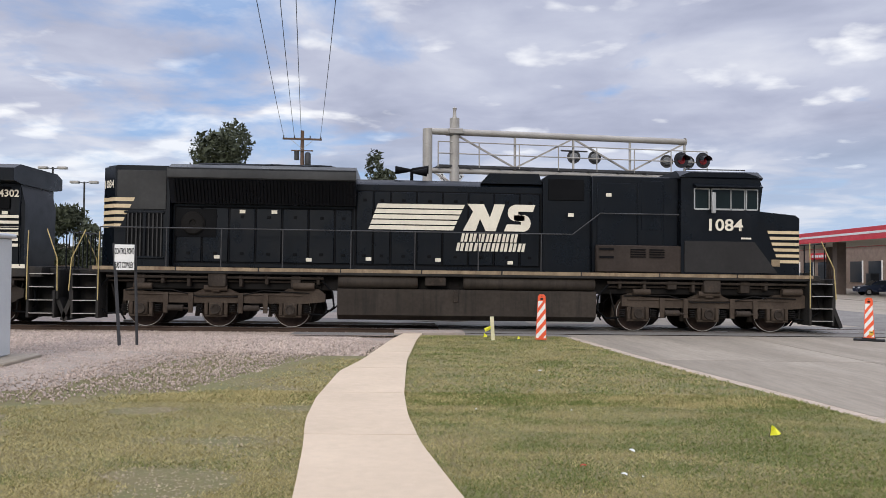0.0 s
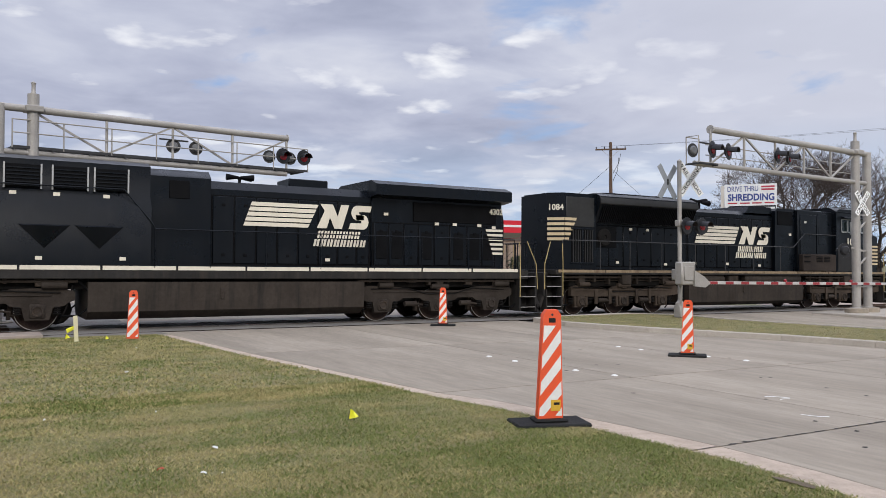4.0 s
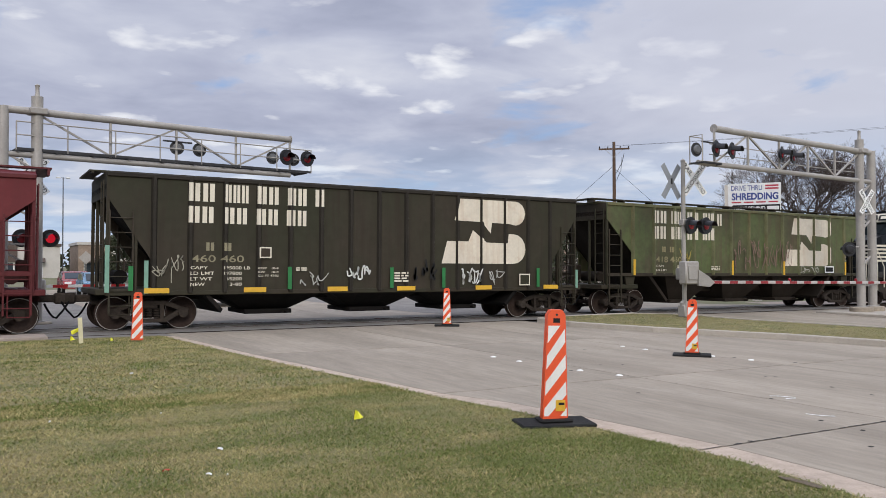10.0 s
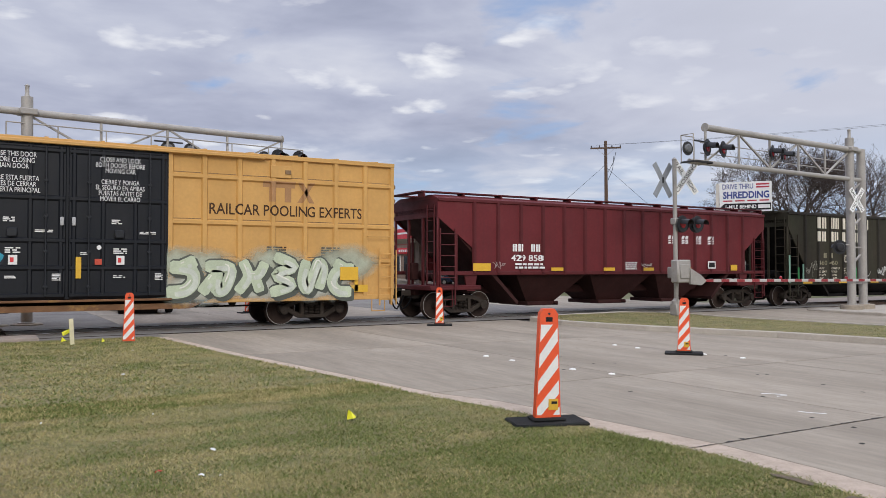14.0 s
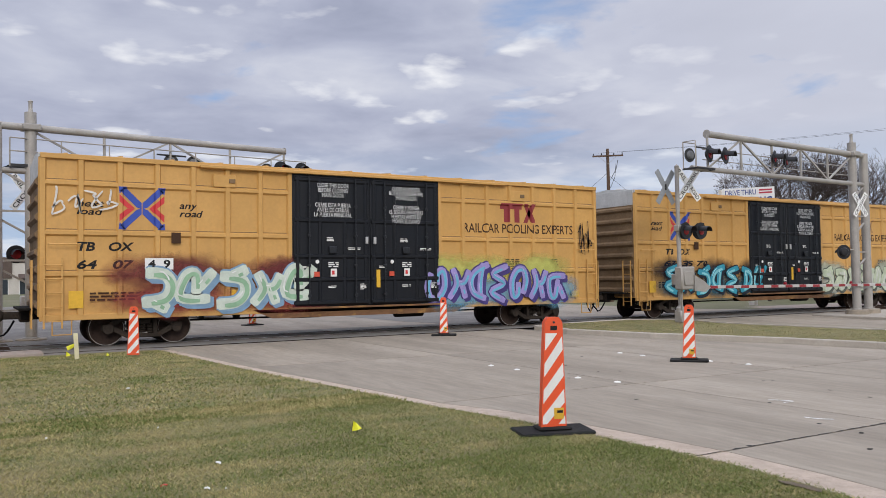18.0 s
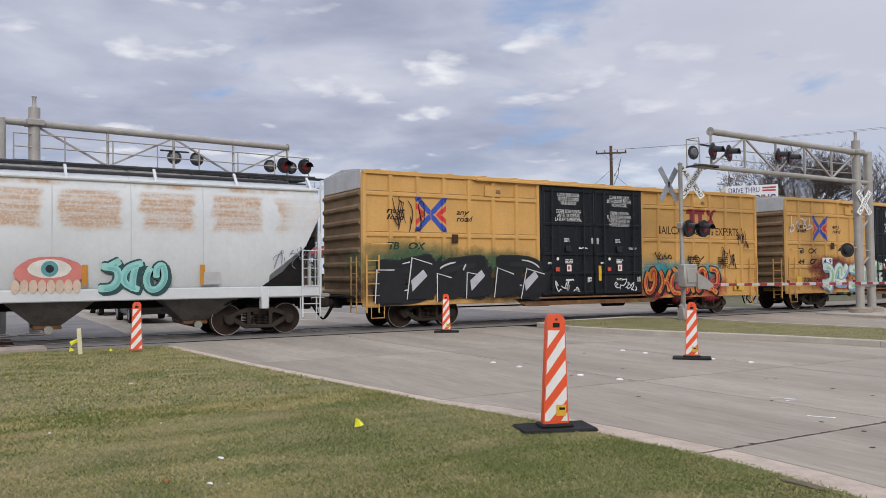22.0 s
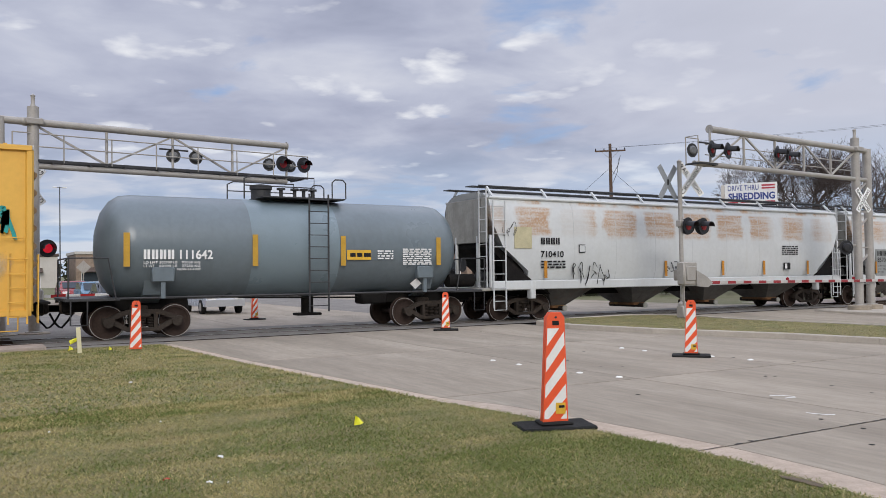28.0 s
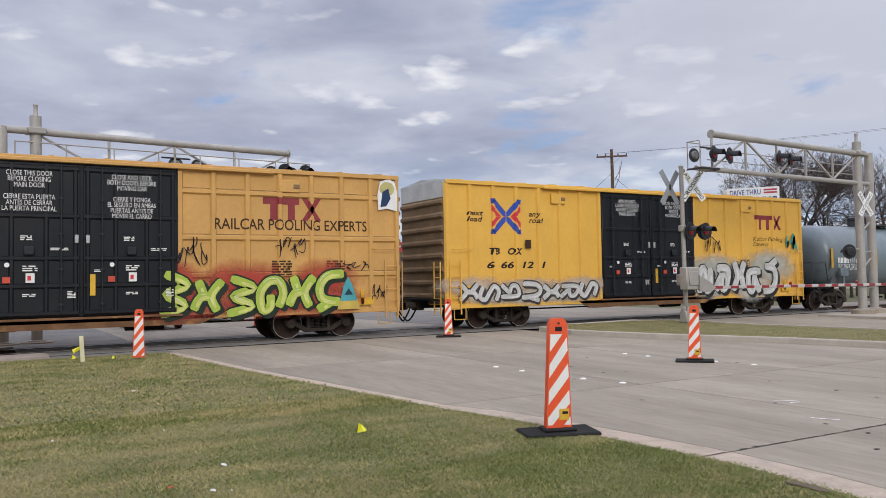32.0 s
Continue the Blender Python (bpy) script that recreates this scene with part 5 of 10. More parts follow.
def make_buildings():
    rnd = random.Random(9)
    for x0, x1, y, h, mats, lab in ((-2, 13, 150, 5.0, (STUCCO, BROWN_WALL), "long low pale shop building with brown bays"), (16, 42, 152, 5.4, (BRICK, STUCCO), "long low tan shop building with dark awnings"), (-60, -20, 118, 4.2, (STUCCO, BROWN_WALL), "low white building behind the car park"), (78, 100, 60, 5.2, (STUCCO, BROWN_WALL), "low tan building behind bare trees"), (78, 124, 99, 6.0, (STUCCO, STUCCO), "long low cream building behind the hedge")):
        b = thing("shop_building", lab, "building", "low buildings in the distance")
        part("wall", Shape().box(x0, x1, y, y + 14, -1.2, h, 0.02), mats[0], b)
        part("parapet", Shape().box(x0 - 0.2, x1 + 0.2, y - 0.2, y + 14.2, h, h + 0.5, 0.02), mats[1], b)
        n = int((x1 - x0) / 4.5)
        for i in range(n):
            a = x0 + 1 + i * (x1 - x0 - 2) / n
            w = part("window", Shape().box(a, a + 2.6, y - 0.06, y + 0.02, -0.4, 2.2), SHOP_GLASS, b, "dark shop window")
            part("window_frame", Shape().box(a - 0.1, a, y - 0.1, y, -0.4, 2.3).box(a + 2.6, a + 2.7, y - 0.1, y, -0.4, 2.3), WHITE, w)
            if i % 2 == 0:
                part("awning", Shape().prism([(y - 1.3, 2.35), (y, 3.1), (y, 2.3)], "x", a - 0.2, a + 3.0), BROWN_WALL, b, "dark sloping awning")
            if i % 3 == 1:
                part("bay", Shape().box(a - 0.4, a + 3.2, y - 0.25, y, 2.4, h + 0.9), mats[1], b, "raised sign bay")
    for x, y, top, label in ((-27.5, 64.5, 9.5, "tall car park lamp with two heads"), (-25.4, 65.4, 8.5, "tall car park lamp with two heads"), (13.2, 148, 17, "tall floodlight mast with white lamp heads"), (18, 120, 8.5, "street lamp with a curved arm")):
        p = thing("street_lamp", label, "street lamp", "lamps beyond the track", pose(x, y, ground_z(x, y) - 0.14))
        part("pole", Shape().tube((0, 0, 0), (0, 0, top), 0.11, 10, 0.07), DARK_STEEL, p)
        for e in (-1, 1):
            part("arm", Shape().tube((0, 0, top - 0.1), (e * 0.7, 0, top - 0.05), 0.04, 6), DARK_STEEL, p)
            part("lamp_head", Shape().box(e * 0.75 - 0.35, e * 0.75 + 0.35, -0.2, 0.2, top - 0.15, top + 0.06, 0.04), STEEL if top < 12 else WHITE, p)
    sg = thing("warning_sign", "diamond road sign seen from behind on a steel post", "road sign", at=pose(7.95, 70, ground_z(7.95, 70)))
    part("post", Shape().tube((0, 0, 0), (0, 0, 2.9), 0.03, 6), STEEL, sg)
    part("board", Shape().prism([(-0.55, 2.5), (0, 3.05), (0.55, 2.5), (0, 1.95)], "y", -0.02, 0.0), STEEL, sg)


make_buildings()


def make_tree_line():
    rng = np.random.default_rng(77)
    lobes = []
    for i in range(130):
        x = -260 + i * 4.6 + rng.uniform(-2, 2)
        y = 190 + rng.uniform(-8, 14)
        h = rng.uniform(2.0, 4.6)
        lobes.append((x, y, h * 0.7, rng.uniform(2, 4), 2.5, h))
    v, f = crown_leaves(rng, lobes, 26000, 0.55)
    tagged(raw_mesh("tree_line", v, f, LEAF_FAR), "distant low line of mixed trees", "tree line", kind="stuff")


make_tree_line()


def make_grass():
    """Blades of the lawn, thick near the path and thinner far off."""
    rng = np.random.default_rng(5)
    pts = []
    for x0, x1, y0, y1, n in ((-5.0, 6.2, 2.6, 6.5, 330000), (-8, 6.0, 6.5, 11, 260000), (-5, 5.6, 11, 20.8, 90000), (16.2, 24, 9, 21.4, 40000), (-7, 6.2, -6, 2.6, 60000)):
        p = np.stack([rng.uniform(x0, x1, n), rng.uniform(y0, y1, n)], 1)
        pts.append(p)
    p = np.concatenate(pts)
    er = EDGE(p[:, 1]) - 0.02 + rng.normal(scale=0.05, size=len(p))
    pr = PATH_R(p[:, 1]) - 0.02
    pl = PATH_L(p[:, 1]) + 0.02
    gx = np.where(p[:, 1] > 9.3, GRAVEL_EDGE(p[:, 1]), -99.0) + rng.normal(scale=0.25, size=len(p))
    ml = MEDIAN_L(p[:, 1]) + 0.2
    mr = MEDIAN_R(p[:, 1]) - 0.2
    lawn_ = (p[:, 0] > pr) & (p[:, 0] < er)
    left = (p[:, 0] < pl) & (p[:, 0] > gx) & (p[:, 1] < 15)
    isle = (p[:, 0] > ml) & (p[:, 0] < mr)
    bare = np.array([noise.noise(Vector((x * 0.8, y * 1.6, 9))) for x, y in p])
    left &= bare < 0.28 + rng.normal(scale=0.08, size=len(p))
    keep = lawn_ | left | isle
    p, isle = p[keep], isle[keep]
    z = ground_np(p[:, 0], p[:, 1]) + 0.014 + isle * 0.12
    n = len(p)
    h = rng.uniform(0.010, 0.028, n) * np.where(p[:, 1] > 10, 1.25, 1.0)
    a = rng.uniform(0, 2 * np.pi, n)
    w = rng.uniform(0.003, 0.006, n) * np.where(p[:, 1] > 10, 2.2, 1.05)
    lean = rng.normal(scale=0.025, size=(n, 2))
    base = np.concatenate([p, z[:, None]], 1)
    dx = np.stack([np.cos(a) * w, np.sin(a) * w, np.zeros(n)], 1)
    tip = base + np.stack([lean[:, 0], lean[:, 1], h], 1)
    v = np.stack([base - dx, base + dx, tip], 1).reshape(-1, 3)
    f = np.arange(3 * n).reshape(-1, 3)
    pick = np.array([0.34 * noise.noise(Vector((x * 0.45, y * 0.8, 2))) + 0.62 * noise.noise(Vector((x * 1.3, y * 2.4, 5))) for x, y in p]) + rng.normal(scale=0.30, size=n) + 0.05
    pick -= 0.32 * np.clip((p[:, 0] - 0.8) / 3.0, 0, 1) * np.clip((12 - p[:, 1]) / 5, 0, 1) - 0.42 * (p[:, 0] < -0.2) - 0.08 * isle
    h = np.where(isle, h * 0.55, h)
    tip = base + np.stack([lean[:, 0], lean[:, 1], h], 1)
    v = np.stack([base - dx, base + dx, tip], 1).reshape(-1, 3)
    for k, (lo, hi, col, lab) in enumerate(((-9, 0.0, (0.215, 0.250, 0.058), "short green grass blades"), (0.0, 9, (0.545, 0.455, 0.198), "dry tan grass blades"))):
        m = (pick >= lo) & (pick < hi)
        idx = np.where(m)[0]
        vv = v.reshape(-1, 3, 3)[idx].reshape(-1, 3)
        mat = surface("grass_blade", col, rough=0.9, var=0.25, island=True, bump=0)
        tagged(raw_mesh("grass", vv, np.arange(len(vv)).reshape(-1, 3), mat), lab, "grass", kind="stuff")


make_grass()


def make_stones():
    rng = np.random.default_rng(6)
    n = 60000
    p = np.stack([rng.uniform(-14, 0.4, n), 9.3 + 13.8 * rng.uniform(0, 1, n) ** 0.8], 1)
    gx = np.array([GRAVEL_EDGE(y) if y < 21 else 0.3 for y in p[:, 1]]) + rng.normal(scale=0.32, size=n)
    p = p[(p[:, 0] < gx)]
    n = len(p)
    z = np.array([gravel_h(x, y) for x, y in p]) + 0.015
    r = rng.uniform(0.014, 0.04, n) * np.where(p[:, 1] < 15.5, 0.62, 1.15)
    octa = np.array([(1, 0, 0), (-1, 0, 0), (0, 1, 0), (0, -1, 0), (0, 0, 1), (0, 0, -1)], float)
    tri = np.array([(0, 2, 4), (2, 1, 4), (1, 3, 4), (3, 0, 4), (2, 0, 5), (1, 2, 5), (3, 1, 5), (0, 3, 5)])
    v = octa[None] * r[:, None, None] * rng.uniform(0.6, 1.3, (n, 6, 1)) + rng.normal(scale=0.006, size=(n, 6, 3)) + np.concatenate([p, z[:, None]], 1)[:, None]
    f = tri[None] + 6 * np.arange(n)[:, None, None]
    tagged(raw_mesh("gravel", v.reshape(-1, 3), f.reshape(-1, 3), GRAVEL), "pale pinkish crushed ballast stones", "gravel", kind="stuff")


make_stones()


STRAW = surface("straw_crumbs", (0.50, 0.41, 0.26), rough=0.95, var=0.3, scale=2, island=True, bump=0)


def make_pebbles():
    """Pale pebbles and straw crumbs on the bare spots of the verge."""
    rng = np.random.default_rng(16)
    n = 30000
    p = np.stack([rng.uniform(-8, 0.2, n), rng.uniform(2.5, 13, n)], 1)
    bare = np.array([noise.noise(Vector((x * 0.8, y * 1.6, 9))) for x, y in p]) + rng.normal(scale=0.06, size=n)
    edge = np.array([GRAVEL_EDGE(y) if y > 9.0 else -99.0 for y in p[:, 1]])
    pl = np.array([PATH_L(y) for y in p[:, 1]])
    p = p[(bare > 0.22) & (p[:, 0] < pl - 0.05) & (p[:, 0] > edge - 0.2)]
    n = len(p)
    z = np.array([ground_z(x, y) for x, y in p]) + 0.02
    tri = np.array([(0, 1, 3), (1, 2, 3), (2, 0, 3)])
    base = np.array([(1, 0, 0), (-0.5, 0.87, 0), (-0.5, -0.87, 0), (0, 0, 0.9)])
    r = rng.uniform(0.006, 0.016, n)
    v = base[None] * r[:, None, None] * rng.uniform(0.6, 1.5, (n, 4, 1)) + np.concatenate([p, z[:, None]], 1)[:, None]
    tagged(raw_mesh("pebbles", v.reshape(-1, 3), (tri[None] + 4 * np.arange(n)[:, None, None]).reshape(-1, 3), STRAW), "small pale straw crumbs and pebbles on bare soil", "gravel", kind="stuff")


make_pebbles()

# ---- the train: each vehicle is built about its middle, x the way it goes, z from the rail head ----
VEHICLES = []          # vehicle, its place in the train
WHEELS = []            # wheelset, its pose, radius
WHEEL_MESH = {}


def wheelset(parent, x, r):
    if r not in WHEEL_MESH:
        sh = Shape()
        for s in (-1, 1):
            y = s * 0.755
            prof = [(0.0, -0.07), (0.11, -0.07), (0.13, -0.045), (r * 0.55, -0.02), (r * 0.80, -0.045), (r * 0.84, -0.066), (r * 0.985, -0.066),
                    (r, -0.05), (r, 0.04), (r + 0.025, 0.05), (r + 0.025, 0.07), (r * 0.84, 0.07), (r * 0.5, 0.02), (0.0, 0.02)]
            sh.lathe([(a, s * -b * -1 if s > 0 else b) for a, b in prof], (0, y, 0), "y", 28)
        sh.tube((0, -1.05, 0), (0, 1.05, 0), 0.085, 10)
        for k in range(4):     # cap screws and a chalk-like scuff so that the turning shows
            a = k * math.pi / 2 + 0.4
            for s in (-1, 1):
                sh.box(0.06 * math.cos(a) - 0.018, 0.06 * math.cos(a) + 0.018, s * 1.05 - 0.02, s * 1.05 + 0.02, 0.06 * math.sin(a) - 0.018, 0.06 * math.sin(a) + 0.018)
        WHEEL_MESH[r] = mesh_of("wheelset", sh)
        WHEEL_MESH[r].materials.append(WHEEL)
        for s in (-1, 1):
            y0 = s * 0.755 + (0.067 if s > 0 else -0.067)
            rim = Shape().lathe([(r * 0.955, y0), (r * 0.955, y0 + s * 0.003), (r * 0.985, y0 + s * 0.003), (r * 0.985, y0)], (0, 0, 0), "y", 28, False)
            WHEEL_MESH[r, s] = mesh_of("rim", rim)
            WHEEL_MESH[r, s].materials.append(TREAD)
    w = part("wheelset", WHEEL_MESH[r], WHEEL, parent)
    w.matrix_basis = pose(x, 0, r)
    for s in (-1, 1):
        part("rim", WHEEL_MESH[r, s], TREAD, w, "worn bright wheel rim")
    WHEELS.append((w, x, r))
    return w


FREIGHT = {}


def freight_truck(car, x):
    if not FREIGHT:
        for s in (-1, 1):
            sh = Shape()
            y0, y1 = (-1.12, -0.96) if s < 0 else (0.96, 1.12)
            sh.prism([(-0.98, 0.44), (-0.62, 0.60), (-0.36, 0.68), (0.36, 0.68), (0.62, 0.60), (0.98, 0.44), (0.98, 0.56), (0.60, 0.74), (0.40, 0.80), (-0.40, 0.80), (-0.60, 0.74), (-0.98, 0.56)], "y", y0, y1)
            for d in (-1, 1):
                sh.prism([(d * 0.72, 0.52), (d * 0.84, 0.44), (d * 0.42, 0.20), (d * 0.33, 0.30)], "y", y0, y1)
                sh.prism([(d * 0.27, 0.26), (d * 0.37, 0.26), (d * 0.37, 0.72), (d * 0.27, 0.72)], "y", y0, y1)
                sh.box(d * 0.89 - 0.16, d * 0.89 + 0.16, y0 - 0.02, y1 + 0.02, 0.40, 0.60, 0.03)
                sh.lathe([(0.13, y0 - 0.05), (0.13, y1), (0.0, y1)] if s < 0 else [(0.0, y0), (0.13, y0), (0.13, y1 + 0.05)], (d * 0.89, 0, 0.457), "y", 12)
            sh.box(-0.44, 0.44, y0, y1, 0.20, 0.31, 0.02)
            FREIGHT["side_frame", s] = mesh_of("side_frame", sh)
            for j, k in enumerate((-0.19, 0.0, 0.19)):
                sp = Shape()
                for q in range(6):
                    sp.lathe([(0.055, 0.325 + q * 0.045), (0.085, 0.335 + q * 0.045), (0.085, 0.350 + q * 0.045), (0.055, 0.36 + q * 0.045)], (k, (y0 + y1) / 2, 0), "z", 10)
                FREIGHT["spring", s * (j + 1)] = mesh_of("spring", sp)
        FREIGHT["bolster", 0] = mesh_of("bolster", Shape().box(-0.2, 0.2, -1.16, 1.16, 0.58, 0.70, 0.04).box(-0.24, 0.24, -0.5, 0.5, 0.6, 0.9, 0.04))
    for (nm, s), me in FREIGHT.items():
        o = part(nm, me, GRIME, car)
        if nm == "spring":
            tagged(o, kind="stuff")
        o.matrix_basis = pose(x, 0, 0)
    for d in (-0.89, 0.89):
        wheelset(car, x + d, 0.457)


def coupler(car, x, d, mat, z=0.86):
    sh = Shape().box(min(x - d * 0.5, x + d * 0.35), max(x - d * 0.5, x + d * 0.35), -0.09, 0.09, z - 0.1, z + 0.1, 0.03)
    sh.box(min(x + d * 0.3, x + d * 0.62), max(x + d * 0.3, x + d * 0.62), -0.17, 0.17, z - 0.15, z + 0.15, 0.05)
    sh.box(x - 0.12 - d * 0.2, x + 0.12 - d * 0.2, -0.28, 0.28, z - 0.18, z + 0.18, 0.03)
    part("coupler", sh, GRIME, car)
    pts = []
    for i in range(9):
        t = i / 8
        pts.append((x + d * (0.05 + 0.62 * t), -0.35 + 0.2 * t, z - 0.12 - 0.42 * math.sin(math.pi * min(1, t * 1.0)) * (1.0 if t < 0.6 else 0.85) + 0.05 * t))
    part("air_hose", Shape().pipe(pts, 0.028, 6), GRILLE, car, "black rubber air hose")


def ladder(car, x0, x1, y, z0, z1, mat, n=None, out=-1):
    n = n or max(3, int((z1 - z0) / 0.38))
    sh = Shape()
    for x in (x0, x1):
        sh.bar((x, y, z0), (x, y, z1), 0.045, 0.03)
    for i in range(n):
        z = z0 + (z1 - z0) * (i + 0.5) / n
        sh.tube((x0, y + out * 0.03, z), (x1, y + out * 0.03, z), 0.014, 5)
    return part("ladder", sh, mat, car)


def ladder_end(car, x, y0, y1, z0, z1, mat, n=6):
    sh = Shape()
    for y in (y0, y1):
        sh.bar((x, y, z0), (x, y, z1), 0.03, 0.045)
    for i in range(n):
        z = z0 + (z1 - z0) * (i + 0.5) / n
        sh.tube((x, y0, z), (x, y1, z), 0.014, 5)
    return part("ladder", sh, mat, car)


def bars(car, x, y, z, widths, h, mat, gap=0.06, name="writing"):
    """Unreadable writing or a name as a row of plain bars."""
    sh = Shape()
    for w in widths:
        if w > 0:
            sh.flat([(x, y, z), (x + w, y, z), (x + w, y, z + h), (x, y, z + h)])
            x += w + gap
        else:
            x -= w
    return tagged(part(name, sh, mat, car, angle=0), kind="stuff")


def plate(car, name, x0, x1, z0, z1, y, mat, label=""):
    return part(name, Shape().box(x0, x1, y - 0.006, y + 0.004, z0, z1), mat, car, label)


def small_print(car, x, y, z, w, lines, mat, h=0.05, rnd=None):
    rnd = rnd or random
    sh = Shape()
    for i in range(lines):
        a = x
        zz = z - i * h * 1.7
        while a < x + w - 0.03:
            b = min(x + w, a + rnd.uniform(0.08, 0.28))
            sh.flat([(a, y, zz), (b, y, zz), (b, y, zz + h), (a, y, zz + h)])
            a = b + 0.05
    return tagged(part("writing", sh, mat, car, angle=0), kind="stuff")


def data_lines(car, rows, mat, y, z, h, step):
    """Short readable lines: each row holds (words, start, end), rows run downwards."""
    for i, row in enumerate(rows):
        for words, a, b in row:
            text_box(car, words, mat, a, b, z - i * step, z - i * step + h, y, bold=0.006)


def blob(cx, cz, rx, rz, y, rnd, n=14, rough=0.25):
    return [(cx + rx * math.cos(2 * math.pi * i / n) * (1 + rnd.uniform(-rough, rough)), y, cz + rz * math.sin(2 * math.pi * i / n) * (1 + rnd.uniform(-rough, rough))) for i in range(n)]




def ribbon(sh, pts, w, y):
    """A flat stroke along pts with rounded ends."""
    n = len(pts)
    left, right = [], []
    for i, (a, b) in enumerate(pts):
        p, q = pts[max(0, i - 1)], pts[min(n - 1, i + 1)]
        dx, dz = q[0] - p[0], q[1] - p[1]
        m = math.hypot(dx, dz) or 1.0
        t = w * (0.5 if 0 < i < n - 1 else 0.36)
        left.append((a - dz / m * t, y, b + dx / m * t))
        right.append((a + dz / m * t, y, b - dx / m * t))
    sh.add(left + right, [(i, i + 1, n + i + 1, n + i) for i in range(n - 1)])


def bend(a, b, c, n=8):
    return [((1 - t) ** 2 * a[0] + 2 * t * (1 - t) * b[0] + t * t * c[0], (1 - t) ** 2 * a[1] + 2 * t * (1 - t) * b[1] + t * t * c[1]) for t in [i / n for i in range(n + 1)]]


# skeletons of sprayed forms in a unit box; they are flipped and mixed, so they spell nothing
FORMS = (
    (((0.85, 0.85), (0.45, 1.0), (0.1, 0.75), (0.12, 0.3), (0.45, 0.02), (0.9, 0.2), (0.82, 0.5), (0.48, 0.46)),),
    (((0.02, 0.0), (0.18, 0.75), (0.5, 1.0), (0.76, 0.75), (0.95, 0.0)), ((0.05, 0.35), (0.5, 0.45), (0.98, 0.36))),
    (((0.9, 0.88), (0.3, 1.0), (0.1, 0.72), (0.5, 0.52), (0.9, 0.3), (0.6, 0.02), (0.02, 0.12)),),
    (((0.05, 1.0), (0.1, 0.3), (0.4, 0.0), (0.75, 0.2), (0.85, 1.0)), ((0.82, 0.6), (1.05, 0.0))),
    (((0.2, 0.0), (0.25, 1.0), (0.8, 0.9), (0.85, 0.58), (0.3, 0.48)), ((0.45, 0.45), (0.95, -0.03))),
    (((0.0, 0.95), (0.22, 0.05), (0.5, 0.78), (0.74, 0.05), (1.02, 0.95)),),
    (((0.05, 0.9), (0.5, 0.6), (0.95, 0.95)), ((0.5, 0.6), (0.45, 0.2), (0.1, 0.0)), ((0.48, 0.35), (0.95, 0.05))),
)


def smooth_line(pts, n=5):
    """A rounded line through points."""
    out = []
    for i in range(len(pts) - 1):
        p0, p1, p2, p3 = pts[max(0, i - 1)], pts[i], pts[i + 1], pts[min(len(pts) - 1, i + 2)]
        for k in range(n):
            t = k / n
            out.append(tuple(0.5 * (2 * b + (c - a) * t + (2 * a - 5 * b + 4 * c - d) * t * t + (3 * b - a - 3 * c + d) * t ** 3) for a, b, c, d in zip(p0, p1, p2, p3)))
    return out + [pts[-1]]


MISTS = {}


def mist(col):
    """Soft-edged overspray that thins out towards the rim of its patch."""
    if col in MISTS:
        return MISTS[col]
    m = MISTS[col] = surface("overspray", col, rough=0.65, var=0.25, scale=2.5, bump=0)
    nt = m.node_tree
    n, link = nt.nodes.new, nt.links.new
    bs = next(k for k in nt.nodes if k.type == "BSDF_PRINCIPLED")
    co, mp, ln, add, t, mul, r = (n("ShaderNode" + k) for k in ("TexCoord", "Mapping", "VectorMath", "Math", "TexNoise", "Math", "MapRange"))
    mp.inputs["Location"].default_value, mp.inputs["Scale"].default_value = (-1.0, 0.0, -1.0), (2.0, 0.0, 2.0)
    link(co.outputs["Generated"], mp.inputs[0])
    ln.operation = "LENGTH"
    link(mp.outputs[0], ln.inputs[0])
    t.inputs["Scale"].default_value, t.inputs["Detail"].default_value = 2.2, 6
    link(co.outputs["Object"], t.inputs["Vector"])
    mul.operation, add.operation = "MULTIPLY", "ADD"
    mul.inputs[1].default_value = 0.7
    link(t.outputs[0], mul.inputs[0])
    link(ln.outputs["Value"], add.inputs[0])
    link(mul.outputs[0], add.inputs[1])
    for i, v in enumerate((0.70, 1.25, 0.8, 0.0)):
        r.inputs[1 + i].default_value = v
    link(add.outputs[0], r.inputs[0])
    link(r.outputs[0], bs.inputs["Alpha"])
    return m


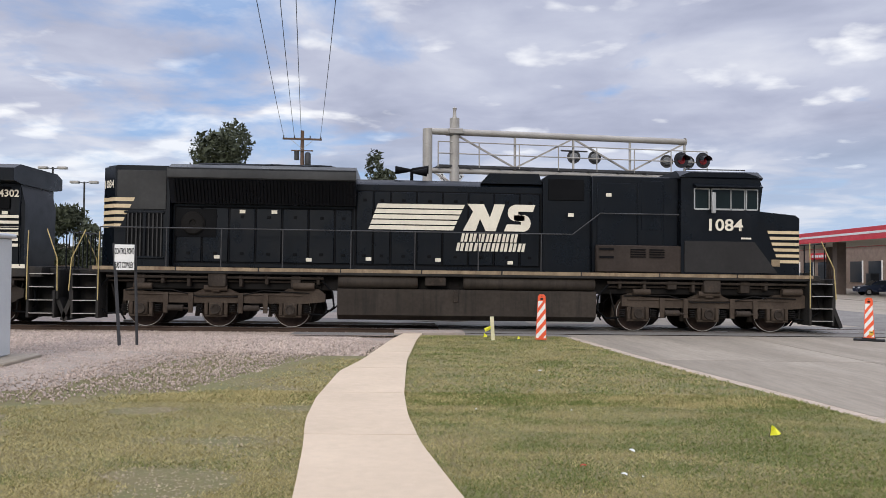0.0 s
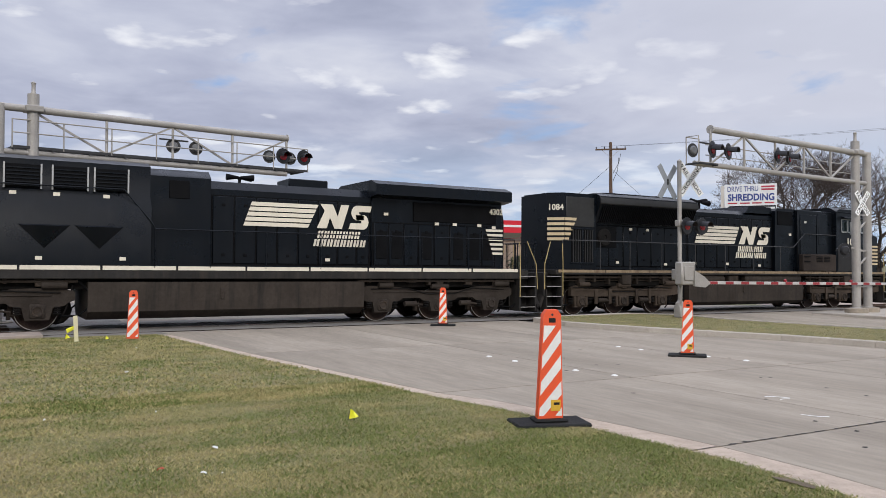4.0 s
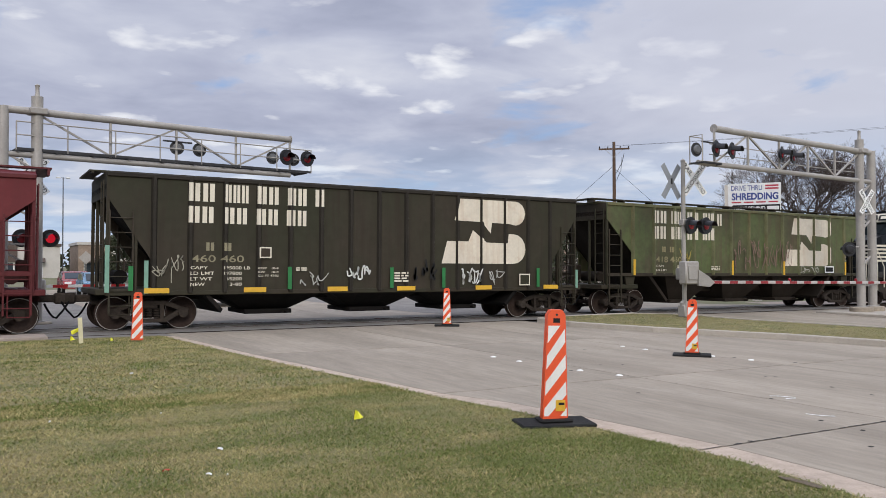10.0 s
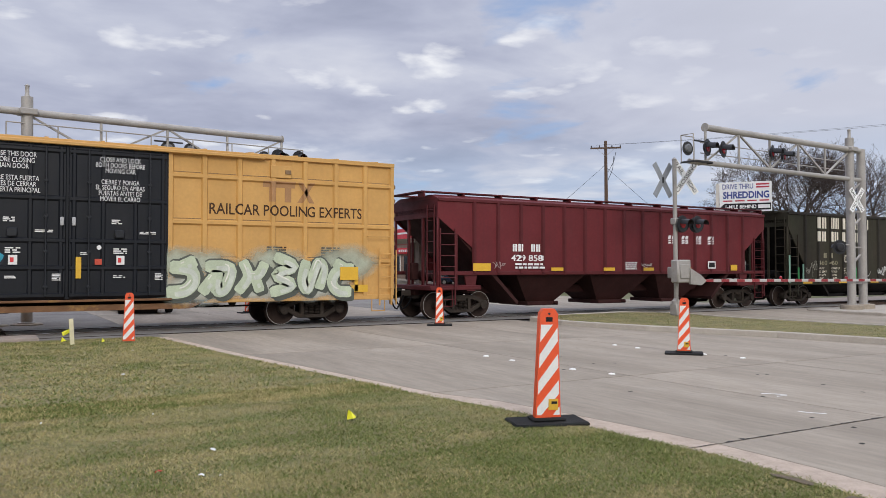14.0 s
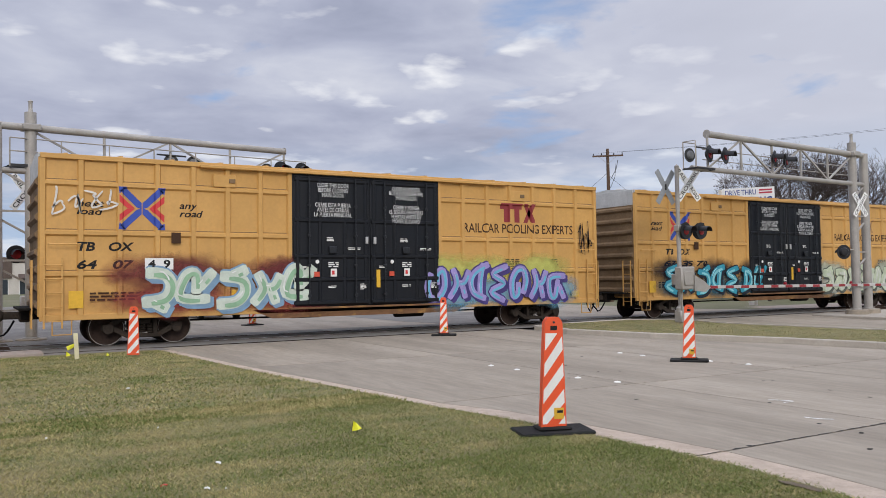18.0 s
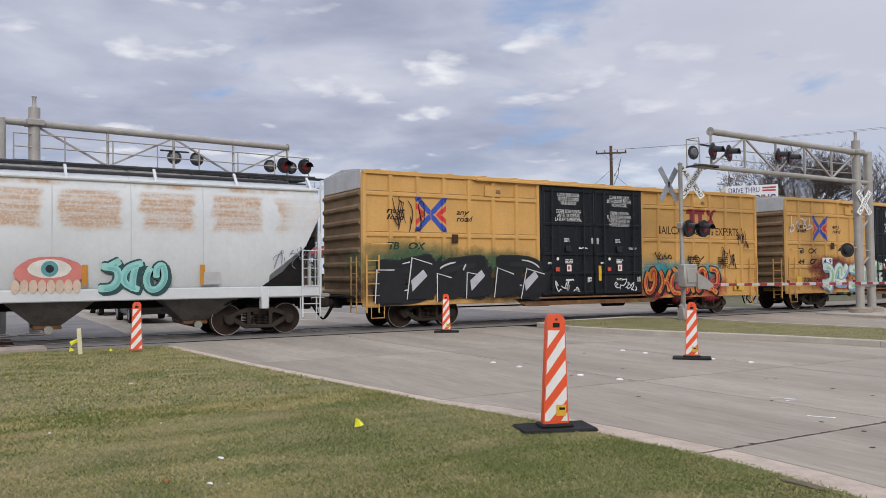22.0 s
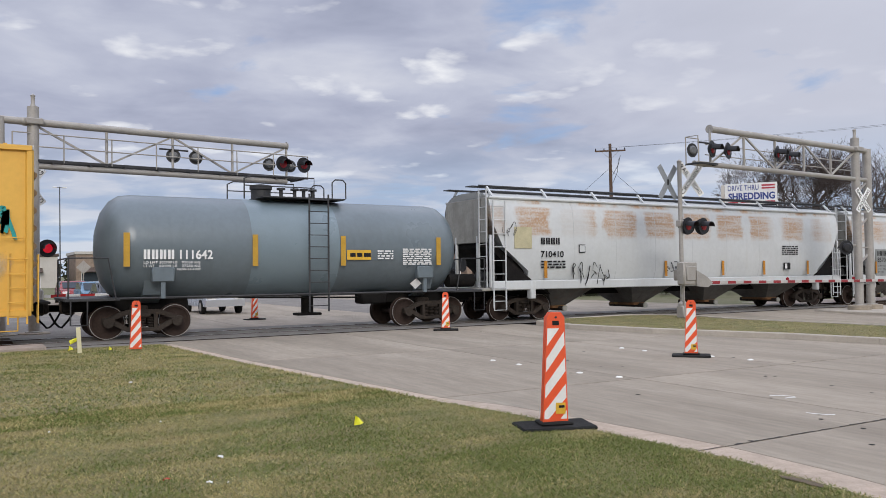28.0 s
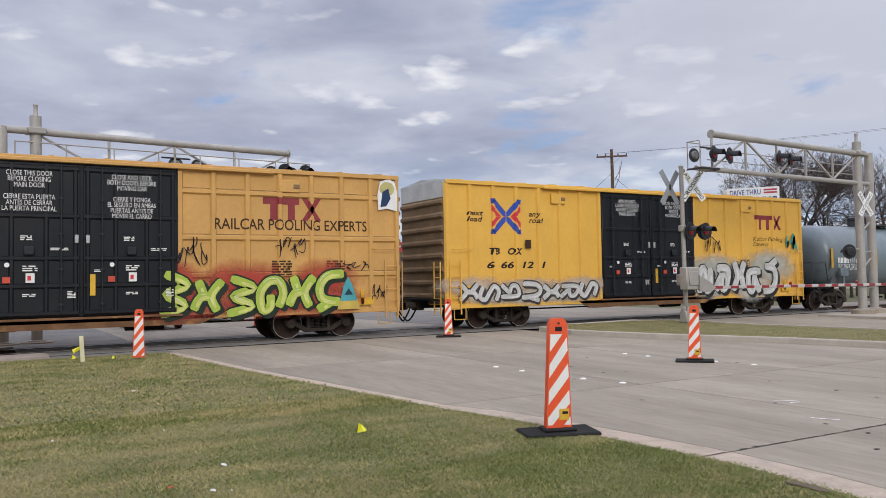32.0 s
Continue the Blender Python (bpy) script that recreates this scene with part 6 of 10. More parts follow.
def graffiti(car, x0, x1, z0, z1, y, n, fills, edge, back=None, seed=1, lean=0.12, line=0.05, shine=None, fat=1.0):
    """A sprayed piece: soft overspray under fat outlined forms with a drop shadow. It spells nothing."""
    rnd = random.Random(seed)
    w, h = (x1 - x0) / n, z1 - z0
    for k, colr in enumerate(back or ()):
        for i in range(max(2, n // 2)):
            cx = x0 + (x1 - x0) * (i + rnd.uniform(0.2, 0.8)) / max(2, n // 2)
            cz = z0 + h * (0.78 if k % 2 == 0 else 0.3)
            rx, rz = (x1 - x0) / max(2, n // 2) * rnd.uniform(0.65, 0.95), h * rnd.uniform(0.36, 0.52)
            part("overspray", Shape().flat([(cx - rx, y, cz - rz), (cx + rx, y, cz - rz), (cx + rx, y, cz + rz), (cx - rx, y, cz + rz)]), mist(colr), car, "soft cloud of sprayed paint", angle=0)
            y -= 0.0008
    y -= 0.003
    drop, outer, inner, second, lit = Shape(), Shape(), Shape(), Shape(), Shape()
    last = -1
    for i in range(n):
        k = rnd.choice([q for q in range(len(FORMS)) if q != last])
        last = k
        fu, fv = rnd.random() < 0.6, rnd.random() < 0.45
        a, b = x0 + w * i - 0.04 * w, w * rnd.uniform(0.98, 1.12)
        up, tall = rnd.uniform(0.0, 0.08) * h, h * rnd.uniform(0.84, 0.96)
        t = fat * rnd.uniform(0.19, 0.235) * min(h, 1.5 * w)
        for j, stroke in enumerate(FORMS[k]):
            pts = []
            for u, v in stroke:
                u, v = (1 - v if fu else v), (1 - u if fv else u)
                px, pz = a + t * 0.5 + (b - t) * u, z0 + up + t * 0.5 + (tall - t) * v
                pts.append((px + lean * (pz - z0 - h / 2), pz))
            pts = smooth_line(pts)
            q = y - 0.0011 * ((2 * i + j) % 7)
            ribbon(drop, [(px + 0.07 * h, pz - 0.06 * h) for px, pz in pts], t + 1.4 * line, q + 0.002)
            ribbon(outer, pts, t + 2 * line, q - 0.009)
            ribbon(inner, pts, t, q - 0.018)
            ribbon(second, [(px + t * 0.13, pz - t * 0.16) for px, pz in pts[2:-2]], t * 0.42, q - 0.026)
            m = len(pts)
            ribbon(lit, [(px - t * 0.16, pz + t * 0.24) for px, pz in pts[m // 5:m // 2]], t * 0.13, q - 0.034)
    for name, sh, colr in (("graffiti_shadow", drop, edge), ("graffiti_outline", outer, edge), ("graffiti_fill", inner, fills[0]), ("graffiti_shade", second, fills[1]), ("graffiti_highlight", lit, shine or fills[-1])):
        tagged(part(name, sh, paint(colr), car, angle=0), kind="stuff")


def tag(car, x, z, w, h, y, colr, seed=1, strokes=5, thick=0.035):
    """A scrawled spray tag that spells nothing."""
    rnd = random.Random(seed)
    sh = Shape()
    for i in range(strokes):
        cx = x + w * (i + 0.5) / strokes
        p = (cx - 0.5 * w / strokes, z + rnd.uniform(0, h))
        for k in range(3):
            q = (cx + rnd.uniform(-0.6, 0.8) * w / strokes, z + rnd.uniform(0, h))
            m = (cx + rnd.uniform(-0.9, 0.9) * w / strokes, z + rnd.uniform(-0.15, 1.15) * h)
            ribbon(sh, bend(p, m, q, 6), thick, y)
            p = q
    return tagged(part("spray_tag", sh, paint(colr), car, angle=0), kind="stuff")


def vehicle(name, label, category, s):
    v = thing(name, label, category, "cars of the freight train" if category != "locomotive" else "locomotives of the freight train")
    VEHICLES.append((v, s))
    return v


def underframe(car, xa, xb, mat, z0=0.75, z1=1.05, w=0.35):
    part("centre_sill", Shape().box(xa, xb, -w, w, z0, z1, 0.02), mat, car)


def grab(car, pts, mat, r=0.014):
    return part("grab_iron", Shape().pipe(pts, r, 5), mat, car)


PANELS = []            # vehicle, upright ribs, level ribs, depth of the sheet, rib profile


def drape(ob, xs, zs, sheet_y, out):
    """Lays flat painted marks over a ribbed side."""
    bm = bmesh.new()
    bm.from_mesh(ob.data)
    a, b = min(v.co.x for v in bm.verts), max(v.co.x for v in bm.verts)
    c, d = min(v.co.z for v in bm.verts), max(v.co.z for v in bm.verts)
    layer = max(v.co.y for v in bm.verts)
    wide, narrow, deep = out
    xs = [x for x in xs if a - wide < x < b + wide]
    zs = [z for z in zs if c - wide < z < d + wide]
    for places, axis in ((xs, 0), (zs, 2)):
        for q in places:
            for o in (-wide, -narrow, narrow, wide):
                at, way = [0.0, 0.0, 0.0], [0.0, 0.0, 0.0]
                at[axis], way[axis] = q + o, 1.0
                bmesh.ops.bisect_plane(bm, geom=list(bm.verts) + list(bm.edges) + list(bm.faces), plane_co=at, plane_no=way)
    for v in bm.verts:
        near = min([abs(v.co.x - x) for x in xs] + [abs(v.co.z - z) for z in zs] + [9.0])
        rise = deep * min(1.0, max(0.0, (wide - near) / (wide - narrow)))
        v.co.y = sheet_y - rise - 0.006 + max(-0.012, v.co.y - layer)
    bm.to_mesh(ob.data)
    bm.free()


def drape_marks():
    for car, xs, zs, sheet_y, out in PANELS:
        for ob in car.children:
            if ob.type == "MESH" and ob.name.split(".")[0] in ("lettering", "emblem_strip", "name_bar"):
                drape(ob, xs, zs, sheet_y, out)


# ---- boxcars ----
TAN = surface("boxcar_yellow", (0.60, 0.335, 0.095), rough=0.6, var=0.14, scale=0.8, streak=0.22, streak_col=(0.42, 0.24, 0.08), spots=0.06, spot_col=(0.33, 0.17, 0.06), spot_scale=1.2, bump=0.06)
TAN_NEW = surface("boxcar_bright_yellow", (0.74, 0.42, 0.065), rough=0.5, var=0.1, scale=0.6, streak=0.12, streak_col=(0.5, 0.28, 0.06), bump=0.05)
# browner and darker than the sides; for ends, latches and rib lines
TAN_BROWN = surface("boxcar_end_brown", (0.27, 0.17, 0.085), rough=0.8, var=0.35, scale=1.2, streak=0.4, streak_col=(0.12, 0.08, 0.05), bump=0.15)
ROOF = surface("boxcar_roof", (0.56, 0.56, 0.54), rough=0.6, var=0.2, streak=0.3, streak_col=(0.3, 0.28, 0.26))
DOOR = surface("boxcar_door_black", (0.0075, 0.009, 0.0125), rough=0.42, var=0.3, streak=0.2, streak_col=(0.024, 0.023, 0.023), spots=0.25, spot_col=(0.02, 0.02, 0.022), spot_scale=1.5, bump=0.06)
ALU_PALE = surface("dulled_pale_paint", (0.45, 0.45, 0.44), rough=0.5, var=0.2)
ROD = surface("worn_black_rod", (0.022, 0.024, 0.028), rough=0.4, var=0.3)
RUST = surface("rusty_sill", (0.23, 0.11, 0.045), rough=0.8, var=0.4, scale=2.5, spots=0.5, spot_col=(0.45, 0.25, 0.06), bump=0.2)
MAROON = surface("faded_maroon", (0.27, 0.03, 0.035), rough=0.6, var=0.2)
MARK_BLUE, MARK_RED = surface("mark_blue", (0.03, 0.07, 0.38), rough=0.5, var=0.1), surface("mark_red", (0.62, 0.035, 0.04), rough=0.5, var=0.1)
BROWN_INK = surface("brown_ink", (0.06, 0.03, 0.015), rough=0.6, var=0.15)
HALF = 9.27


def strip(car, pts, y, mat):
    """One flat painted strip of an emblem."""
    return part("emblem_strip", Shape().flat([(p, y, q) for p, q in pts]), mat, car, angle=0)


def arrow_mark(car, x, z, k, y):
    """The crossed-arrow sign beside the slogan, as plain strips."""
    for s in (-1, 1):
        for u in (-1, 1):
            strip(car, [(x + s * 0.98 * k, z + u * 0.80 * k), (x + s * 0.74 * k, z + u * 0.97 * k), (x + s * 0.02 * k, z + u * 0.26 * k), (x + s * 0.02 * k, z - u * 0.02 * k), (x + s * 0.25 * k, z + u * 0.06 * k)], y, MARK_BLUE)
            strip(car, [(x + s * 1.04 * k, z + u * 0.98 * k), (x + s * 0.66 * k, z + u * 0.98 * k), (x + s * 1.0 * k, z + u * 0.66 * k)], y - 0.001, MARK_BLUE)
            strip(car, [(x + s * 1.0 * k, z + u * 0.62 * k), (x + s * 0.31 * k, z + u * 0.005 * k), (x + s * 0.64 * k, z + u * 0.005 * k), (x + s * 1.0 * k, z + u * 0.30 * k)], y - 0.002, MARK_RED)


def owner_mark(car, x, z, w, h, y, mat):
    """The owner's sign as plain strips."""
    t = h * 0.3
    strip(car, [(x, z + h), (x + 0.62 * w, z + h), (x + 0.62 * w, z + h - t), (x, z + h - t)], y, mat)
    for c in (0.18 * w, 0.48 * w):
        strip(car, [(x + c - t * 0.55, z), (x + c + t * 0.55, z), (x + c + t * 0.55, z + h - t), (x + c - t * 0.55, z + h - t)], y, mat)
    a, b = x + 0.66 * w, x + w
    strip(car, [(a, z), (a + t * 0.9, z), (b, z + h), (b - t * 0.9, z + h)], y, mat)
    strip(car, [(a, z + h), (a + t * 0.9, z + h), (b, z), (b - t * 0.9, z)], y - 0.001, mat)


def boxcar(s, label, body_mat, door, grid=True, number=None, seed=1, slogan_two=False, mark_x=-6.8, mark_k=0.58, mark_z=3.68, code=(-8.4, -7.0)):
    rnd = random.Random(seed)
    car = vehicle("boxcar", label, "boxcar", s)
    y = -1.52
    part("body", Shape().box(-HALF, HALF, -1.5, 1.5, 0.86, 4.97, 0.02), body_mat, car)
    # roof with cross ribs
    rf = Shape().prism([(-1.56, 4.93), (-1.58, 5.02), (-1.3, 5.06), (0, 5.17), (1.3, 5.06), (1.58, 5.02), (1.56, 4.93)], "x", -HALF - 0.02, HALF + 0.02)
    part("roof", rf, ROOF, car, "pale grey sheet-metal roof")
    for i in range(14):
        x = -HALF + 0.6 + i * (2 * HALF - 1.2) / 13
        part("roof_rib", Shape().prism([(-1.56, 5.02), (0, 5.18), (1.56, 5.02), (1.56, 5.06), (0, 5.22), (-1.56, 5.06)], "x", x - 0.04, x + 0.04), body_mat, car)
    part("eave", Shape().box(-HALF, HALF, -1.59, -1.5, 4.90, 5.03, 0.01), body_mat, car)
    part("eave", Shape().box(-HALF, HALF, 1.5, 1.59, 4.90, 5.03, 0.01), body_mat, car)
    d0, d1 = door
    ribs_at = [min(max(a + (b - a) * i / 7, a + 0.06), b - 0.06) for a, b in ((-HALF, d0), (d1, HALF)) for i in range(8)]
    PANELS.append((car, ribs_at, (1.94, 3.0, 4.29) if grid else (), -1.5, (0.095, 0.055, 0.07)))
    # posts and stringers
    for a, b, n in ((-HALF, d0, 7), (d1, HALF, 7)):
        for i in range(n + 1):
            x = a + (b - a) * i / n
            x = min(max(x, a + 0.06), b - 0.06)
            for sd in (-1, 1):
                if sd > 0 and i % 2:
                    continue
                y0, y1 = (-1.57, -1.49) if sd < 0 else (1.49, 1.57)
                o = 1.49 * sd
                part("side_post", Shape().prism([(x - 0.10, o), (x - 0.055, y0 if sd < 0 else y1), (x + 0.055, y0 if sd < 0 else y1), (x + 0.10, o)], "z", 0.86, 4.92), body_mat, car)
        if grid:
            for z in (1.94, 3.0, 4.29):
                part("stringer", Shape().prism([(-1.49, z - 0.10), (-1.562, z - 0.045), (-1.562, z + 0.04), (-1.49, z + 0.085)], "x", a + 0.05, b - 0.05), body_mat, car)
                # thin darker line along the stringer's top edge brings out its relief
                part("grime_line", Shape().flat([(a + 0.1, -1.506, z + 0.085), (b - 0.1, -1.506, z + 0.085), (b - 0.1, -1.506, z + 0.102), (a + 0.1, -1.506, z + 0.102)]), TAN_BROWN, car, "thin brown line along a side rib", angle=0)
    for sd in (-1, 1):
        part("side_sill", Shape().box(-HALF, HALF, sd * 1.5 - 0.05, sd * 1.5 + 0.05, 0.74, 0.9, 0.015), body_mat, car)
    for x in (d0 - 2.0, d1 + 3.2):
        bd = part("routing_board", Shape().box(x - 0.32, x + 0.32, -1.585, -1.5, 4.36, 4.72, 0.015), body_mat, car, "routing board")
        part("latch", Shape().box(x + 0.12, x + 0.3, -1.61, -1.58, 4.48, 4.60, 0.01), TAN_BROWN, bd)
    part("door_sill", Shape().prism([(d0 - 1.2, 0.86), (d1 + 1.2, 0.86), (d1 + 0.6, 0.60), (d0 - 0.6, 0.60)], "y", -1.55, -1.48), RUST, car, "rusty yellow door sill")
    part("door_track", Shape().box(d0 - 0.1, d1 + 0.1, -1.66, -1.5, 0.84, 0.90, 0.01), RUST, car)
    # two plug doors in a black frame
    w = (d1 - d0) / 2
    part("door_frame", Shape().box(d0 - 0.06, d1 + 0.06, -1.565, -1.49, 0.90, 4.90, 0.02), DOOR, car, "black door frame")
    part("door_track", Shape().box(d0 - 2.7, d1 + 2.7, -1.68, -1.5, 4.87, 4.96, 0.015), body_mat, car, "upper door track")
    for k in range(2):
        a = d0 + k * w
        dr = part("door", Shape().box(a + 0.03, a + w - 0.03, -1.60, -1.5, 0.97, 4.84, 0.02), DOOR, car, "black plug door with lock rods")
        for z in (1.02, 1.72, 2.42, 3.50, 4.72):
            part("door_rib", Shape().prism([(-1.59, z - 0.09), (-1.64, z - 0.035), (-1.64, z + 0.035), (-1.59, z + 0.07)], "x", a + 0.06, a + w - 0.06), DOOR, dr)
        for q in (0.06, 0.34, 0.66, 0.94):
            part("door_post", Shape().prism([(a + w * q - 0.07, -1.59), (a + w * q - 0.03, -1.635), (a + w * q + 0.03, -1.635), (a + w * q + 0.07, -1.59)], "z", 1.0, 4.8), DOOR, dr)
        for q in (0.20, 0.80):
            part("lock_rod", Shape().tube((a + w * q, -1.665, 1.0), (a + w * q, -1.665, 4.8), 0.024, 6), ROD, dr)
            for z in (1.2, 2.1, 3.0, 3.9):
                part("rod_guide", Shape().box(a + w * q - 0.05, a + w * q + 0.05, -1.69, -1.63, z, z + 0.07, 0.01), ROD, dr)
        part("latch", Shape().box(a + w * 0.5 - 0.12, a + w * 0.5 + 0.12, -1.69, -1.62, 2.50, 2.72, 0.02), ROD, dr)
        small_print(dr, a + w * 0.42, -1.646, 2.96, 0.26, 3, SHEETING, 0.026, rnd)
        small_print(dr, a + w * 0.70, -1.646, 2.66, 0.42, 2, SHEETING, 0.024, rnd)
        small_print(dr, a + w * 0.44, -1.646, 2.20, 0.34, 3, SHEETING, 0.032, rnd)
        small_print(dr, a + w * 0.86, -1.646, 1.55, 0.2, 5, SHEETING, 0.022, rnd)
        small_print(dr, a + w * 0.44, -1.646, 1.50, 0.3, 2, SHEETING, 0.024, rnd)
        small_print(dr, a + w * 0.12, -1.646, 2.1, 0.2, 2, SHEETING, 0.022, rnd)
        sheet_ = part("placard", Shape().box(a + w * 0.47, a + w * 0.47 + 0.2, -1.652, -1.642, 1.80, 2.04), SHEETING, dr, "white notice sheet")
        part("print_patch", Shape().box(a + w * 0.47 + 0.04, a + w * 0.47 + 0.12, -1.657, -1.652, 1.86, 1.98), MARK_RED, sheet_)
        part("placard", Shape().box(a + w * 0.26, a + w * 0.26 + 0.17, -1.652, -1.642, 1.80, 1.95), paint((0.62, 0.09, 0.05)), dr, "small red notice")
        part("placard", Shape().lathe([(0.03, -0.006), (0.06, -0.006), (0.06, 0.0)], (a + w * 0.30, -1.645, 2.25), "y", 14), WHITE, dr, "round white notice")
        part("reflector", Shape().box(a + w * 0.08, a + w * 0.08 + 0.13, -1.652, -1.642, 1.45, 2.0), YELLOW, dr, "yellow reflector strip") if k else None
        part("handle", Shape().box(a + w * (0.04 if k else 0.93), a + w * (0.04 if k else 0.93) + 0.09, -1.70, -1.64, 2.80, 3.02, 0.015), ALU_PALE, dr, "pale lever handle")
        words = ("CLOSE THIS DOOR\nBEFORE CLOSING\nMAIN DOOR\n\nCIERRE ESTA PUERTA\nANTES DE CERRAR\nLA PUERTA PRINCIPAL", "CLOSE AND LOCK\nBOTH DOORS BEFORE\nMOVING CAR\n\nCIERRE Y PONGA\nEL SEGURO EN AMBAS\nPUERTAS ANTES DE\nMOVER EL CARRO")[k]
        if slogan_two:
            words = ("-IMPORTANT-\nCLOSE THIS DOOR\nBEFORE CLOSING\nMAIN DOOR", "CLOSE AND LOCK\nBOTH DOORS\nBEFORE\nMOVING CAR")[k]
        text_box(dr, words, WHITE, a + w * 0.5 - 0.6, a + w * 0.5 + 0.62, 4.55 - 0.135 * (words.count("\n") + 1), 4.62, -1.672, align="CENTER")
    # ends: corrugated sheets and a white upper band
    for e in (-1, 1):
        xe = e * HALF
        part("end_sheet", Shape().box(min(xe, xe + e * 0.03), max(xe, xe + e * 0.03), -1.48, 1.48, 0.9, 4.62), TAN_BROWN, car, "brown ribbed end")
        part("end_cap", Shape().box(min(xe, xe + e * 0.04), max(xe, xe + e * 0.04), -1.48, 1.48, 4.45, 5.05, 0.01), ROOF, car, "white band under the roof")
        for i in range(8):
            z = 1.15 + i * 0.45
            part("end_rib", Shape().prism([(xe, z - 0.14), (xe + e * 0.11, z - 0.04), (xe + e * 0.11, z + 0.04), (xe, z + 0.14)], "y", -1.45, 1.45), TAN_BROWN, car)
        part("end_platform", Shape().box(min(xe, xe + e * 0.45), max(xe, xe + e * 0.45), -1.3, 1.3, 1.02, 1.08, 0.01), GRIME_DARK, car)
        ladder_end(car, xe + e * 0.16, -1.42, -1.0, 0.55, 2.3, body_mat, 5)
        ladder(car, xe - e * 0.52, xe - e * 0.1, -1.61, 0.55, 2.35, body_mat, 5)
        grab(car, [(xe - e * 0.95, -1.6, 2.7), (xe - e * 0.95, -1.68, 2.7), (xe - e * 0.2, -1.68, 2.7), (xe - e * 0.2, -1.6, 2.7)], body_mat, 0.018)
        part("step", Shape().pipe([(xe - e * 0.75, -1.52, 0.8), (xe - e * 0.75, -1.52, 0.38), (xe - e * 0.3, -1.52, 0.38), (xe - e * 0.3, -1.52, 0.8)], 0.02, 6), body_mat, car)
        coupler(car, xe + e * 0.45, e, GRIME_DARK)
    underframe(car, -HALF - 0.35, HALF + 0.35, GRIME_DARK)
    part("brake_gear", Shape().box(-2.4, -1.4, -0.9, -0.4, 0.55, 0.8, 0.05).tube((1.2, -0.8, 0.62), (2.2, -0.8, 0.62), 0.17, 10).tube((-5.5, -0.6, 0.6), (5.5, -0.6, 0.6), 0.03, 6), GRIME_DARK, car)
    for x in (-6.7, 6.7):
        freight_truck(car, x)
    # writing on the side
    yw = -1.576
    arrow_mark(car, mark_x, mark_z, mark_k, yw)
    text_box(car, "next\nload", INK, mark_x - 1.62, mark_x - 0.94, mark_z - 0.2, mark_z + 0.16, yw, shear=0.25, bold=0.016)
    text_box(car, "any\nroad", INK, mark_x + 0.98, mark_x + 1.62, mark_z - 0.2, mark_z + 0.16, yw, shear=0.25, bold=0.016)
    text_box(car, "TB   OX", INK, code[0], code[1], 2.53, 2.77, yw, shear=0.2, bold=0.03)
    if number:
        text_box(car, number, INK, code[0] + (0 if len(number) < 8 else -0.1), code[1] + (0 if len(number) < 8 else 1.0), 2.06, 2.30, yw, shear=0.2, bold=0.03)
    part("notice", Shape().box(mark_x + 0.75, mark_x + 1.0, yw - 0.004, yw, 2.75, 3.05), BROWN_INK, car)
    plate(car, "reflector", -8.6, -8.25, 1.05, 1.5, yw, YELLOW, "yellow reflector plate")
    for x in (-6.2, -4.4, 5.3, 7.9):
        plate(car, "reflector", x, x + 0.12, 1.0, 1.45, yw, YELLOW, "yellow reflector strip")
    plate(car, "notice", 7.75, 8.35, 0.98, 1.2, yw, YELLOW, "yellow notice")
    small_print(car, 5.1, yw, 2.3, 0.6, 6, BROWN_INK, 0.045, rnd)
    small_print(car, 6.8, yw, 2.3, 0.6, 6, BROWN_INK, 0.045, rnd)
    small_print(car, -8.1, yw, 1.4, 1.5, 3, BROWN_INK, 0.05, rnd)
    return car, yw, rnd


def slogan(car, yw):
    text_box(car, "RAILCAR POOLING EXPERTS", BROWN_INK, 3.46, 8.17, 3.24, 3.56, yw, bold=0.01)


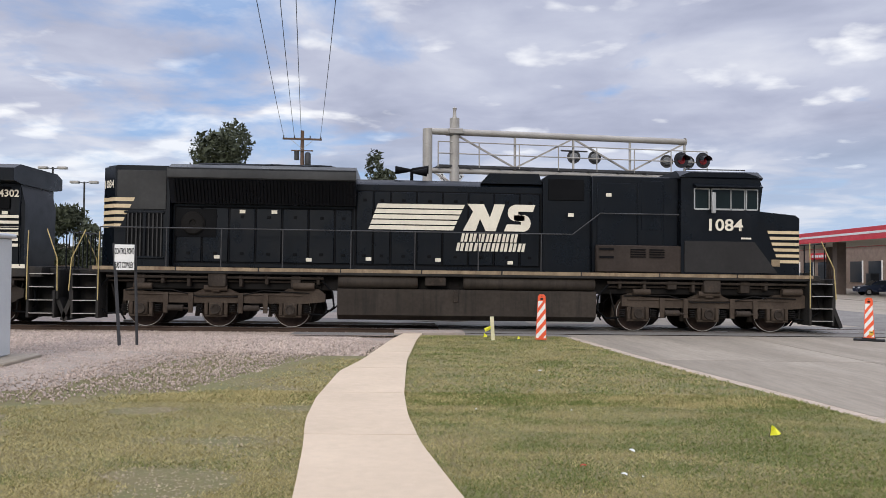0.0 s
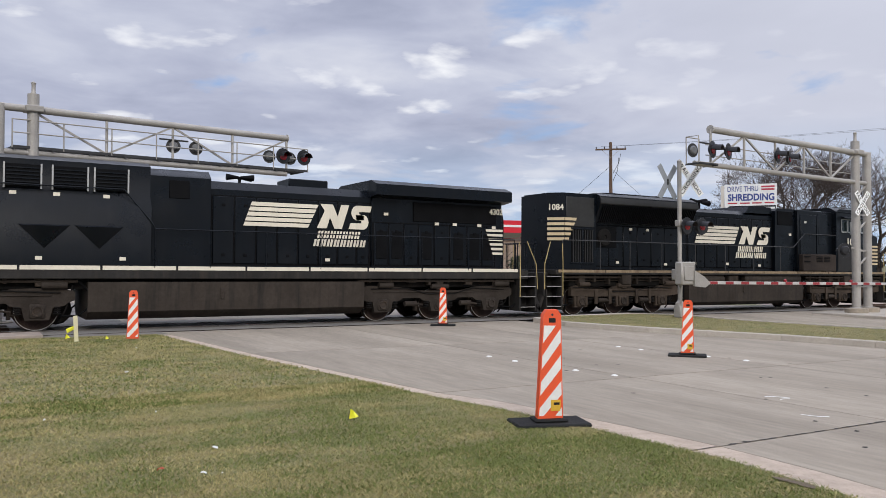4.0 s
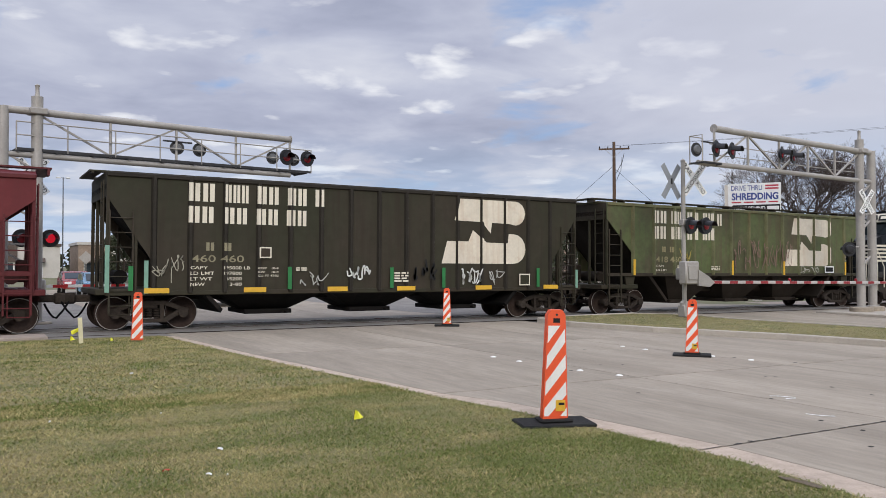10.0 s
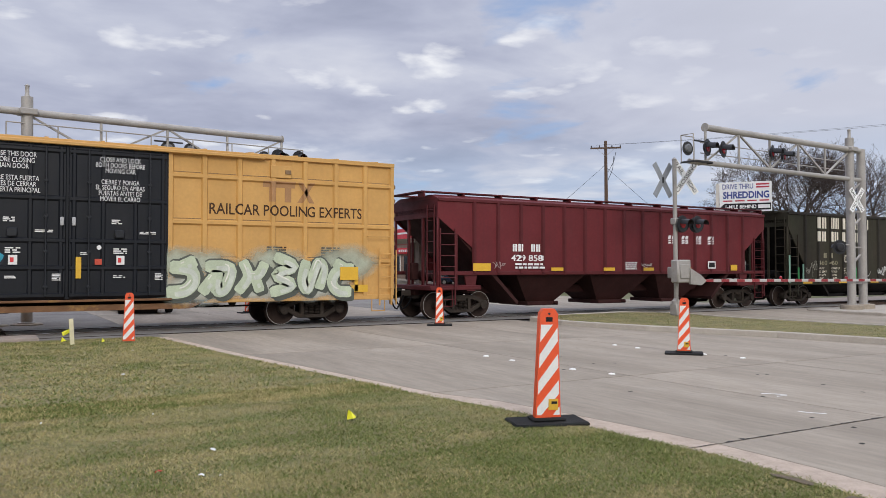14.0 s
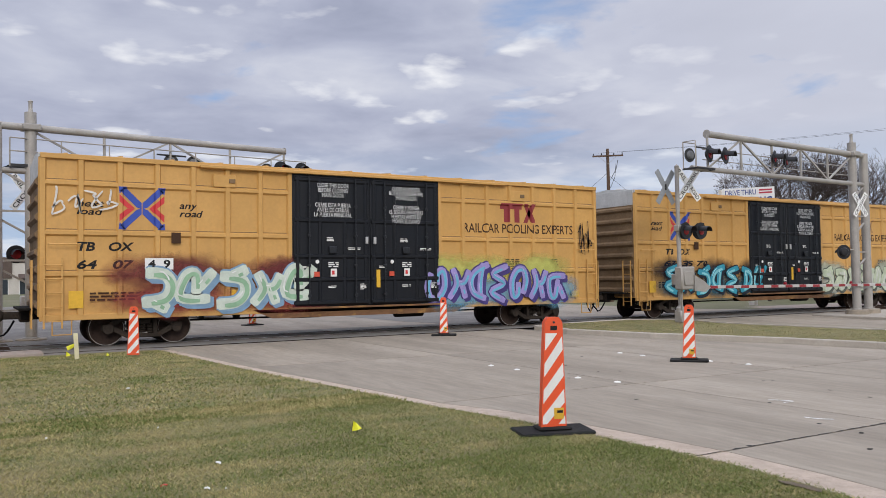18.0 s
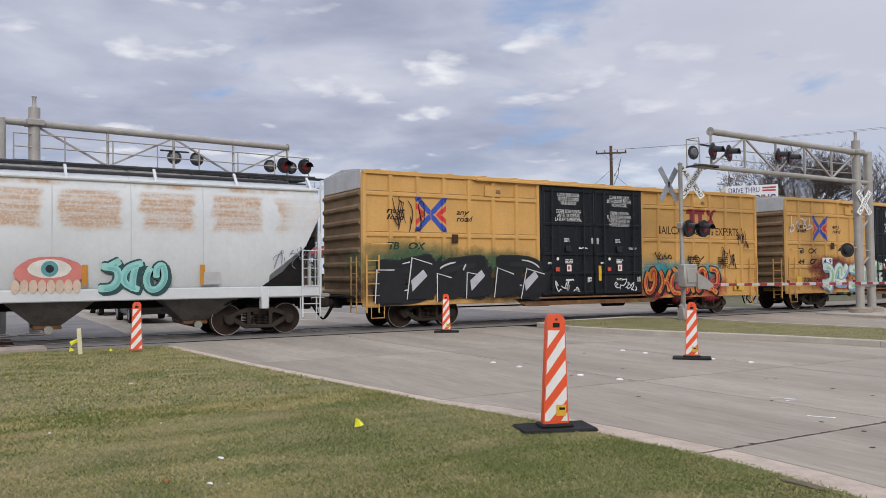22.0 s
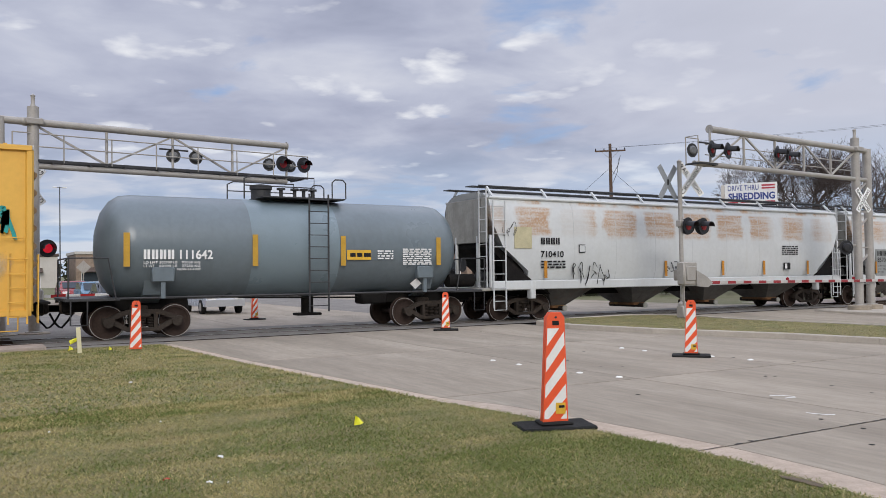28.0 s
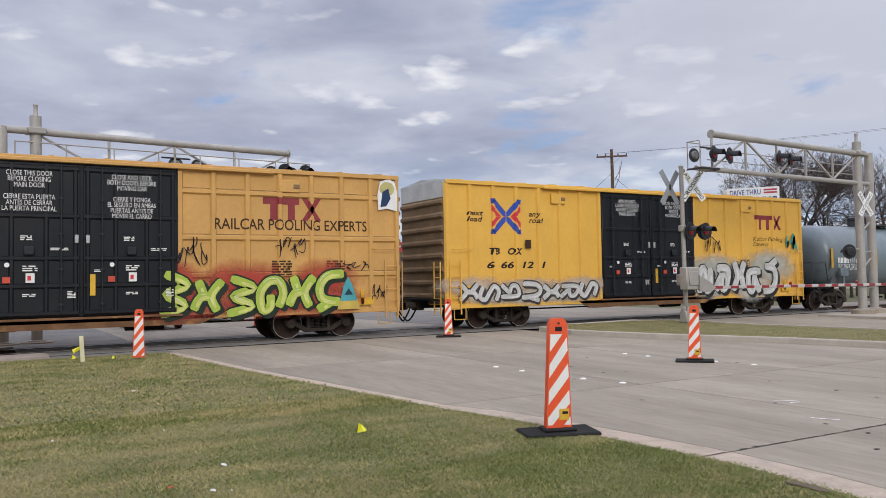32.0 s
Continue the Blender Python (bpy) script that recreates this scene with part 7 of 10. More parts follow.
def make_boxcars():
    c, yw, r = boxcar(16.87, "yellow ribbed boxcar with black double doors, teal and white graffiti", TAN, (-2.68, 2.33), True, "67  35 70", 4, code=(-7.6, -6.22))
    slogan(c, yw)
    owner_mark(c, 5.0, 3.66, 1.6, 0.6, yw, surface("faded_mark", (0.42, 0.22, 0.09), rough=0.6))
    graffiti(c, -7.8, -1.6, 0.82, 2.21, yw - 0.004, 7, [(0.04, 0.30, 0.40), (0.25, 0.6, 0.65), (0.5, 0.8, 0.85)], (0.015, 0.02, 0.03), [(0.02, 0.02, 0.03), (0.02, 0.09, 0.12)], 21, fat=0.8)
    graffiti(c, 2.2, 8.0, 0.75, 2.2, yw - 0.004, 6, [(0.55, 0.62, 0.44), (0.62, 0.66, 0.56), (0.8, 0.8, 0.7)], (0.10, 0.11, 0.09), [(0.50, 0.55, 0.42), (0.62, 0.66, 0.56)], 8, fat=1.1)
    plate(c, "notice", 7.4, 8.0, 1.35, 1.75, yw - 0.05, YELLOW, "yellow notice")
    c, yw, r = boxcar(-3.65, "yellow ribbed boxcar with black double doors, white and purple graffiti", TAN, (-2.59, 2.44), True, "64   07", 5)
    slogan(c, yw)
    owner_mark(c, 4.95, 3.62, 1.5, 0.66, yw, MAROON)
    plate(c, "number_patch", -6.74, -6.0, 2.04, 2.35, yw - 0.01, WHITE, "white number patch")
    text_box(c, "4  9", INK, -6.66, -6.08, 2.08, 2.30, yw - 0.022, bold=0.03, name="patch_number")
    graffiti(c, -6.9, -1.9, 0.77, 2.28, yw - 0.004, 5, [(0.62, 0.70, 0.60), (0.30, 0.50, 0.32), (0.8, 0.84, 0.78)], (0.22, 0.36, 0.50), [(0.22, 0.03, 0.03), (0.28, 0.03, 0.03), (0.16, 0.02, 0.02)], 31, shine=(0.8, 0.82, 0.78), fat=0.95)
    graffiti(c, 1.9, 7.75, 0.75, 2.3, yw - 0.004, 7, [(0.36, 0.30, 0.62), (0.16, 0.48, 0.66), (0.5, 0.46, 0.75)], (0.07, 0.05, 0.2), [(0.60, 0.62, 0.15), (0.20, 0.45, 0.60)], 12, fat=0.8)
    tag(c, -9.0, 3.45, 1.5, 0.75, yw - 0.006, (0.75, 0.72, 0.66), 3, 4, 0.05)
    tag(c, 8.35, 2.5, 0.65, 1.3, yw - 0.006, (0.03, 0.02, 0.02), 5, 4, 0.035)
    c, yw, r = boxcar(-24.15, "yellow ribbed boxcar with black double doors, red and black graffiti", TAN, (-2.40, 2.51), True, "63  80 86", 6)
    slogan(c, yw)
    owner_mark(c, 5.05, 3.62, 1.68, 0.66, yw, MAROON)
    graffiti(c, -9.0, -2.2, 0.79, 2.5, yw - 0.004, 3, [(0.012, 0.012, 0.015), (0.02, 0.022, 0.022), (0.6, 0.6, 0.58)], (0.02, 0.02, 0.02), [(0.03, 0.11, 0.05), (0.02, 0.02, 0.02)], 44, fat=1.2)
    rnd = random.Random(4)
    for i in range(6):        # black slabs with pale sharp edges
        x = -8.9 + i * 1.12
        z0, z1 = 0.80 + rnd.uniform(0, 0.15), 1.95 + rnd.uniform(0.0, 0.5)
        k = rnd.uniform(-0.35, 0.35)
        poly = [(x, z0), (x + 1.0, z0 + rnd.uniform(-0.05, 0.2)), (x + 1.15 + k, z1), (x + 0.75 + k, z1 - rnd.uniform(0.1, 0.45)), (x + 0.1 + k * 0.5, z1 - rnd.uniform(0.0, 0.3))]
        part("spray_slab", Shape().flat([(p, yw - 0.062 - 0.001 * i, q) for p, q in poly]), paint((0.014, 0.014, 0.017)), c, "black sprayed slab", angle=0)
        sh = Shape()
        ribbon(sh, [poly[0], poly[4], poly[3]], 0.05, yw - 0.07 - 0.001 * i)
        part("spray_line", sh, paint((0.62, 0.63, 0.62)), c, "pale sprayed edge", angle=0)
        if i % 2:
            part("spray_line", Shape().flat([(p, yw - 0.072 - 0.001 * i, q) for p, q in [(x + 0.2, z0 + 0.25), (x + 0.75, z0 + 0.75), (x + 0.6, z0 + 0.95), (x + 0.15, z0 + 0.6)]]), paint((0.5, 0.5, 0.53)), c, "pale sprayed patch", angle=0)
    graffiti(c, 2.6, 6.8, 0.72, 2.05, yw - 0.004, 6, [(0.66, 0.24, 0.05), (0.5, 0.04, 0.04), (0.80, 0.5, 0.16)], (0.03, 0.015, 0.015), [(0.05, 0.42, 0.46), (0.5, 0.05, 0.05)], 17, fat=0.85)
    for i, (x, z, w, h) in enumerate(((6.95, 1.85, 1.0, 1.0), (8.0, 2.7, 0.75, 0.9), (3.2, 2.15, 0.9, 0.4), (5.0, 2.1, 0.9, 0.35), (-8.3, 3.1, 1.2, 1.3))):
        tag(c, x, z, w, h, yw - 0.006, (0.03, 0.02, 0.02), 60 + i, 4, 0.035)
    for a in (-1.8, 1.0):
        tag(c, a, 1.05, 1.1, 0.45, -1.67, (0.7, 0.7, 0.7), int(80 + a), 4, 0.045)
    c, yw, r = boxcar(-96.87, "bright yellow boxcar with smooth sides, black double doors, silver graffiti", TAN_NEW, (-2.55, 2.36), False, "6  66  12  1", 7, True, -6.81, 0.62, 3.85, (-7.53, -6.12))
    text_box(c, "Railcar Pooling\nExperts", BROWN_INK, 6.05, 8.0, 2.86, 3.32, yw, shear=0.2)
    owner_mark(c, 6.17, 3.63, 1.75, 0.62, yw, MAROON)
    SIL = [(0.55, 0.55, 0.53), (0.68, 0.68, 0.66), (0.74, 0.74, 0.72)]
    graffiti(c, 2.45, 7.45, 0.73, 2.45, yw - 0.004, 5, SIL, (0.03, 0.03, 0.03), [(0.5, 0.52, 0.46), (0.6, 0.6, 0.55)], 71)
    graffiti(c, -8.9, -2.85, 0.85, 1.65, yw - 0.004, 7, SIL, (0.06, 0.05, 0.05), [(0.6, 0.5, 0.4), (0.6, 0.55, 0.45)], 72)
    tag(c, 8.15, 2.6, 0.8, 1.0, yw - 0.006, (0.03, 0.35, 0.32), 73, 3, 0.09)
    tag(c, 3.0, 2.6, 0.9, 0.7, yw - 0.006, (0.03, 0.02, 0.02), 74, 4, 0.035)
    c, yw, r = boxcar(-117.15, "yellow ribbed boxcar with black double doors, lime green graffiti", TAN, (-2.4, 2.45), True, "64  12 08", 9)
    slogan(c, yw)
    owner_mark(c, 4.86, 3.54, 1.8, 0.66, yw, MAROON)
    graffiti(c, 1.9, 7.35, 0.70, 2.1, yw - 0.004, 6, [(0.42, 0.55, 0.08), (0.65, 0.68, 0.2), (0.7, 0.75, 0.4)], (0.02, 0.03, 0.02), [(0.5, 0.05, 0.03), (0.45, 0.06, 0.04)], 91, fat=0.9)
    for i, (x, z, w, h) in enumerate(((2.4, 2.15, 0.9, 0.9), (5.2, 2.4, 0.9, 0.7), (8.3, 1.1, 0.5, 0.5), (7.1, 2.0, 1.1, 0.3))):
        tag(c, x, z, w, h, yw - 0.006, (0.03, 0.02, 0.02), 160 + i, 4, 0.03)
    part("sticker", Shape().flat([(8.55, yw, 3.92), (8.85, yw, 3.98), (9.2, yw, 3.9), (9.22, yw, 4.5), (9.12, yw, 4.84), (8.9, yw, 4.92), (8.62, yw, 4.82), (8.52, yw, 4.4)]), WHITE, c, "large white sticker", angle=0)
    part("sticker_patch", Shape().flat(blob(8.86, 4.6, 0.26, 0.22, yw - 0.004, random.Random(2), 14, 0.05)), paint((0.55, 0.5, 0.2)), c, angle=0)
    part("sticker_patch", Shape().flat([(8.62, yw - 0.006, 4.02), (8.82, yw - 0.006, 4.05), (8.98, yw - 0.006, 4.3), (8.9, yw - 0.006, 4.62), (8.7, yw - 0.006, 4.5)]), paint((0.02, 0.05, 0.12)), c, angle=0)
    for pts, colr, o in (([(7.1, 0.86), (7.85, 0.86), (7.78, 1.15), (7.18, 1.15)], (0.62, 0.45, 0.1), 0.06), ([(7.2, 1.12), (7.76, 1.12), (7.6, 1.6), (7.46, 1.86), (7.32, 1.6)], (0.08, 0.38, 0.42), 0.064), ([(7.34, 1.3), (7.62, 1.3), (7.48, 1.5)], (0.02, 0.05, 0.08), 0.068)):
        part("painted_figure", Shape().flat([(p, yw - o, q) for p, q in pts]), paint(colr), c, "teal pointed painted shape", angle=0)


make_boxcars()


# ---- covered hoppers with flat ribbed sides ----
def hopper(s, label, L, p, top, sill, body, rib, ribs, frame, seed, dark=GRIME_DARK, walk_z=0.22):
    """L: half length at the top; p: half length of the side's full height; walk_z: the running board over the eaves."""
    rnd = random.Random(seed)
    car = vehicle("covered_hopper", label, "hopper car", s)
    yb = -1.55
    side = [(-L, top), (L, top), (L, top - 0.62), (p, sill + 0.85), (p, sill), (-p, sill), (-p, sill + 0.85), (-L, top - 0.62)]
    for sd in (-1, 1):
        y0, y1 = (yb, yb + 0.05) if sd < 0 else (-yb - 0.05, -yb)
        part("side_sheet", Shape().prism(side, "y", y0, y1), body, car)
        part("side_sill", Shape().box(-L, L, min(sd * 1.5, sd * 1.57), max(sd * 1.5, sd * 1.57), sill - 0.02, sill + 0.11, 0.015), frame, car)
        part("top_chord", Shape().box(-L, L, min(sd * 1.5, sd * 1.6), max(sd * 1.5, sd * 1.6), top - 0.10, top + 0.02, 0.02), rib, car)
    for i in range(ribs + 1):
        x = -p + 2 * p * i / ribs
        for sd in (-1, 1):
            if sd > 0 and i % 3:
                continue
            y0, y1 = (yb - 0.075, yb) if sd < 0 else (-yb, -yb + 0.075)
            part("side_rib", Shape().prism([(x - 0.085, -1.55 * -sd if sd > 0 else -1.55), (x - 0.04, y0 if sd < 0 else y1), (x + 0.04, y0 if sd < 0 else y1), (x + 0.085, 1.55 * sd)], "z", sill + 0.05, top - 0.05), rib, car)
    PANELS.append((car, [-p + 2 * p * i / ribs for i in range(ribs + 1)], (), yb, (0.085, 0.04, 0.075)))
    # roof, hatches, running board
    rise = max(0.03, walk_z - 0.08)
    part("roof", Shape().prism([(-1.55, top), (-1.1, top + rise), (1.1, top + rise), (1.55, top)], "x", -L, L), body, car)
    part("hatch_cover", Shape().box(-L + 0.6, L - 0.6, -0.35, 0.35, top + rise, top + rise + 0.1, 0.03), frame, car)
    w0, w1 = top + walk_z, top + walk_z + 0.04
    part("running_board", Shape().box(-L - 0.38, L + 0.38, -1.15, -0.8, w0, w1).box(-L - 0.38, L + 0.38, 0.8, 1.15, w0, w1).box(-L - 0.38, -L - 0.05, -0.8, 0.8, w0, w1).box(L + 0.05, L + 0.38, -0.8, 0.8, w0, w1), frame, car)
    for i in range(12):
        x = -L - 0.3 + i * (2 * L + 0.6) / 11
        part("board_bracket", Shape().box(x - 0.03, x + 0.03, -1.2, -0.8, top + min(0.05, rise - 0.03), w0 + 0.01), frame, car)
    # slope sheets at the ends, bottoms
    for e in (-1, 1):
        part("slope_sheet", Shape().prism([(e * L, top - 0.3), (e * (L - 0.06), top - 0.3), (e * (p - 1.9), 0.55), (e * (p - 1.84), 0.45), (e * L, top - 0.45)], "y", -1.48, 1.48), dark, car)
        part("end_sheet", Shape().box(min(e * L, e * (L - 0.05)), max(e * L, e * (L - 0.05)), -1.5, 1.5, top - 0.62, top), frame, car)
        for y in (-1.48, -0.5, 0.5, 1.48):
            part("end_post", Shape().box(min(e * L, e * (L - 0.09)), max(e * L, e * (L - 0.09)), y - 0.05, y + 0.05, 1.0, top - 0.5, 0.015), frame, car)
        for y in (-1.5, 1.5):
            part("end_post", Shape().box(e * (L - 0.75) - 0.04, e * (L - 0.75) + 0.04, y - 0.04, y + 0.04, 1.05, top - 1.15, 0.015), frame, car)
        part("end_sill", Shape().box(min(e * (L + 0.25), e * (p - 0.3)), max(e * (L + 0.25), e * (p - 0.3)), -1.52, 1.52, 0.98, 1.14, 0.02), frame, car)
        ladder_end(car, e * (L + 0.06), -1.42, -0.95, 1.0, top - 0.2, frame, 8)
        ladder(car, e * (L - 0.68) - 0.02, e * (L - 0.08), -1.58, 0.5, top - 1.0, frame, 7)
        part("brake_gear", Shape().tube((e * (L - 0.5), -0.6, 1.45), (e * (L - 0.5), 0.4, 1.45), 0.2, 10).box(e * (L - 0.2) - 0.15, e * (L - 0.2) + 0.15, 0.3, 0.8, 1.3, 1.9, 0.04), dark, car)
        part("step", Shape().pipe([(e * (L - 0.6), -1.5, 1.0), (e * (L - 0.6), -1.5, 0.45), (e * (L - 0.1), -1.5, 0.45), (e * (L - 0.1), -1.5, 1.0)], 0.022, 6), frame, car)
        part("bolster_web", Shape().prism([(e * (p - 0.15), sill), (e * (p + 0.35), sill), (e * (p + 0.25), 0.95), (e * (p - 0.05), 0.95)], "y", -1.5, -1.42), frame, car)
        coupler(car, e * (L + 0.25), e, GRIME_DARK)
        freight_truck(car, e * (L - 1.20))
    underframe(car, -L - 0.2, L + 0.2, dark, 0.8, 1.1)
    w = 2 * (p - 1.85) / 3
    for i in range(3):
        cx = (i - 1) * w * 1.02
        sh = Shape()
        t, b = w * 0.50, 0.62
        vs = [(cx - t, -1.46, sill + 0.06), (cx + t, -1.46, sill + 0.06), (cx + t, 1.46, sill + 0.06), (cx - t, 1.46, sill + 0.06), (cx - b, -0.7, 0.48), (cx + b, -0.7, 0.48), (cx + b, 0.7, 0.48), (cx - b, 0.7, 0.48)]
        sh.add(vs, [(0, 1, 5, 4), (1, 2, 6, 5), (2, 3, 7, 6), (3, 0, 4, 7), (4, 5, 6, 7)])
        part("hopper_bottom", sh, dark if i != 9 else body, car, "dirty sloping hopper pocket")
        part("outlet_gate", Shape().box(cx - 0.72, cx + 0.72, -0.9, 0.9, 0.36, 0.5, 0.02).tube((cx + 0.5, -1.1, 0.42), (cx + 0.5, 1.1, 0.42), 0.035, 8), dark, car)
    return car, rnd


BN_GREEN = surface("faded_green", (0.090, 0.118, 0.036), rough=0.65, var=0.3, scale=0.4, col2=(0.062, 0.048, 0.026), streak=0.8, streak_col=(0.085, 0.056, 0.030), spots=0.35, spot_col=(0.14, 0.105, 0.06), spot_scale=1.1, bump=0.06)
BN_RIB = surface("faded_olive_ribs", (0.15, 0.155, 0.065), rough=0.65, var=0.35, scale=2.0, streak=0.5, streak_col=(0.16, 0.09, 0.03))
BN_DARK = surface("sooty_green", (0.049, 0.036, 0.026), rough=0.65, var=0.3, scale=0.3, col2=(0.036, 0.036, 0.021), streak=0.65, streak_col=(0.030, 0.021, 0.015), bump=0.06)
BN_DARK_RIB = surface("dark_brown_ribs", (0.032, 0.027, 0.02), rough=0.6, var=0.3)
OXIDE = surface("oxide_red", (0.140, 0.019, 0.022), rough=0.55, var=0.18, scale=0.7, streak=0.35, streak_col=(0.085, 0.018, 0.02), spots=0.2, spot_col=(0.16, 0.045, 0.045), spot_scale=0.9, bump=0.05, spec=0.28)
OXIDE_RIB = surface("oxide_red_ribs", (0.105, 0.016, 0.018), rough=0.55, var=0.2, spec=0.28)


EMBLEM = surface("rust_streaked_cream", (0.74, 0.67, 0.54), rough=0.65, var=0.15, scale=0.8, streak=0.45, streak_col=(0.48, 0.34, 0.22), spots=0.35, spot_col=(0.52, 0.36, 0.24), spot_scale=1.6)
UPPER = [(0.0, 0.197, 2), (0.246, 0.425, 3), (0.474, 0.65, 2), (0.70, 0.86, 2), (0.912, 1.0, 1)]
LOWER = [(0.0, 0.22, 2), (0.283, 0.49, 2), (0.547, 0.75, 2), (0.806, 1.0, 2)]
PAIRS = [(0.0, 0.36, 1), (0.64, 1.0, 1)]


def big_emblem(car, x, z, k, y, mat, p, ribs):
    """The interlocked emblem: a slanted upper block, a slanted lower block, rounded right sides."""
    arc = lambda cx, cz, r: [(cx + r * math.cos(t), cz + r * math.sin(t)) for t in [math.pi / 2 - math.pi * i / 8 for i in range(9)]]
    up = [(-1.14, 0.32), (-0.97, 1.0)] + arc(1.14, 0.615, 0.385) + [(0.93, 0.27), (0.24, 0.29), (0.19, -0.05), (-0.14, 0.305)]
    dn = [(-1.6, -1.0), (-1.41, -0.315), (-0.64, -0.315), (-0.475, 0.037), (0.044, -0.337), (0.85, -0.348), (0.88, -0.05)] + arc(1.07, -0.525, 0.475)
    for poly in (up, dn):
        sh = Shape()
        whole = [(x + a * k, z + b * k) for a, b in poly]
        sh.flat([(a, y + 0.081, b) for a, b in whole])
        for i in range(ribs + 1):        # the paint runs over the ribs
            c = -p + 2 * p * i / ribs
            cut = clip_poly(whole, 0, c - 0.034, c + 0.034)
            if cut:
                sh.flat([(a, y, b) for a, b in cut])
        part("emblem", sh, mat, car, angle=0)


def make_hoppers():
    pale = paint((0.35, 0.3, 0.16))
    c, r = hopper(71.35, "weathered green covered hopper with a large cream emblem and faint graffiti", 7.95, 6.65, 4.22, 1.47, BN_GREEN, BN_RIB, 12, BN_DARK, 101, surface("brown_grime", (0.032, 0.024, 0.017), rough=0.8, var=0.35, scale=1.2, bump=0.1), 0.15)
    yw = -1.635
    name_box(c, UPPER, LETTER, -5.57, -1.61, 3.53, 4.02, yw)
    name_box(c, LOWER, LETTER, -5.57, -2.15, 2.92, 3.41, yw)
    big_emblem(c, 4.05, 2.96, 1.06, yw, EMBLEM, 6.65, 12)
    name_box(c, PAIRS, pale, -5.10, -4.44, 2.40, 2.62, yw)
    text_box(c, "418 450", pale, -5.43, -4.03, 2.0, 2.23, yw, bold=0.01)
    data_lines(c, [[("CAPY", -5.42, -4.98)], [("LD LMT", -5.42, -4.84)], [("LT WT", -5.42, -4.88)]], LETTER, yw, 1.82, 0.08, 0.16)
    small_print(c, -4.35, yw, 1.84, 0.55, 3, LETTER, 0.04, r)
    small_print(c, -2.4, yw, 1.82, 0.5, 3, LETTER, 0.035, r)
    for i in range(5):
        tag(c, -1.0 + i * 0.75, 1.65, 0.7, 1.4, yw, (0.26, 0.16, 0.13), 300 + i, 3, 0.03)
    tag(c, -4.2, 1.7, 0.6, 0.9, yw, (0.5, 0.4, 0.1), 306, 3, 0.03)
    for i in (0, 5, 8, 12):
        plate(c, "reflector", -6.65 + i * 1.108 - 0.05, -6.65 + i * 1.108 + 0.06, 1.5, 2.1, yw, YELLOW, "yellow reflector strip")
    plate(c, "notice", 5.1, 5.75, 1.6, 1.9, yw, WHITE, "white data panel")
    plate(c, "notice_patch", 5.16, 5.69, 1.65, 1.85, yw - 0.008, INK)
    tag(c, 3.3, 1.55, 1.3, 0.4, yw, (0.6, 0.58, 0.5), 308, 5, 0.025)
    c, r = hopper(53.95, "soot-darkened green covered hopper with a large cream emblem and white tags", 7.95, 6.75, 4.22, 0.98, BN_DARK, BN_DARK_RIB, 14, BN_DARK, 102, walk_z=0.05)
    name_box(c, UPPER, LETTER, -5.85, -1.77, 3.56, 4.07, yw)
    name_box(c, LOWER, LETTER, -5.85, -2.34, 2.96, 3.42, yw)
    big_emblem(c, 4.0, 2.97, 1.08, yw, EMBLEM, 6.75, 14)
    dim = paint((0.28, 0.25, 0.16))
    name_box(c, PAIRS, dim, -5.35, -4.59, 2.19, 2.42, yw)
    text_box(c, "460 460", dim, -5.75, -4.28, 1.87, 2.07, yw, bold=0.01)
    data_lines(c, [[("CAPY", -5.79, -5.30), ("195000 LB", -4.86, -4.10)], [("LD LMT", -5.79, -5.12), ("197800", -4.86, -4.34)], [("LT WT", -5.79, -5.18), ("65200", -4.79, -4.34)], [("NEW", -5.79, -5.38), ("3-80", -4.68, -4.34)]], LETTER, yw, 1.67, 0.09, 0.155)
    data_lines(c, [[("EXW", -3.88, -3.60), ("10-8", -3.46, -3.26)], [("EW", -3.88, -3.66), ("10-8", -3.46, -3.26)], [("CU FT", -3.88, -3.54), ("4700", -3.50, -3.26)]], LETTER, yw, 1.68, 0.06, 0.11)
    small_print(c, -2.75, yw, 1.70, 0.34, 2, LETTER, 0.035, r)
    small_print(c, 0.5, yw, 1.55, 0.5, 4, LETTER, 0.05, r)
    for k, q in ((0, LETTER), (1, BN_DARK)):
        plate(c, "notice", -3.85 + 0.04 * k, -3.5 - 0.04 * k, 2.0 + 0.04 * k, 2.32 - 0.04 * k, yw - 0.008 * k, q)
    tag(c, -1.13, 1.35, 0.8, 0.5, yw, (0.75, 0.75, 0.7), 310, 4, 0.05)
    tag(c, 3.0, 1.15, 0.8, 0.65, yw, (0.72, 0.72, 0.68), 311, 4, 0.05)
    tag(c, 4.1, 1.15, 0.55, 0.6, yw, (0.5, 0.5, 0.46), 312, 2, 0.03)
    tag(c, -2.6, 1.2, 0.8, 0.45, yw, (0.5, 0.5, 0.46), 315, 3, 0.03)
    tag(c, -6.8, 1.3, 1.0, 0.8, yw, (0.4, 0.38, 0.3), 313, 4, 0.025)
    tag(c, 1.2, 1.35, 0.9, 0.7, yw, (0.012, 0.012, 0.012), 314, 3, 0.07)
    plate(c, "notice", 5.35, 5.8, 1.15, 1.55, yw, LETTER)
    plate(c, "notice_patch", 5.39, 5.76, 1.19, 1.51, yw - 0.008, BN_DARK)
    for x in (-7.0, -4.3, -1.75, 0.6, 3.55, 6.4):
        plate(c, "reflector", x, x + 0.65, 1.02, 1.16, yw, YELLOW, "yellow reflector strip")
    for x in (-7.4, -3.0, 0.35, 2.25, 6.1):
        plate(c, "paint_patch", x, x + 0.12, 1.1, 1.75, yw, paint((0.03, 0.2, 0.06)), "fresh green paint patch")
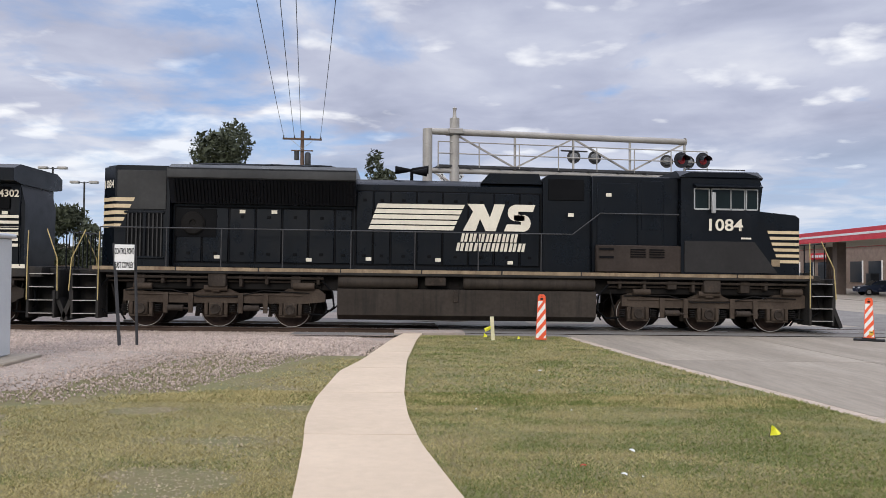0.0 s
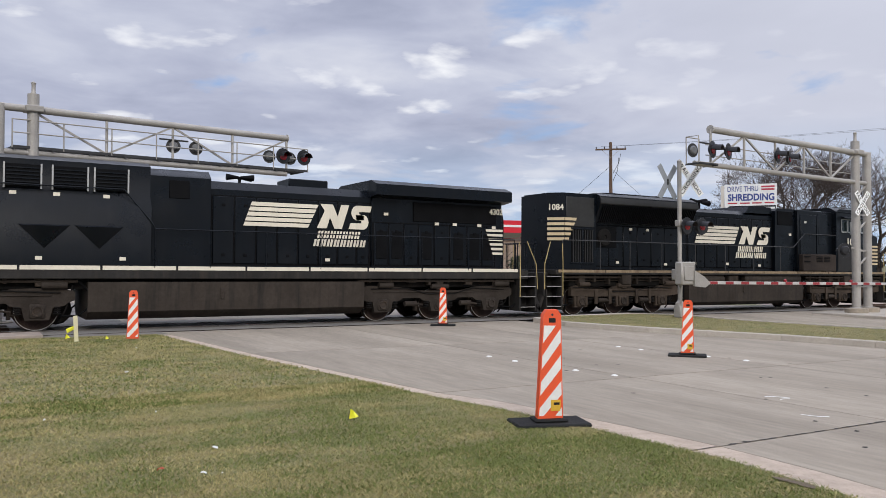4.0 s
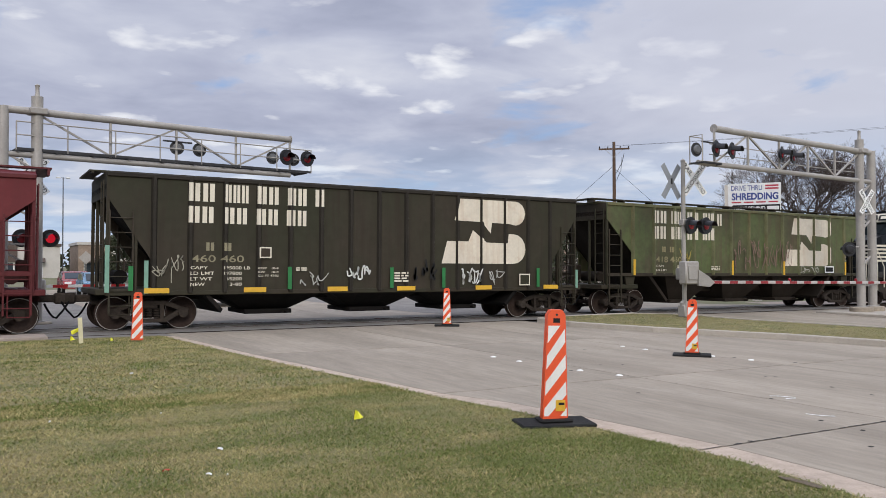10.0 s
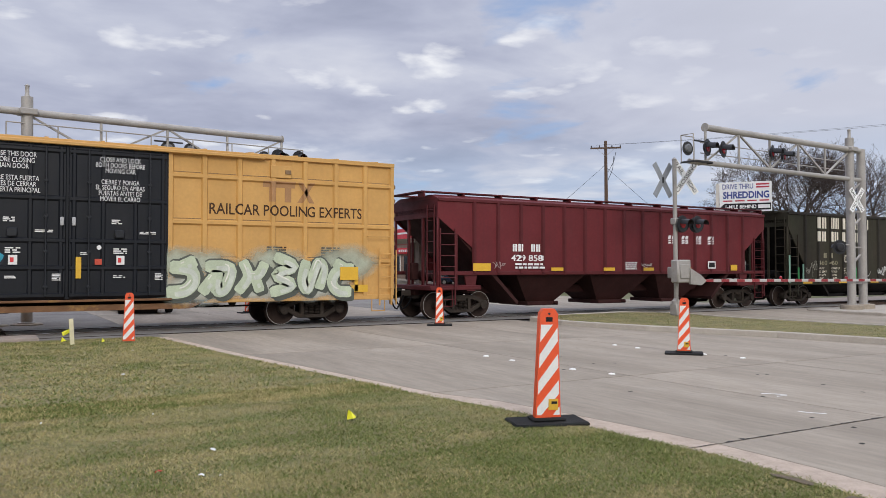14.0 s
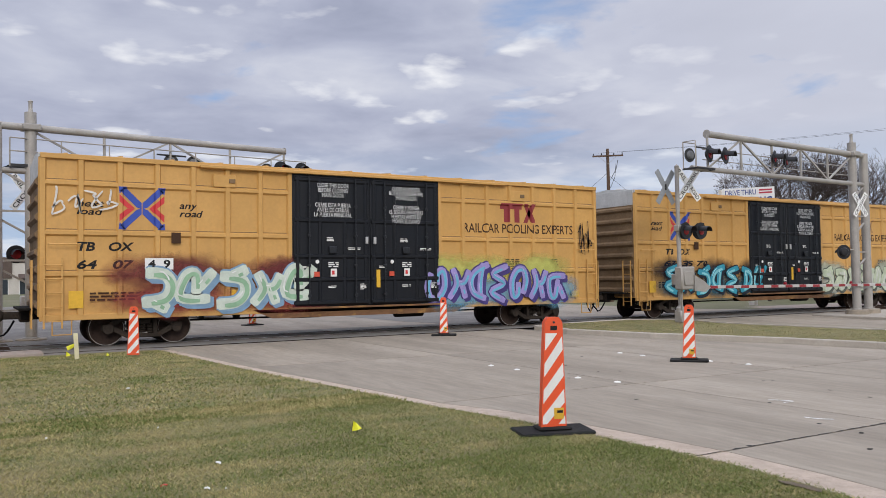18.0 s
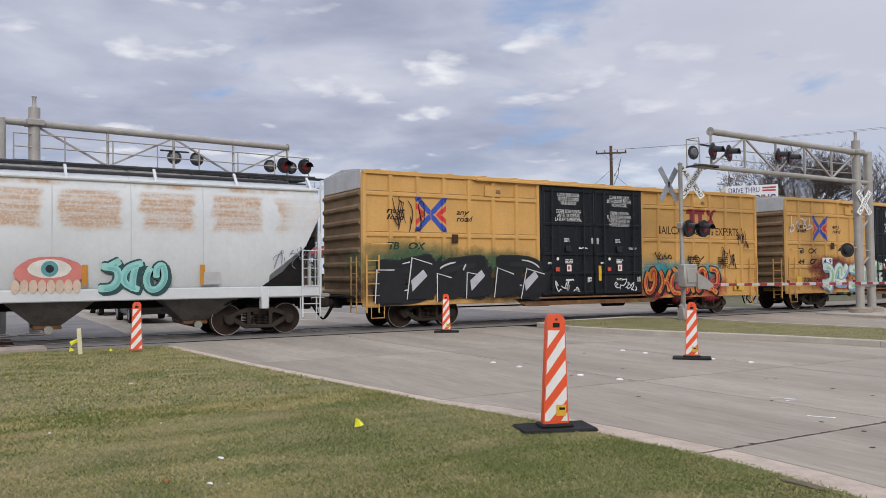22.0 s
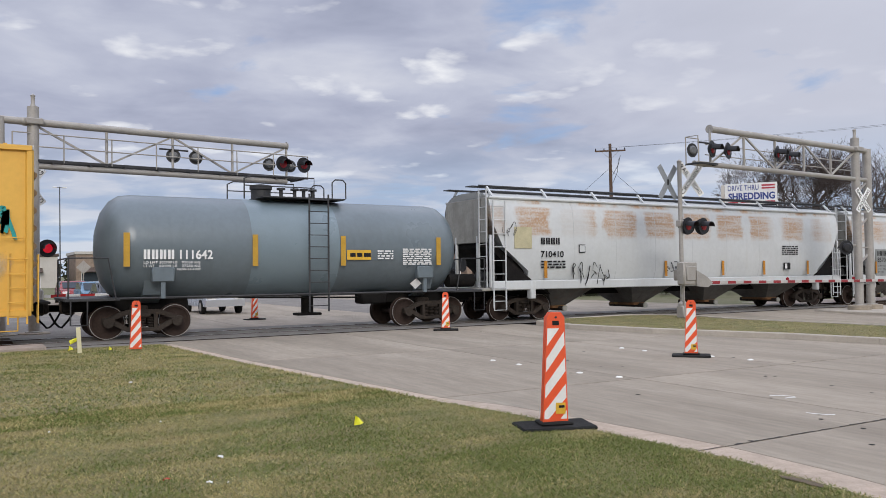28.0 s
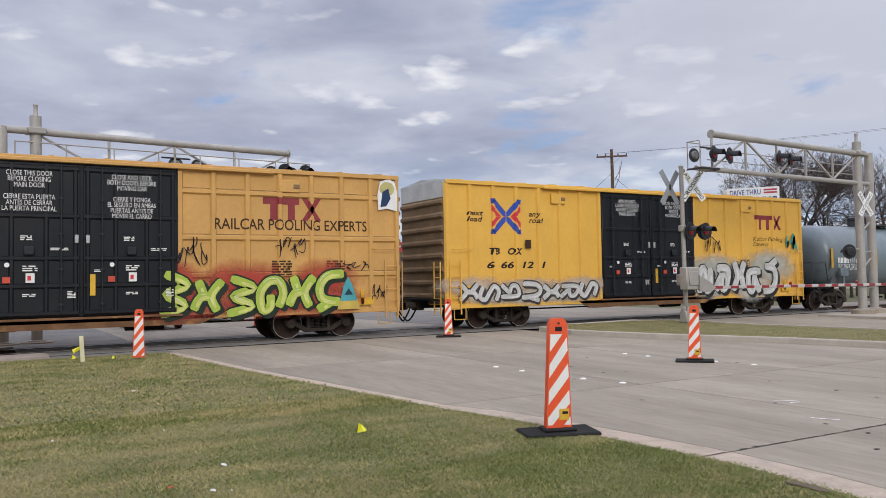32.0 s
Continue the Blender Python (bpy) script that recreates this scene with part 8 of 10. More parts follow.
    for x, z0, z1 in ((-7.93, 1.05, 2.3), (7.93, 1.05, 1.7), (-6.95, 1.0, 1.9)):
        plate(c, "paint_patch", x - 0.05, x + 0.06, z0, z1, -1.60, paint((0.22, 0.40, 0.30)), "mint green primer patch")
    c, r = hopper(36.06, "oxide-red covered hopper with white lettering", 8.29, 6.85, 4.03, 1.5, OXIDE, OXIDE_RIB, 14, OXIDE_RIB, 103, surface("oxide_brown_grime", (0.055, 0.018, 0.016), rough=0.75, var=0.35, scale=1.2, streak=0.5, streak_col=(0.03, 0.016, 0.014), bump=0.1))
    for z0, z1 in ((2.70, 2.76), (2.79, 2.85), (2.88, 3.02)):
        name_box(c, [(0.0, 0.17, 1), (0.28, 0.45, 1), (0.56, 0.73, 1), (0.84, 1.0, 1)], WHITE, 2.36, 5.1, z0, z1, -1.63, 0.05)
    name_box(c, [(0.0, 0.38, 2), (0.64, 1.0, 2)], WHITE, -5.25, -4.0, 2.30, 2.56, yw)
    text_box(c, "429 858", WHITE, -5.32, -3.94, 1.96, 2.18, yw, bold=0.02)
    small_print(c, -5.2, yw, 1.82, 1.3, 2, WHITE, 0.07, r)
    small_print(c, 0.0, yw, 1.9, 0.6, 4, WHITE, 0.045, r)
    tag(c, 0.85, 1.75, 0.55, 0.15, yw, (0.6, 0.55, 0.5), 330, 4, 0.02)
    tag(c, -6.15, 1.62, 0.5, 0.35, yw, (0.4, 0.3, 0.28), 331, 3, 0.02)
    for x in (-6.95, -3.6, -1.1, 0.95, 3.05):
        plate(c, "reflector", x, x + (0.72 if x < -6 else 0.55), 1.62, 1.88 if x < -6 else 1.74, -1.63, YELLOW, "yellow reflector strip")
    plate(c, "notice", 4.6, 5.05, 1.7, 2.0, -1.63, WHITE, "white data panel")
    plate(c, "notice_patch", 4.66, 4.99, 1.75, 1.95, -1.64, INK)
    plate(c, "reflector", 6.0, 6.4, 1.62, 1.86, -1.63, YELLOW, "yellow reflector plate")


make_hoppers()


# ---- white covered hoppers with curved sides ----
PALE = surface("pale_grey_paint", (0.57, 0.585, 0.58), rough=0.5, var=0.1, scale=0.6, streak=0.18, streak_col=(0.42, 0.40, 0.36), bump=0.04)
SEAM = surface("seam_paint", (0.47, 0.485, 0.48), rough=0.55, var=0.1)
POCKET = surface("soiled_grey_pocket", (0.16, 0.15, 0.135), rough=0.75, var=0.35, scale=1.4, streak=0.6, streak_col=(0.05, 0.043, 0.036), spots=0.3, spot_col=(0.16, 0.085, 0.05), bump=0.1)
PALE_DIRT = surface("pale_grey_soiled", (0.36, 0.35, 0.31), rough=0.7, var=0.3, streak=0.5, streak_col=(0.12, 0.11, 0.1))


def rusted(name, phase, pitch):
    """The pale paint with soft banded rust blooms high on each panel."""
    m = surface(name, (0.57, 0.585, 0.58), rough=0.5, var=0.1, scale=0.6, streak=0.18, streak_col=(0.42, 0.40, 0.36), bump=0.04)
    nt = m.node_tree
    n, link = nt.nodes.new, nt.links.new
    bs = next(k for k in nt.nodes if k.type == "BSDF_PRINCIPLED")
    old = bs.inputs["Base Color"].links[0].from_socket
    co, sep = n("ShaderNodeTexCoord"), n("ShaderNodeSeparateXYZ")
    link(co.outputs["Object"], sep.inputs[0])

    def calc(op, a, b):
        k = n("ShaderNodeMath")
        k.operation = op
        for i, v in enumerate((a, b)):
            if isinstance(v, (int, float)):
                k.inputs[i].default_value = v
            else:
                link(v, k.inputs[i])
        return k.outputs[0]

    def span(v, a, b, lo=0.0, hi=1.0):
        k = n("ShaderNodeMapRange")
        k.interpolation_type = "SMOOTHSTEP"
        for i, q in enumerate((a, b, lo, hi)):
            k.inputs[1 + i].default_value = q
        link(v, k.inputs[0])
        return k.outputs[0]

    def speck(scale, stretch, detail=5):
        mp, t = n("ShaderNodeMapping"), n("ShaderNodeTexNoise")
        mp.inputs["Scale"].default_value = stretch
        mp.inputs["Location"].default_value = (phase * 9, 0, 0)
        link(co.outputs["Object"], mp.inputs[0])
        link(mp.outputs[0], t.inputs["Vector"])
        t.inputs["Scale"].default_value, t.inputs["Detail"].default_value, t.inputs["Roughness"].default_value = scale, detail, 0.6
        return t.outputs[0]

    wob = calc("MULTIPLY", speck(1.3, (1, 1, 1)), 0.5)
    cell = calc("FRACT", calc("ADD", calc("DIVIDE", sep.outputs[0], pitch), 50.0 + phase), 0.0)
    edge = calc("ADD", calc("ABSOLUTE", calc("SUBTRACT", cell, 0.5), 0.0), wob)
    across = span(edge, 0.56, 0.68, 1.0, 0.0)
    high = calc("MULTIPLY", span(calc("ADD", sep.outputs[2], wob), 3.12, 3.4), span(sep.outputs[2], 3.95, 4.05, 1.0, 0.0))
    bands = span(speck(1.6, (0.5, 0.5, 7), 4), 0.36, 0.6, 0.5, 1.0)
    each = span(speck(0.45, (1, 1, 0.2), 2), 0.38, 0.55, 0.15, 1.0)
    lip = calc("MULTIPLY", span(calc("ABSOLUTE", calc("SUBTRACT", sep.outputs[2], 4.2), 0.0), 0.03, 0.13, 1.0, 0.0), span(speck(0.9, (1, 1, 0.3)), 0.45, 0.62))
    mask = calc("MAXIMUM", calc("MULTIPLY", calc("MULTIPLY", across, high), calc("MULTIPLY", bands, each)), lip)
    mask = calc("MULTIPLY", mask, span(speck(14, (1, 1, 1), 4), 0.3, 0.6, 0.45, 0.95))
    tone = n("ShaderNodeMix")
    tone.data_type = "RGBA"
    link(speck(5, (1, 1, 2)), tone.inputs["Factor"])
    tone.inputs["A"].default_value, tone.inputs["B"].default_value = (0.33, 0.165, 0.07, 1), (0.46, 0.31, 0.18, 1)
    mx = n("ShaderNodeMix")
    mx.data_type = "RGBA"
    link(mask, mx.inputs["Factor"])
    link(old, mx.inputs["A"])
    link(tone.outputs["Result"], mx.inputs["B"])
    link(mx.outputs["Result"], bs.inputs["Base Color"])
    return m




def pale_hopper(s, label, L, seed, rust):
    rnd = random.Random(seed)
    car = vehicle("covered_hopper", label, "hopper car", s)
    prof = [(-1.44, 1.40), (-1.56, 1.75), (-1.60, 2.6), (-1.57, 3.5), (-1.50, 4.0), (-1.38, 4.28), (-1.05, 4.46), (-0.5, 4.55), (0.5, 4.55), (1.05, 4.46), (1.38, 4.28), (1.50, 4.0), (1.57, 3.5), (1.60, 2.6), (1.56, 1.75), (1.44, 1.40)]
    body = Shape()
    n = len(prof)
    p = L - 1.55

    def reach(z):
        return L if z > 2.95 else p + (L - p) * max(0, (z - 1.75) / 1.2)
    xs = []
    for y, z in prof:
        xs.append(reach(z))
    for e in (-1, 1):
        body.v += [(e * x, y, z) for x, (y, z) in zip(xs, prof)]
    body.f += [(i, i + 1, n + i + 1, n + i) for i in range(n - 1)] + [list(range(n)), list(range(2 * n - 1, n - 1, -1))]
    part("body", body, rusted("rust_bloomed_paint", rust, 2 * p / 8), car, "pale grey curved steel body with rust blooms", angle=28)
    for sd in (-1, 1):
        part("side_sill", Shape().box(-L, L, min(sd * 1.48, sd * 1.62), max(sd * 1.48, sd * 1.62), 1.10, 1.42, 0.03), PALE, car, "heavy pale side sill")
        part("roof_edge", Shape().tube((-L, sd * 1.42, 4.30), (L, sd * 1.42, 4.30), 0.05, 8), PALE, car)
        part("walk_rail", Shape().tube((-L - 0.1, sd * 0.95, 4.74), (L + 0.1, sd * 0.95, 4.74), 0.035, 6), DARK_STEEL, car)
    for i in range(9):
        x = -L + 0.2 + i * (2 * L - 0.4) / 8
        for sd in (-1, 1):
            part("walk_bracket", Shape().prism([(sd * 1.34, 4.30), (sd * 1.40, 4.34), (sd * 1.02, 4.72), (sd * 0.96, 4.70)], "x", x - 0.035, x + 0.035), PALE, car)
    part("hatch_trough", Shape().box(-L + 0.5, L - 0.5, -0.3, 0.3, 4.55, 4.68, 0.03), DARK_STEEL, car)
    part("running_board", Shape().box(-L - 0.4, L + 0.4, -0.95, -0.55, 4.7, 4.73).box(-L - 0.4, L + 0.4, 0.55, 0.95, 4.7, 4.73), DARK_STEEL, car)
    # panel seams
    for i in range(1, 8):
        x = -p + 2 * p * i / 8
        sh = Shape()
        for (y0, z0), (y1, z1) in zip(prof[:6], prof[1:7]):
            sh.flat([(x - 0.012, y0 - 0.004, z0), (x + 0.012, y0 - 0.004, z0), (x + 0.012, y1 - 0.004, z1), (x - 0.012, y1 - 0.004, z1)])
        part("weld_seam", sh, SEAM, car, angle=0)
    for e in (-1, 1):
        part("slope_sheet", Shape().prism([(e * (L - 0.05), 2.9), (e * (p - 1.2), 0.9), (e * (p + 0.1), 1.42), (e * (L - 0.05), 2.6)], "y", -1.3, 1.3), GRIME_DARK, car)
        part("end_sheet", Shape().box(min(e * L, e * (L + 0.04)), max(e * L, e * (L + 0.04)), -1.36, 1.36, 2.75, 4.3, 0.02), PALE_DIRT, car)
        for y in (-1.5, -0.7, 0.7, 1.5):
            part("end_post", Shape().box(e * L - 0.05, e * L + 0.05, y - 0.05, y + 0.05, 1.2, 3.0, 0.015), PALE, car)
        part("shear_plate", Shape().box(min(e * (L + 0.35), e * (p - 0.4)), max(e * (L + 0.35), e * (p - 0.4)), -1.5, 1.5, 1.08, 1.18, 0.02), PALE_DIRT, car)
        ladder(car, e * (L - 0.55) - 0.02, e * (L - 0.02), -1.64, 0.5, 4.2 if e < 0 else 2.6, PALE, 8)
        ladder_end(car, e * (L + 0.1), -1.4, -0.95, 1.2, 4.6, PALE, 8)
        # flat black sheet stands in for the shade of the open end recess
        part("gusset", Shape().prism([(e * (L - 1.75), 1.42), (e * (L - 0.5), 1.42), (e * (L - 0.5), 2.35)], "y", -1.50, -1.46), GRIME_DARK, car, "black sheet for the shaded end recess")
        part("jack_pad", Shape().box(e * (L - 1.7) - 0.12, e * (L - 1.7) + 0.12, -1.64, -1.4, 0.78, 1.42, 0.03), PALE, car)
        part("brake_gear", Shape().tube((e * (L - 0.6), -0.7, 1.55), (e * (L - 0.6), 0.2, 1.55), 0.2, 10).lathe([(0.0, 0), (0.26, 0.0), (0.26, 0.03), (0.2, 0.05), (0.0, 0.02)], (e * (L - 0.1), 0.5, 2.0), "x", 14), DARK_STEEL, car)
        part("step", Shape().pipe([(e * (L - 0.6), -1.55, 1.1), (e * (L - 0.6), -1.55, 0.42), (e * (L - 0.1), -1.55, 0.42), (e * (L - 0.1), -1.55, 1.1)], 0.022, 6), PALE, car)
        coupler(car, e * (L + 0.3), e, GRIME_DARK)
        freight_truck(car, e * (L - 1.7))
    underframe(car, -L - 0.2, L + 0.2, GRIME_DARK, 0.85, 1.1)
    w = 3.82 * L / 9.15
    for i in range(4):
        cx = (i - 1.5) * w - 0.03
        t, b = 1.12, 0.30
        vs = [(cx - t, -1.4, 1.14), (cx + t, -1.4, 1.14), (cx + t, 1.4, 1.14), (cx - t, 1.4, 1.14), (cx - b, -0.6, 0.44), (cx + b, -0.6, 0.44), (cx + b, 0.6, 0.44), (cx - b, 0.6, 0.44)]
        sh = Shape().add(vs, [(0, 1, 5, 4), (1, 2, 6, 5), (2, 3, 7, 6), (3, 0, 4, 7), (4, 5, 6, 7)])
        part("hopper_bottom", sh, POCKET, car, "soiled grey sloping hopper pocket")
        g = part("outlet_gate", Shape().box(cx - 0.34, cx + 0.34, -0.7, 0.7, 0.36, 0.46, 0.02), RUST, car, "rusty outlet gate")
        part("outlet_pipe", Shape().tube((cx, -1.0, 0.36), (cx, 1.0, 0.36), 0.09, 12), GRIME, g)
        part("pipe_cap", Shape().lathe([(0.0, -0.02), (0.11, -0.02), (0.11, 0.03), (0.09, 0.04)], (cx, -1.0, 0.36), "y", 14), PALE_DIRT, g, "pale pipe cap")
    return car, rnd


def make_pale_hoppers():
    c, r = pale_hopper(-44.0, "pale grey covered hopper with rust blooms and small graffiti", 9.15, 201, 0.0)
    yw = -1.625
    plate(c, "data_panel", -7.25, -5.97, 1.35, 2.64, yw + 0.01, paint((0.30, 0.31, 0.30)), "grey data panel")
    text_box(c, "857098", INK, -7.12, -6.1, 2.02, 2.24, yw, bold=0.02)
    name_box(c, [(0, 1, 4)], INK, -7.12, -6.25, 2.33, 2.55, yw)
    data_lines(c, [[("LD LMT", -7.10, -6.76), ("196500 LB", -6.70, -6.22)], [("LT WT", -7.10, -6.80), ("66500 LB", -6.66, -6.22)], [("NEW 2-88", -7.10, -6.64)]], INK, yw, 1.80, 0.075, 0.15)
    part("notice", Shape().box(-5.74, -5.44, yw - 0.004, yw, 2.22, 2.50), INK, c)
    plate(c, "notice_patch", -5.71, -5.47, 2.25, 2.47, yw - 0.006, PALE)
    for x in (-7.3, -3.95, -0.75, 2.6, 5.6):
        plate(c, "reflector", x, x + 0.13, 1.5, 2.05, yw, paint((0.55, 0.24, 0.03)), "orange reflector strip")
    # a sprayed figure: a round form with an eye-like ring over five rounded bars
    sh = Shape()
    sh.flat(blob(1.85, 1.85, 0.8, 0.42, yw - 0.004, random.Random(5), 20, 0.04))
    part("spray_shape", sh, paint((0.62, 0.2, 0.17)), c, angle=0)
    part("spray_shape", Shape().flat(blob(1.85, 1.95, 0.5, 0.24, yw - 0.008, random.Random(6), 18, 0.03)), paint((0.7, 0.68, 0.6)), c, angle=0)
    part("spray_shape", Shape().flat(blob(1.85, 1.95, 0.2, 0.2, yw - 0.012, random.Random(6), 16, 0.02)), paint((0.1, 0.3, 0.33)), c, angle=0)
    part("spray_shape", Shape().flat(blob(1.85, 1.95, 0.1, 0.1, yw - 0.016, random.Random(6), 14, 0.02)), paint((0.02, 0.02, 0.02)), c, angle=0)
    for i in range(8):
        x = 1.08 + i * 0.2
        part("spray_shape", Shape().flat(blob(x, 1.5, 0.10, 0.18, yw - 0.012, random.Random(i), 12, 0.05)), paint((0.62, 0.47, 0.36)), c, angle=0)
    graffiti(c, 2.95, 4.7, 1.22, 2.22, yw - 0.005, 3, [(0.3, 0.6, 0.55), (0.2, 0.5, 0.48), (0.4, 0.66, 0.62)], (0.03, 0.08, 0.08), None, 210)
    plate(c, "notice", 5.7, 6.15, 1.5, 1.85, yw - 0.004, paint((0.45, 0.45, 0.44)))
    tag(c, 7.7, 1.9, 1.2, 0.7, yw, (0.2, 0.22, 0.3), 212, 5, 0.018)
    tag(c, -2.9, 1.8, 1.2, 0.5, yw, (0.45, 0.5, 0.5), 213, 5, 0.018)
    c, r = pale_hopper(-63.9, "pale grey covered hopper with rust blooms and black tags", 9.75, 202, 0.37)
    text_box(c, "710410", INK, -7.69, -6.66, 2.23, 2.46, yw, bold=0.02)
    name_box(c, [(0, 1, 4)], INK, -7.68, -6.79, 2.69, 2.93, yw)
    small_print(c, -7.69, yw, 2.05, 1.1, 3, INK, 0.06, r)
    part("notice", Shape().box(-5.95, -5.65, yw - 0.004, yw, 2.4, 2.7), INK, c)
    plate(c, "notice_patch", -5.92, -5.68, 2.43, 2.67, yw - 0.006, PALE)
    small_print(c, 5.6, yw, 2.7, 1.1, 5, INK, 0.05, r)
    plate(c, "notice", 5.70, 6.13, 1.71, 2.01, yw, INK, "black data panel")
    plate(c, "notice_patch", 5.76, 5.9, 1.75, 1.97, yw - 0.006, WHITE)
    plate(c, "primer_patch", -8.83, -8.08, 2.54, 3.29, yw + 0.01, paint((0.55, 0.50, 0.32)), "cream touch-up patch")
    for x in (-7.55, -1.6, 1.7, 4.3, 7.3):
        plate(c, "reflector", x, x + 0.13, 1.5, 2.1, yw, paint((0.55, 0.24, 0.03)), "orange reflector strip")
    tag(c, -6.31, 1.19, 1.8, 1.05, yw - 0.03, (0.03, 0.03, 0.03), 220, 6, 0.03)
    tag(c, -1.55, 1.62, 1.4, 0.45, yw, (0.05, 0.05, 0.05), 221, 6, 0.028)
    tag(c, -9.3, 2.9, 0.6, 0.6, yw, (0.1, 0.1, 0.1), 222, 3, 0.02)


make_pale_hoppers()


# ---- tank car ----
def make_tank():
    car = vehicle("tank_car", "blue-grey tank car with white lettering and a top platform", "tank car", -80.3)
    grey = surface("tank_blue_grey", (0.145, 0.178, 0.195), rough=0.32, var=0.15, scale=0.5, streak=0.15, streak_col=(0.06, 0.065, 0.07), bump=0.03)
    band = surface("tank_pale_band", (0.175, 0.225, 0.25), rough=0.35, var=0.1, bump=0.03)
    R, cz, L = 1.50, 2.52, 5.68
    prof = [(0.0, -L - 0.0), (0.55, -L + 0.05), (1.0, -L + 0.18), (1.3, -L + 0.38), (1.46, -L + 0.62), (R, -L + 0.9), (R, L - 0.9), (1.46, L - 0.62), (1.3, L - 0.38), (1.0, L - 0.18), (0.55, L - 0.05), (0.0, L)]
    part("tank_shell", Shape().lathe(prof, (0, 0, cz), "x", 48), grey, car, "smooth blue-grey steel tank", angle=60)
    sh = Shape()
    ring = [math.pi * (0.5 + i / 24) for i in range(-2, 27)]
    sh.add([(x, (R + 0.004) * math.cos(t), cz + (R + 0.004) * math.sin(t)) for x in (-1.63, 1.10) for t in ring], [(i, i + 1, len(ring) + i + 1, len(ring) + i) for i in range(len(ring) - 1)])
    part("paint_band", sh, band, car, "paler repaint band", angle=60)
    yb = -R - 0.02
    text_box(car, "111642", WHITE, -3.67, -2.77, 2.17, 2.43, yb, bold=0.02)
    name_box(car, [(0, 1, 4)], WHITE, -4.62, -3.78, 2.17, 2.43, yb)
    data_lines(car, [[("LD LMT 202900 LB", -4.62, -3.74), ("92050 KG", -3.62, -3.12)], [("LT WT", -4.62, -4.34), ("60100 LB", -4.22, -3.74), ("27250 KG", -3.62, -3.12)], [("NEW 11-1989", -3.74, -3.12)]], WHITE, yb, 2.05, 0.065, 0.095)
    for x in (-5.13, -1.63, 1.12, 4.5):
        plate(car, "reflector", x, x + 0.16, 1.97, 2.88, yb + 0.01, paint((0.55, 0.32, 0.04)), "orange reflector strip")
    plate(car, "placard", 1.32, 2.13, 2.15, 2.45, yb, YELLOW, "yellow notice with dark print")
    bars(car, 1.42, yb - 0.01, 2.24, [0.18, 0.18, 0.24], 0.12, INK, 0.05)
    small_print(car, 2.36, yb, 2.4, 0.55, 4, WHITE, 0.045)
    small_print(car, 3.25, yb - 0.008, 2.47, 1.05, 9, WHITE, 0.035)
    dia = Shape().flat([(3.85, yb + 0.3, 1.2), (4.06, yb + 0.25, 1.38), (3.85, yb + 0.2, 1.56), (3.64, yb + 0.25, 1.38)])
    part("placard", dia, WHITE, car, "white diamond placard", angle=0)
    # platform, rails, fittings
    part("platform", Shape().box(-1.13, 1.55, -0.9, 0.9, cz + R + 0.02, cz + R + 0.06), DARK_STEEL, car)
    zp, zt = cz + R + 0.05, cz + R + 0.95
    for y in (-0.9, 0.9):
        part("railing", Shape().pipe([(-1.69, y, zp - 0.1), (-1.69, y, zt - 0.4), (-1.5, y, zt - 0.3), (0.5, y, zt - 0.3), (0.5, y, zp)], 0.022, 6).pipe([(1.10, y, zp), (1.10, y, zt - 0.4), (1.2, y, zt - 0.3), (1.46, y, zt - 0.3), (1.56, y, zt - 0.4), (1.56, y, zp)], 0.022, 6).pipe([(-1.69, y, zp + 0.3), (0.5, y, zp + 0.3)], 0.018, 6), DARK_STEEL, car)
    part("manway", Shape().lathe([(0.3, 0.0), (0.3, 0.35), (0.34, 0.38), (0.34, 0.5), (0.0, 0.56)], (-0.9, 0, zp - 0.1), "z", 16), DARK_STEEL, car)
    for x in (-0.25, 0.2, 0.5, 0.8):
        part("valve", Shape().tube((x, 0, zp), (x, 0, zp + 0.3), 0.06, 8).lathe([(0.0, 0.3), (0.14, 0.3), (0.14, 0.36), (0.0, 0.36)], (x, 0, zp), "z", 10), DARK_STEEL, car)
    ladder(car, 0.06, 0.67, -R - 0.12, 0.6, cz + R + 0.1, DARK_STEEL, 10)
    # frame: stub sills, saddles, end platforms
    for e in (-1, 1):
        part("stub_sill", Shape().box(min(e * 3.2, e * 6.5), max(e * 3.2, e * 6.5), -0.35, 0.35, 0.75, 1.12, 0.03), GRIME_DARK, car)
        part("saddle", Shape().prism([(-1.25, 1.75), (-0.5, 1.0), (0.5, 1.0), (1.25, 1.75), (1.0, 1.2), (0.5, 0.95), (-0.5, 0.95), (-1.0, 1.2)], "x", e * 4.3 - 0.25, e * 4.3 + 0.25), grey, car)
        part("end_platform", Shape().box(min(e * 5.2, e * 6.55), max(e * 5.2, e * 6.55), -1.45, 1.45, 1.06, 1.14, 0.015), DARK_STEEL, car)
        part("end_rail", Shape().pipe([(e * 6.45, -1.4, 1.1), (e * 6.45, -1.4, 2.2), (e * 6.45, 1.4, 2.2), (e * 6.45, 1.4, 1.1)], 0.022, 6).pipe([(e * 6.45, -1.4, 2.2), (e * 5.5, -1.45, 2.2), (e * 5.3, -1.45, 1.1)], 0.022, 6), DARK_STEEL, car)
        part("bracket", Shape().box(e * 4.1 - 0.3, e * 4.1 + 0.3, -1.5, -1.3, 1.55, 1.95, 0.03).box(e * 4.1 - 0.06, e * 4.1 + 0.06, -1.45, -1.35, 1.1, 1.6), grey, car)
        part("step", Shape().pipe([(e * 6.4, -1.45, 1.1), (e * 6.4, -1.45, 0.45), (e * 6.0, -1.45, 0.45), (e * 6.0, -1.45, 1.1)], 0.022, 6), DARK_STEEL, car)
        coupler(car, e * 6.5, e, GRIME_DARK)
